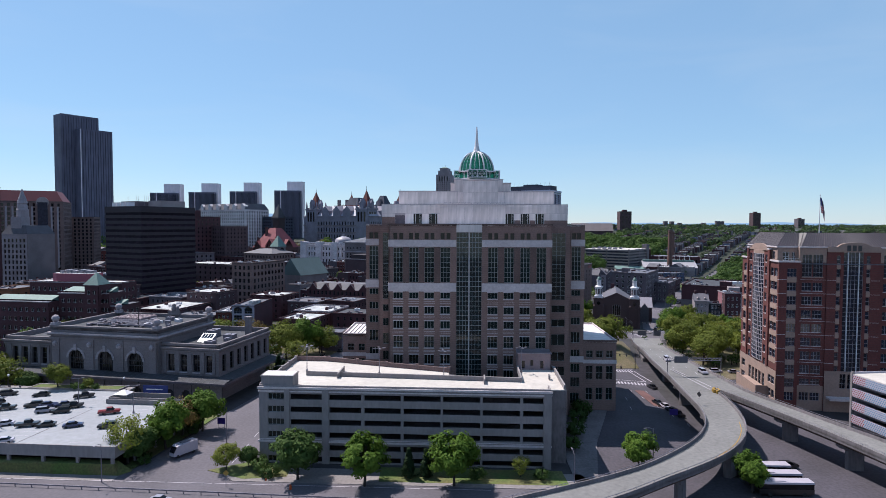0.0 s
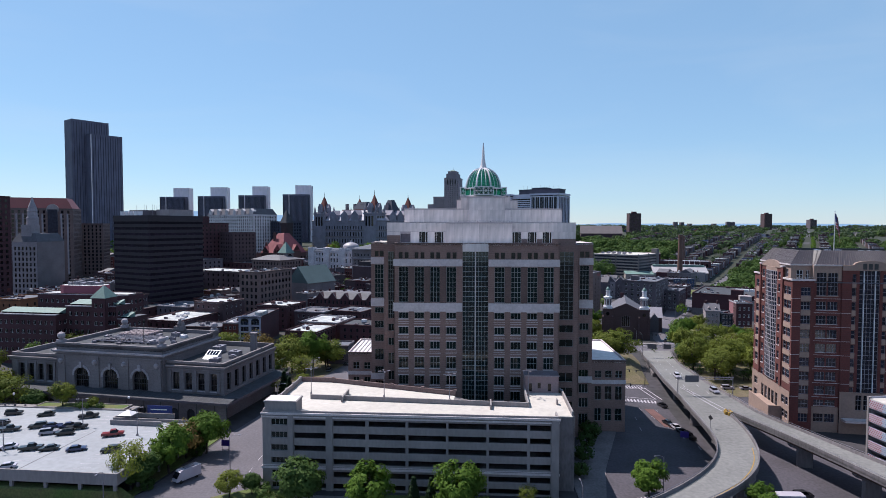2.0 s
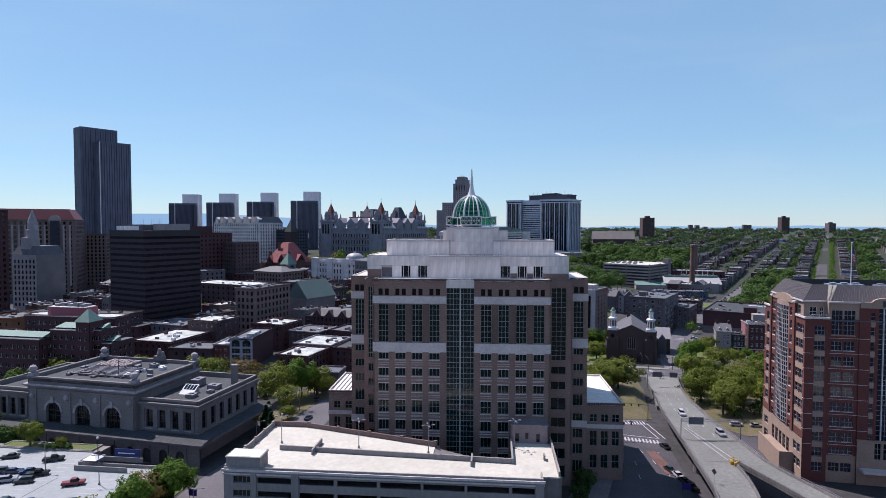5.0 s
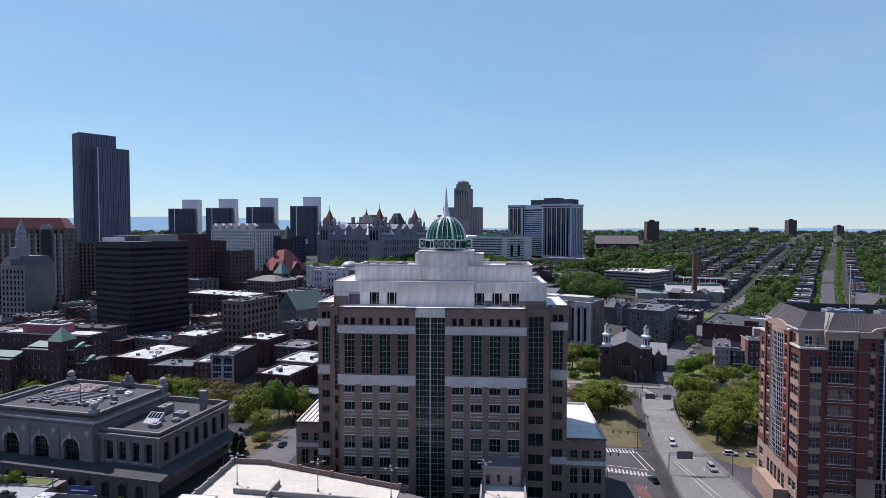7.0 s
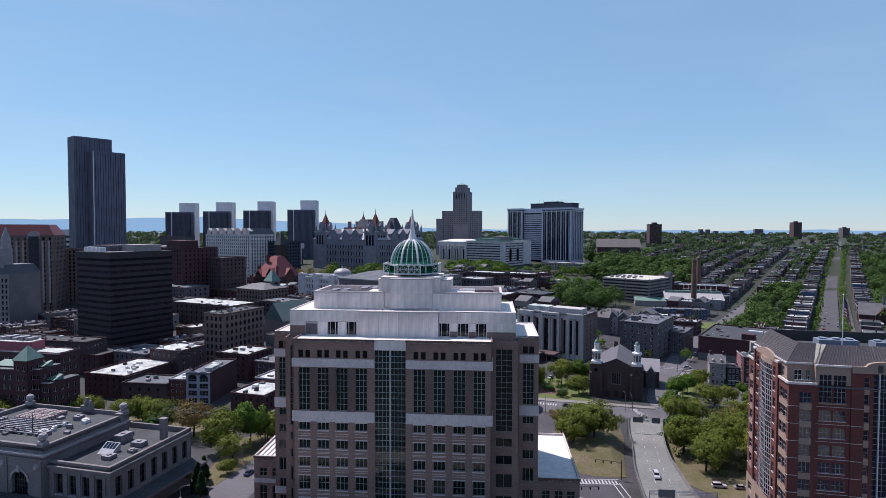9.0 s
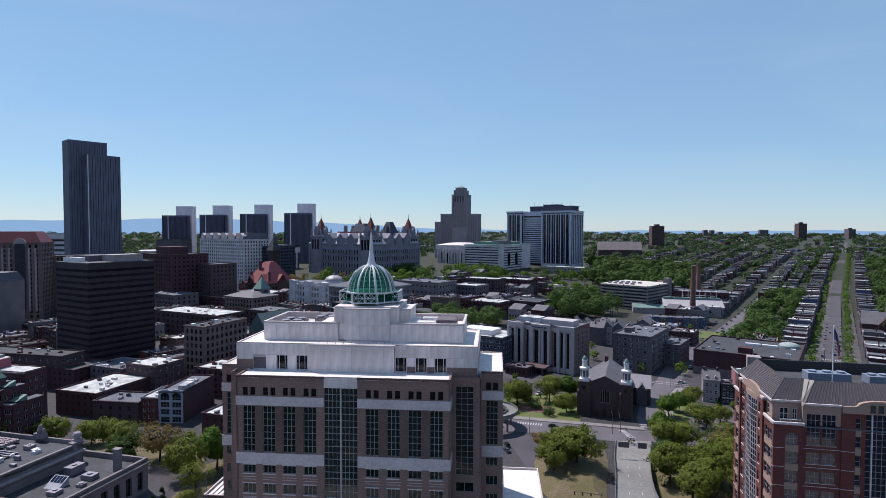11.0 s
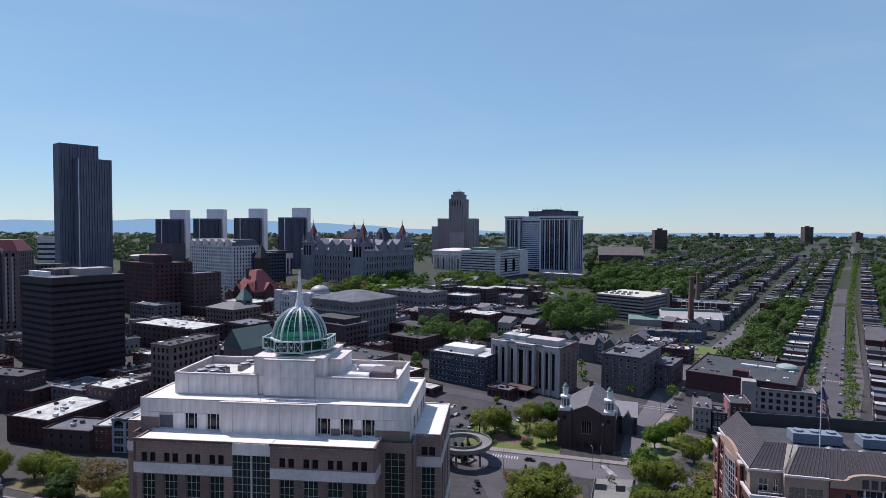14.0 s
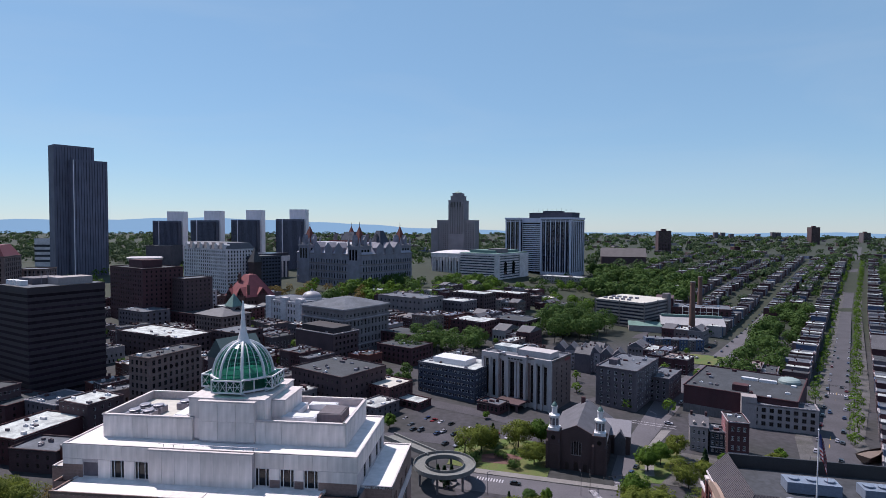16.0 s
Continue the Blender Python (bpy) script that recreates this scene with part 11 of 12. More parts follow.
wood("quarter_trees", S[::2], LEAF_F, "green trees among the far houses", 9, 140, 0.95, 10)
wood("quarter_spring_trees", S[1::2], LEAF_D, "fresh green trees among the far houses", 29, 140, 0.95, 10)
S = []
for _ in range(2000):
    y = 900 * (4.8 ** R.random())
    x = R.uniform(-0.95, 1.25) * (y + 100)
    if -480 < x < 300 and y < 1100:
        continue
    S.append((x, y, R.uniform(6, 11) * (1 + y / 4200), R.uniform(8, 12) * (1 + y / 9000)))
wood("far_woods", S, LEAF_F, "far green woods to the horizon", 10, 48, 1.7, 8)
S = []
for _ in range(520):
    y = 1000 * (4.2 ** R.random())
    x = R.uniform(-0.95, 1.25) * (y + 100)
    S.append((x, y, R.uniform(6, 10) * (1 + y / 4200), R.uniform(8, 12) * (1 + y / 9000)))
wood("far_spring_woods", S, LEAF_D, "far woods in lighter spring green", 11, 48, 1.6, 8)
wood("park_underwood", scatter(46, (100, 152, 64, 132), (1.6, 3.0), (2.5, 5.0)) + scatter(16, (46, 92, 162, 196), (1.2, 2.2), (2, 3.5)), LEAF_D, "low undergrowth below the park trees", 21, 150, 0.35)
wood("street_trees", scatter(26, (-330, -60, 300, 545), (2.5, 4.5), (6, 10)) + scatter(26, (60, 260, 240, 420), (2.2, 4.2), (5, 9)), LEAF_G, "scattered small street trees in the old town", 22, 160, 0.7)
wood("plain_wood", scatter(420, (-1100, -180, 900, 1700), (6, 11), (9, 16)), LEAF_F, "dark green trees on the far plain", 23, 110, 1.1, 10)
wood("left_town_trees", scatter(40, (-620, -400, 560, 820), (4, 7), (8, 12)) + scatter(10, (-200, -120, 430, 520), (3, 4.5), (6, 9)), LEAF_G, "green trees among the far offices", 13, 100, 1.0)


# ---- houses along the avenues ----
HW = [BRICK_DK, BRICK_BR, GREYSTUCCO, BRICK_DK, CREAM, BLUEW, BRICK_TAN, BRICK_BR]
HR = [ROOFDARK, ROOFGREY, ROOFDARK, ROOFGREY, ROOFSTAINED, ROOFDARK]
lite = Solid().add([(0, 0, 0), (1.1, 0, 0), (1.1, 0, 1.8), (0, 0, 1.8)], [(0, 1, 2, 3)]).mesh("window", DGLASS)
joined = {}


def avenue_house(s, o, rot, w, d, h, i, near):
    x, y = us(s, o)
    z = land(x, y)
    wall, roof = HW[i % 8], HR[(i * 5) % 6]
    if not near:
        for key, sol in ((wall.name, Solid().box(0, 0, -3, w - 0.05, d, h)), (roof.name, Solid().box(0.25, 0.3, h, w - 0.3, d - 0.3, h + 0.08)), (BRICK_DK.name, Solid().box(w * 0.3, d * 0.6, h, w * 0.3 + 0.8, d * 0.6 + 0.8, h + 1.8))):
            joined.setdefault(key, Solid()).add(sol.v, sol.f, 0, rot_at(x, y, z, rot))
        return
    t = thing("row_house", rot_at(x, y, z, rot), "flat-roofed brick row house on the avenue", "house", "row houses on the avenue")
    part("body", Solid().box(0, 0, -3, w - 0.05, d, h), wall, t)
    part("roof", Solid().box(0.25, 0.3, h, w - 0.3, d - 0.3, h + 0.08), roof, t)
    part("cornice", Solid().box(-0.1, -0.4, h - 0.7, w + 0.05, 0.25, h + 0.35), STONE_PALE if i % 3 == 0 else wall, t)
    part("chimney", Solid().box(w * 0.3, d * 0.6, h, w * 0.3 + 0.8, d * 0.6 + 0.8, h + 1.8), BRICK_DK, t)
    if s < 400:
        for zz in (1.4, 4.6, 7.4):
            for a in (1.0, w - 2.2):
                if zz + 2 < h:
                    part("window", lite, None, t, at=pose(a, -0.02, zz))


i = 0
for o, rot, s0, s1, dirn in ((71.5, 57, 402, 1500, 1), (108.5, -123, 225, 1500, -1)):
    s = s0
    while s < s1:
        i += 1
        w = R.uniform(6.0, 8.5)
        if R.random() < 0.07:
            s += R.uniform(8, 16)
        if not (o > 100 and 505 < s < 560):
            # the front faces the street; the row runs up the hill
            avenue_house(s if dirn > 0 else s + w, o, rot, w, R.uniform(12, 17), R.choice((8.2, 8.6, 10.5, 11.5, 13.0)), i, s < 640)
        s += w
for o, rot, s0, s1, dirn in ((8, -123, 720, 1500, -1), (-10, 57, 560, 1500, 1), (-66, -123, 640, 1500, -1), (-84, 57, 640, 1400, 1), (-150, 57, 700, 1400, 1), (-132, -123, 700, 1400, -1), (168, 57, 600, 1400, 1), (186, -123, 560, 1400, -1), (250, -123, 640, 1500, -1), (-220, 57, 900, 1500, 1), (42, 57, 800, 1500, 1)):
    s = s0
    while s < s1:
        i += 1
        w = R.uniform(6.0, 9.0)
        if R.random() < 0.12:
            s += R.uniform(8, 20)
        avenue_house(s if dirn > 0 else s + w, o, rot, w, R.uniform(11, 16), R.uniform(7.5, 11), i, False)
        s += w
for _ in range(420):
    y = 1300 * (2.9 ** R.random())
    x = R.uniform(-0.55, 1.15) * y
    i += 1
    w, d, h = R.uniform(8, 40), R.uniform(8, 18), R.uniform(6, 11)
    for key, sol in ((HW[i % 8].name, Solid().box(0, 0, -3, w, d, h)), (HR[i % 6].name, Solid().box(0.2, 0.2, h, w - 0.2, d - 0.2, h + 0.3))):
        joined.setdefault(key, Solid()).add(sol.v, sol.f, 0, rot_at(x, y, land(x, y), R.uniform(-45, 60)))
for key, sol in joined.items():
    single("far_houses", sol, bpy.data.materials[key], "rows of small far houses with flat roofs", "houses", kind="stuff")
# gabled chapel on the avenue
cx, cy = us(532, 108.5)
ch = thing("brick_chapel", rot_at(cx, cy, land(cx, cy), -123), "red brick chapel with grey slate gables and a small spire", "church")
part("nave", Solid().box(-22, 0, -3, 0, 34, 10), BRICK_DK, ch)
part("nave_roof", Solid().gable(-22, 0, 0, 34, 10, 20, "y", 0.5), SLATE, ch, "grey slate roof")
part("transept", Solid().box(-26, 12, -3, 4, 24, 10).gable(-26, 12, 4, 24, 10, 17, "x", 0.4), BRICK_DK, ch)
part("spire", Solid().lathe([(1.2, 17), (1.2, 23), (0.1, 31)], 8, cx=-11, cy=18), SLATE, ch)


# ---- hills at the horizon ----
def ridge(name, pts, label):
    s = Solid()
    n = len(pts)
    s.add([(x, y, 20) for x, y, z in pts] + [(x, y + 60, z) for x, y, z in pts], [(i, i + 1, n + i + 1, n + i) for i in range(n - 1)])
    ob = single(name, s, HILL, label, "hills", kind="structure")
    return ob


# aerial haze is put into the hills as an even blue glow
HILL = bpy.data.materials.new("far hills with painted haze")
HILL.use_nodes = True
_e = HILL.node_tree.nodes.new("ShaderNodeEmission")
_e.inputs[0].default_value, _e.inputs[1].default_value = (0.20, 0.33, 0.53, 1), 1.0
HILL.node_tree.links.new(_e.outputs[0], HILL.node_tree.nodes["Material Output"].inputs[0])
pts = []
for k in range(80):
    x = -4000 + k * 100
    z = 70 + 95 * math.exp(-((x + 1900) / 1500) ** 2) + 40 * math.exp(-((x + 3600) / 700) ** 2) + 14 * math.exp(-((x - 2200) / 1500) ** 2) + 4 * math.sin(x / 170) + 3 * math.sin(x / 61)
    pts.append((x, 4350 - abs(x) * 0.28, z))
ridge("backdrop_hills", pts, "far hills in painted blue haze along the horizon")


# ---- vehicles ----
CARMESH = {}


def paint(name, col):
    m = mat(name + " car paint", col, 0.3, 0.05, 3, 1, 0.0)
    m.node_tree.nodes["Principled BSDF"].inputs["Coat Weight"].default_value = 0.6
    return m


PAINTS = {"black": paint("black", (0.012, 0.012, 0.014)), "white": paint("white", (0.72, 0.72, 0.72)), "silver": paint("silver", (0.42, 0.43, 0.44)), "blue": paint("dark blue", (0.02, 0.04, 0.13)), "red": paint("red", (0.30, 0.015, 0.02)), "grey": paint("dark grey", (0.07, 0.075, 0.08))}


def car_meshes(kind):
    if kind in CARMESH:
        return CARMESH[kind]
    body, cabin = {
        "sedan": ([(-2.3, 0.35), (2.3, 0.35), (2.35, 0.62), (2.2, 0.8), (1.1, 0.92), (-1.7, 0.95), (-2.3, 0.9), (-2.36, 0.6)], [(-1.75, 0.94), (1.1, 0.9), (0.35, 1.38), (-1.05, 1.42)]),
        "suv": ([(-2.35, 0.4), (2.3, 0.4), (2.38, 0.75), (2.25, 0.98), (1.15, 1.1), (-2.25, 1.12), (-2.4, 0.8)], [(-2.2, 1.1), (1.1, 1.08), (0.45, 1.68), (-2.0, 1.72)]),
        "pickup": ([(-2.8, 0.5), (2.7, 0.5), (2.78, 0.85), (2.6, 1.08), (1.3, 1.15), (-2.75, 1.15)], [(-0.7, 1.13), (1.3, 1.13), (0.7, 1.8), (-0.55, 1.85)]),
    }[kind]

    def extrude(prof, w0, w1):
        n = len(prof)
        zmax = max(p[1] for p in prof)
        zmin = min(p[1] for p in prof)
        hw = [w0 + (w1 - w0) * (p[1] - zmin) / (zmax - zmin) for p in prof]
        v = [(x, -h, z) for (x, z), h in zip(prof, hw)] + [(x, h, z) for (x, z), h in zip(prof, hw)]
        return Solid().add(v, [tuple(range(n)), tuple(reversed(range(n, 2 * n)))] + [((i + 1) % n, i, n + i, n + (i + 1) % n) for i in range(n)])
    zr = max(p[1] for p in cabin)
    top = [p for p in cabin if p[1] > zr - 0.06]
    x0, x1 = min(p[0] for p in top), max(p[0] for p in top)
    wheel = Solid().lathe([(0.2, -0.12), (0.33, -0.1), (0.33, 0.1), (0.2, 0.12)], 12, m=pose(0, 0, 0, 90, 0, 0))
    CARMESH[kind] = (extrude(body, 0.92, 0.86), extrude(cabin, 0.80, 0.62).mesh("glasshouse", DGLASS), Solid().box(x0 - 0.05, -0.64, zr - 0.03, x1 + 0.05, 0.64, zr + 0.05), wheel.mesh("wheel", RUBBER), Solid().box(-0.04, -0.2, -0.07, 0.04, 0.2, 0.07), (1.45, 0.33, body[1][0]))
    return CARMESH[kind]


def car(m, kind, colour, where, far=False):
    b, g, r, w, lamp, (wx, wz, nose) = car_meshes(kind)
    t = thing("car", m, f"{colour} {'pickup truck' if kind == 'pickup' else kind} {where}", "car")
    kb, kr = ("body", kind, colour), ("croof", kind, colour)
    if kb not in PANES:
        PANES[kb], PANES[kr] = b.mesh("body", PAINTS[colour]), r.mesh("roof", PAINTS[colour])
        PANES["headlight"] = lamp.mesh("headlight", WHITEMETAL)
    part("body", PANES[kb], None, t)
    part("glasshouse", g, None, t, "dark windows")
    part("roof", PANES[kr], None, t)
    if far:
        if ("wheels", kind) not in PANES:
            ws = Solid()
            for x in (-wx, wx):
                for y in (-0.82, 0.82):
                    ws.add([tuple(v.co) for v in w.vertices], [tuple(p.vertices) for p in w.polygons], 0, pose(x, y, wz))
            PANES["wheels", kind] = ws.mesh("wheels", RUBBER)
        part("wheels", PANES["wheels", kind], None, t, kind="stuff")
        return t
    for x in (-wx, wx):
        for y in (-0.82, 0.82):
            part("wheel", w, None, t, at=pose(x, y, wz))
    for y in (-0.6, 0.6) if m.translation.y < 60 else ():
        part("headlight", PANES["headlight"], None, t, at=pose(nose + 0.02, y, 0.68))
    return t


LOTCARS = [(-144.1, 7.2, 'black', 'suv'), (-133.3, 6.0, 'black', 'sedan'), (-119.0, 4.2, 'black', 'pickup'), (-141.0, -2.6, 'black', 'suv'), (-134.8, -7.3, 'black', 'pickup'), (-128.5, -4.6, 'black', 'suv'), (-124.5, -4.2, 'blue', 'sedan'), (-120.3, -4.2, 'blue', 'sedan'), (-121.9, -9.7, 'silver', 'suv'), (-117.1, -10.2, 'black', 'suv'), (-116.5, -5.7, 'black', 'pickup'), (-125.6, -20.5, 'white', 'sedan'), (-118.8, -21.3, 'black', 'pickup'), (-114.0, -21.4, 'black', 'sedan'), (-106.6, -21.8, 'blue', 'sedan'), (-97.1, -22.7, 'black', 'suv'), (-102.9, -11.3, 'red', 'pickup'), (-116.9, -33.0, 'white', 'sedan')]
for k, (x, y, c, kd) in enumerate(LOTCARS):
    car(rot_at(x, y, 6.0, 16 + (k % 3) * 3 + (180 if k % 2 else 0)), kd, c, "parked on the white deck", True)
STREET = [(65.5, 10, "white", "sedan", -80), (66.0, 6, "grey", "sedan", -80), (66.3, 2, "black", "suv", -80), (64.6, 14, "black", "sedan", -80), (76.5, -37, "black", "suv", 4), (70, 33, "black", "sedan", 100), (105, 55, "white", "suv", -6), (112, 54, "silver", "sedan", -6), (46, 112, "grey", "sedan", 110), (47, 150, "white", "suv", 100), (46.5, 118, "black", "suv", 100),
          (118, 150, "black", "suv", 60), (122, 157, "blue", "suv", 60), (126, 164, "black", "sedan", 60), (180, 262, "white", "suv", 60), (160, 224, "white", "sedan", -20), (-58, 60, "blue", "sedan", 80), (-54, 96, "black", "sedan", 82), (-49, 128, "black", "suv", 82), (-60, 84, "grey", "suv", 85), (70, 143, "black", "sedan", -10), (-70, -52, "silver", "sedan", -8)]
for x, y, c, kd, a in STREET:
    car(rot_at(x, y, land(x, y) + 0.07, a), kd, c, "on the street", True)
for k, (x, y) in enumerate([(20, 205), (24, 204), (30, 219), (34, 217), (40, 214), (36, 203), (33, 200), (42, 199), (45, 197), (48, 195), (50, 208), (54, 206), (14, 222), (26, 222), (58, 203), (18, 212), (64, 200), (70, 196), (38, 186), (44, 184)]):
    car(rot_at(x, y, 0.1, 55 + (k % 2) * 180), ("sedan", "suv", "pickup")[k % 3 if k % 5 else 0], ("black", "grey", "red", "white", "black", "silver", "blue")[k % 7], "in the car park by the ramp", True)
for k in range(34):
    s, left = 270 + (k // 2) * 23, k % 2
    o = 82.9 if left else 93.2
    x, y = us(s + (k * 7) % 9, o)
    car(rot_at(x, y, land(x, y) + 0.1, 57), ("sedan", "suv", "sedan")[k % 3], ("black", "white", "grey", "silver", "black", "red", "blue")[k % 7], "parked along the avenue", True)
for k, (s, o) in enumerate(((258, 91), (300, 91), (352, 86), (420, 90.3), (520, 86), (640, 90.3), (250, 87), (262, 93))):
    x, y = us(s, o)
    car(rot_at(x, y, land(x, y) + 0.1, 57 if o > 88 else -123), ("suv", "sedan")[k % 2], ("black", "white", "blue", "grey")[k % 4], "on the avenue", True)
for k in range(30):
    x, y = us(440 + k * 13, -9 if k % 2 else 3)
    car(rot_at(x, y, land(x, y) + 0.1, 57), ("sedan", "suv")[k % 2], ("black", "white", "grey", "silver", "blue", "red")[k % 6], "parked in the hollow street", True)
car(rot_at(80.8, 46, deck_z(46) + 0.02, -100), "suv", "white", "on the ramp")
car(rot_at(84.5, 24, deck_z(24) + 0.02, -92), "suv", "silver", "on the ramp")


def step_van(m):
    t = thing("delivery_van", m, "white step van parked at the kerb", "van")
    part("body", Solid().box(-3.6, -1.15, 0.6, 2.0, 1.15, 3.2).add([(2.0, -1.1, 0.6), (3.2, -1.0, 0.6), (3.2, -1.0, 1.5), (2.4, -1.05, 2.9), (2.0, -1.1, 3.1), (2.0, 1.1, 0.6), (3.2, 1.0, 0.6), (3.2, 1.0, 1.5), (2.4, 1.05, 2.9), (2.0, 1.1, 3.1)], [(0, 1, 2, 3, 4), (9, 8, 7, 6, 5), (1, 6, 7, 2), (3, 8, 9, 4), (0, 5, 6, 1)]), PAINTS["white"], t)
    part("windscreen", Solid().add([(3.22, -0.95, 1.55), (3.22, 0.95, 1.55), (2.45, 1.0, 2.85), (2.45, -1.0, 2.85)], [(0, 1, 2, 3)]), DGLASS, t)
    part("roof_unit", Solid().box(-2, -0.6, 3.2, 0.6, 0.6, 3.5), STEEL, t)
    for x in (-2.3, 2.1):
        for y in (-1.0, 1.0):
            part("wheel", Solid().lathe([(0.25, -0.15), (0.45, -0.13), (0.45, 0.13), (0.25, 0.15)], 12, m=pose(x, y, 0.45, 90, 0, 0)), RUBBER, t)


step_van(rot_at(-76.0, -26.2, 0.08, 238))


def bus(m):
    t = thing("coach", m, "parked coach with a white roof and dark windows", "bus")
    part("body", Solid().box(-6, -1.25, 0.45, 6, 1.25, 1.6), PAINTS["black"], t)
    part("window_band", Solid().box(-5.95, -1.22, 1.6, 5.95, 1.22, 2.75), DGLASS, t)
    part("roof", Solid().box(-6, -1.25, 2.75, 6, 1.25, 3.2).box(-3, -0.8, 3.2, 0, 0.8, 3.4), PAINTS["white"], t)
    for x in (-3.6, 3.9):
        for y in (-1.15, 1.15):
            part("wheel", Solid().lathe([(0.3, -0.15), (0.5, -0.13), (0.5, 0.13), (0.3, 0.15)], 12, m=pose(x, y, 0.5, 90, 0, 0)), RUBBER, t)


for k in range(3):
    bus(rot_at(67.5 - k * 0.3, -41.5 - k * 4.6, 0.05, -3))


# ---- street furniture ----
def street_lamp(x, y, a, h=9.0):
    t = thing("street_lamp", rot_at(x, y, land(x, y), a), "grey street lamp with one curved arm", "street lamp", "street lamps")
    part("pole", Solid().lathe([(0.14, 0), (0.08, h)], 8), STEEL, t)
    arm = part("arm", Solid().tube((0, 0, h - 0.2), (1.2, 0, h + 0.4), 0.05, n=6).tube((1.2, 0, h + 0.4), (2.4, 0, h + 0.5), 0.05, n=6), STEEL, t)
    part("lamp_head", Solid().box(2.2, -0.15, h + 0.38, 3.0, 0.15, h + 0.52), STEEL, arm)


for x, y, a in ((-67, -20, 0), (-68, 30, 0), (-64, 70, 0), (44, -34, 200), (52, 20, 180), (36, 152, 270), (96, 135, 90), (124, 140, 180), (128, 168, 150), (200, 160, 330), (270, 282, 330), (-88, -42, 270), (20, -50, 90), (58, 134, 0), (72, 226, 250), (150, 214, 150)):
    street_lamp(x, y, a)


def traffic_signal(x, y, a):
    t = thing("traffic_signal", rot_at(x, y, land(x, y), a), "dark mast arm with hanging traffic lights", "traffic light", "traffic signals")
    part("mast", Solid().lathe([(0.16, 0), (0.1, 7)], 8), DARKSTEEL, t)
    part("arm", Solid().tube((0, 0, 6.2), (9, 0, 6.6), 0.1, 0.06, 6), DARKSTEEL, t)
    for u in (3.5, 6.2, 8.8):
        hd = part("signal_head", Solid().box(u - 0.2, -0.2, 5.5, u + 0.2, 0.2, 6.5), DARKSTEEL, t)
        part("lens", Solid().lathe([(0.13, 0), (0.1, 0.06)], 10, m=pose(u, -0.2, 6.25, 90, 0, 0)), PAINTS["red"], hd)


for x, y, a in ((73.5, 60, 170), (52, 40, 0), (100, 137, 80), (114, 141, 200), (204, 153, 330), (285, 290, 330), (60, 228, 160)):
    traffic_signal(x, y, a)
for x, y, k in ((-50.3, -41.8, 0), (-43.5, -46.5, 1)):
    single("traffic_cone" if not k else "traffic_drum", Solid().lathe([(0.28, 0), (0.26, 0.06), (0.2, 0.07), (0.03, 0.8)] if not k else [(0.3, 0), (0.28, 0.5), (0.24, 1.0)], 12), mat("orange plastic", (0.75, 0.13, 0.02), 0.5, 0.1), "orange plastic cone on the pavement" if not k else "orange traffic drum on the roadside", "traffic cone", at=rot_at(x, y, 0.14))
# riverside guard rail
gr = thing("guard_rail", rot_at(-20, -53.2, 0, -6.2), "dark steel guard rail along the riverside road", "guard rail")
part("beam", Solid().box(-200, -0.05, 0.55, 60, 0.05, 0.85), STEEL, gr)
for k in range(66):
    part("post", Solid().box(-0.07, 0.05, 0, 0.07, 0.2, 0.8), STEEL, gr, at=pose(-199 + k * 4, 0, 0))
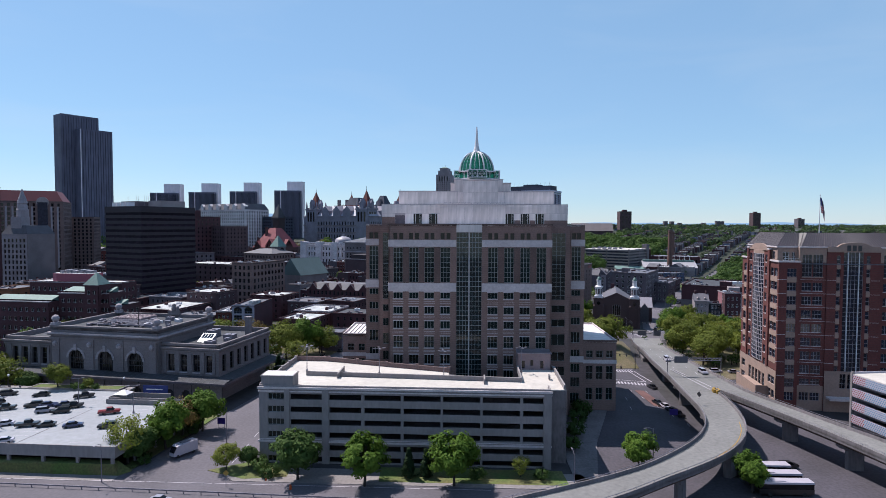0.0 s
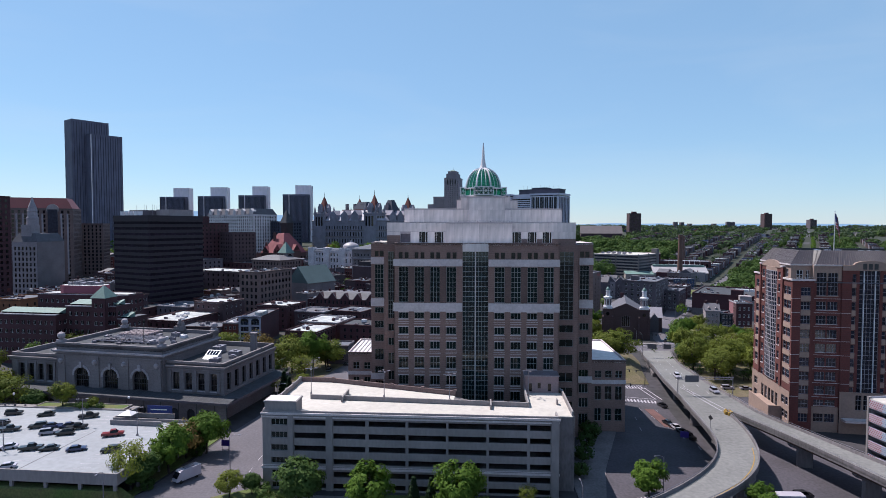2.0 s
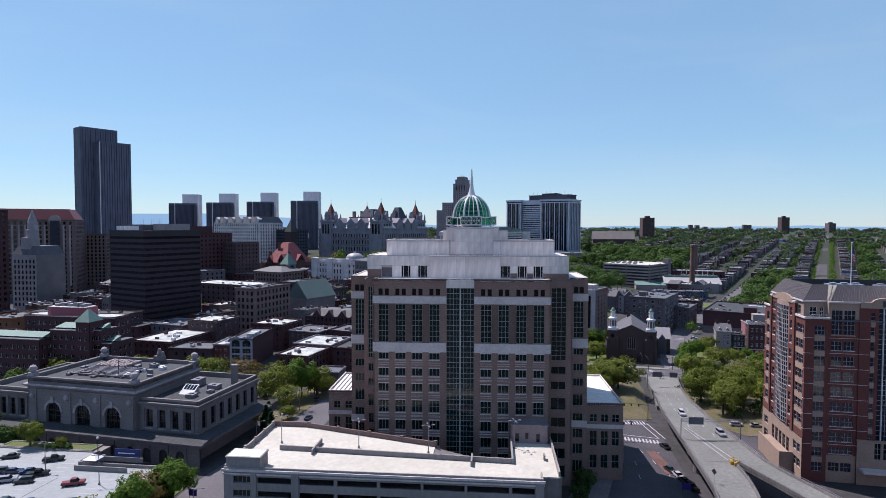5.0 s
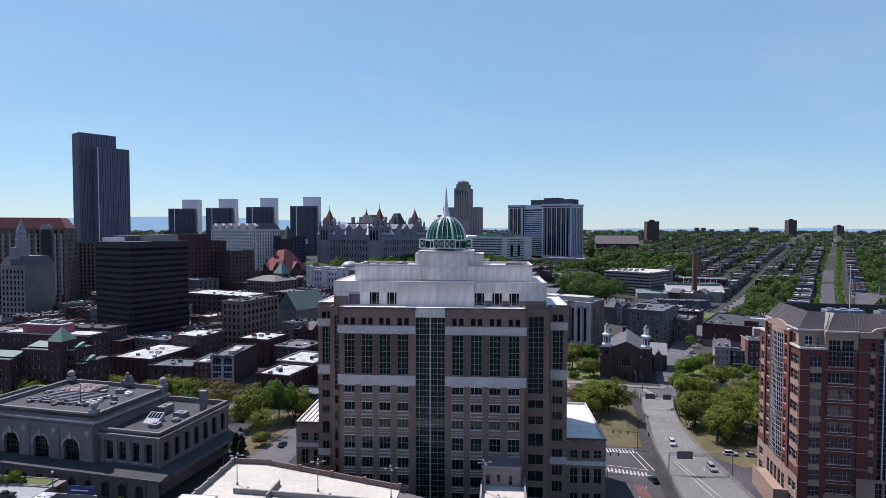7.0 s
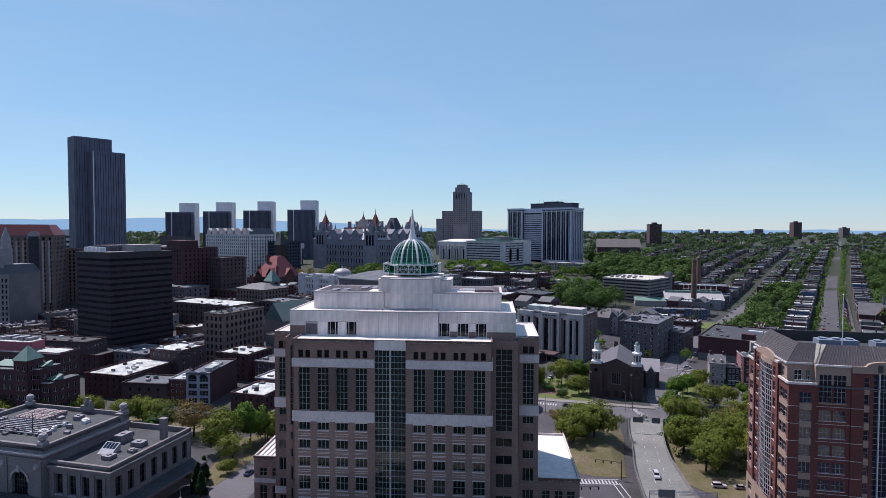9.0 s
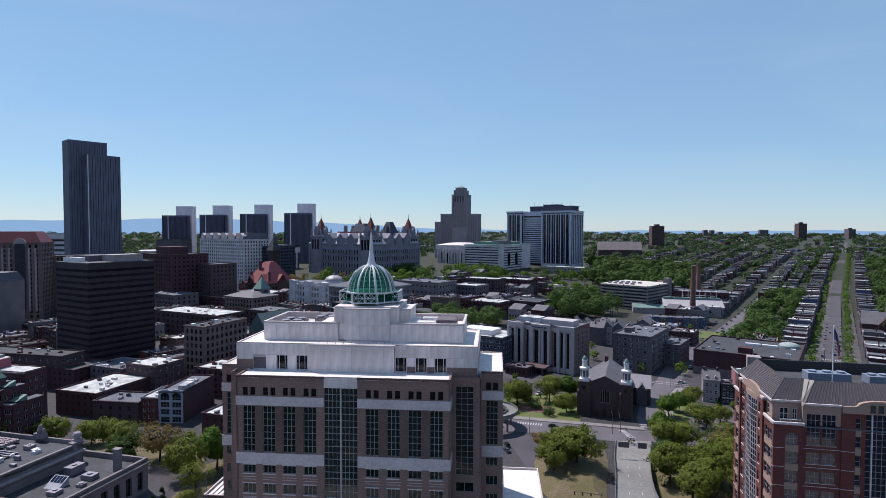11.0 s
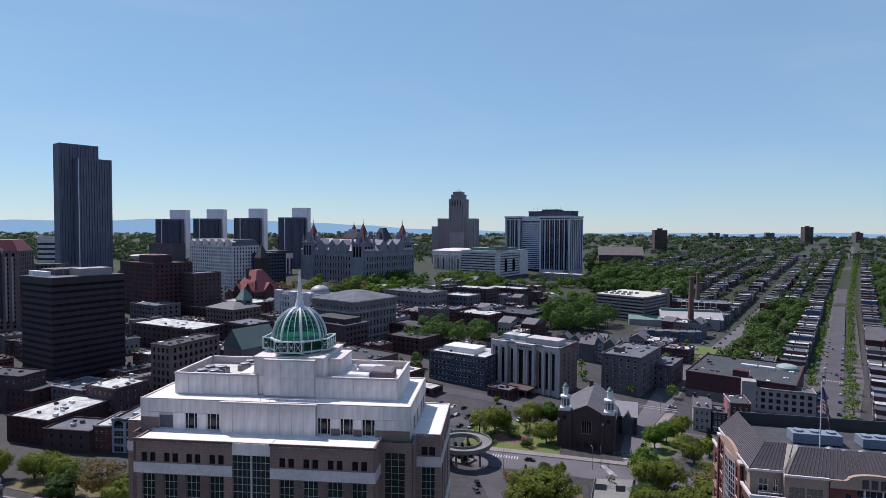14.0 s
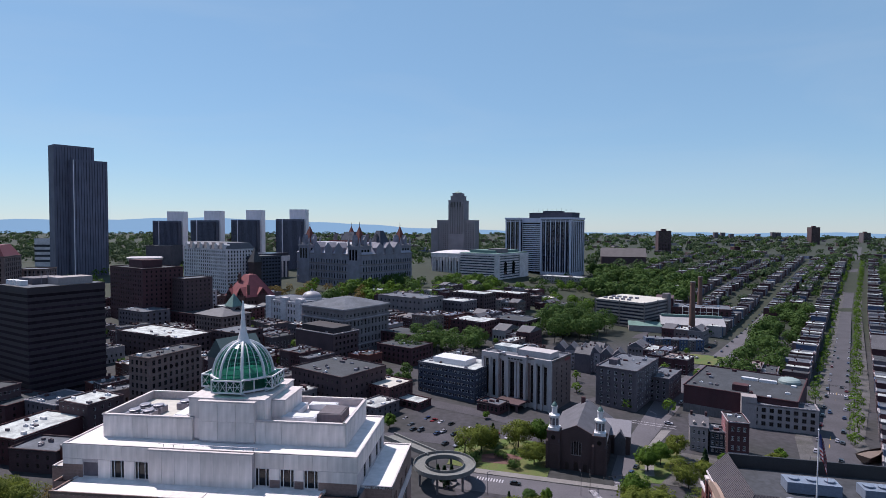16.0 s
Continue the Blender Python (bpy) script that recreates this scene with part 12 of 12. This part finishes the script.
# purple sign boards and a diamond sign
for x, y, z0 in ((-72.7, -7.8, 0.12), (63.0, -2.0, 0.16)):
    sg = thing("sign_board", rot_at(x, y, z0, -10), "purple blue sign board on two posts", "sign")
    part("board", Solid().box(-1.2, -0.06, 1.6, 1.2, 0.06, 3.4), mat("purple sign paint", (0.06, 0.03, 0.3), 0.5, 0.1), sg)
    for u in (-1.0, 1.0):
        part("post", Solid().lathe([(0.05, 0), (0.05, 1.6)], 6, cx=u), DARKSTEEL, sg)
ds = thing("diamond_sign", rot_at(66.2, -11.5, 8.0, -70), "dark diamond road sign on the ramp barrier", "sign")
part("post", Solid().lathe([(0.05, 0), (0.05, 2.6)], 6), STEEL, ds)
part("board", Solid().box(-0.6, -0.03, -0.6, 0.6, 0.03, 0.6), DARKSTEEL, ds, at=pose(0, 0, 3.0, 0, 45, 0))
ys = thing("diamond_sign", rot_at(-58.5, -44.8, 0, 0), "yellow diamond road sign on a pole by the road", "sign")
part("post", Solid().lathe([(0.05, 0), (0.05, 3.0)], 6), STEEL, ys)
part("board", Solid().box(-0.5, -0.03, -0.5, 0.5, 0.03, 0.5), PAINTYELLOW, ys, at=pose(0, 0, 3.2, 0, 45, 0))
# ship's bow on the square by the avenue
bow = Solid()
sec = []
for k in range(7):
    f = k / 6
    hw_, z1 = 3.2 * math.sin(min(1, f * 1.25) * math.pi / 2) + 0.05, 4.6 - 0.9 * f
    sec.append([(-9 + 18 * f, -hw_, z1), (-9 + 18 * f, -hw_ * 0.75, 2.0), (-9 + 18 * f, 0, 0.4), (-9 + 18 * f, hw_ * 0.75, 2.0), (-9 + 18 * f, hw_, z1)])
for k in range(6):
    for j in range(4):
        bow.add([sec[k][j], sec[k][j + 1], sec[k + 1][j + 1], sec[k + 1][j]], [(0, 3, 2, 1)])
bow.add(sec[6], [(0, 1, 2, 3, 4)])
sb = thing("ship_sculpture", rot_at(240, 180, 0.15, -150), "dark wooden ship hull standing as a monument", "monument")
part("hull", bow, mat("tarred wood", (0.05, 0.032, 0.025), 0.8, 0.25), sb)
part("deck", Solid().prism([(-8.5, -0.4), (-2, -2.4), (8.8, -3.0), (8.8, 3.0), (-2, 2.4), (-8.5, 0.4)], 3.3, 3.5), mat("weathered planks", (0.3, 0.24, 0.18), 0.85, 0.2), sb)
part("plinth", Solid().box(-5, -1, 0, 7, 1, 1.0), CONCRETE_WORN_SHADE, sb)
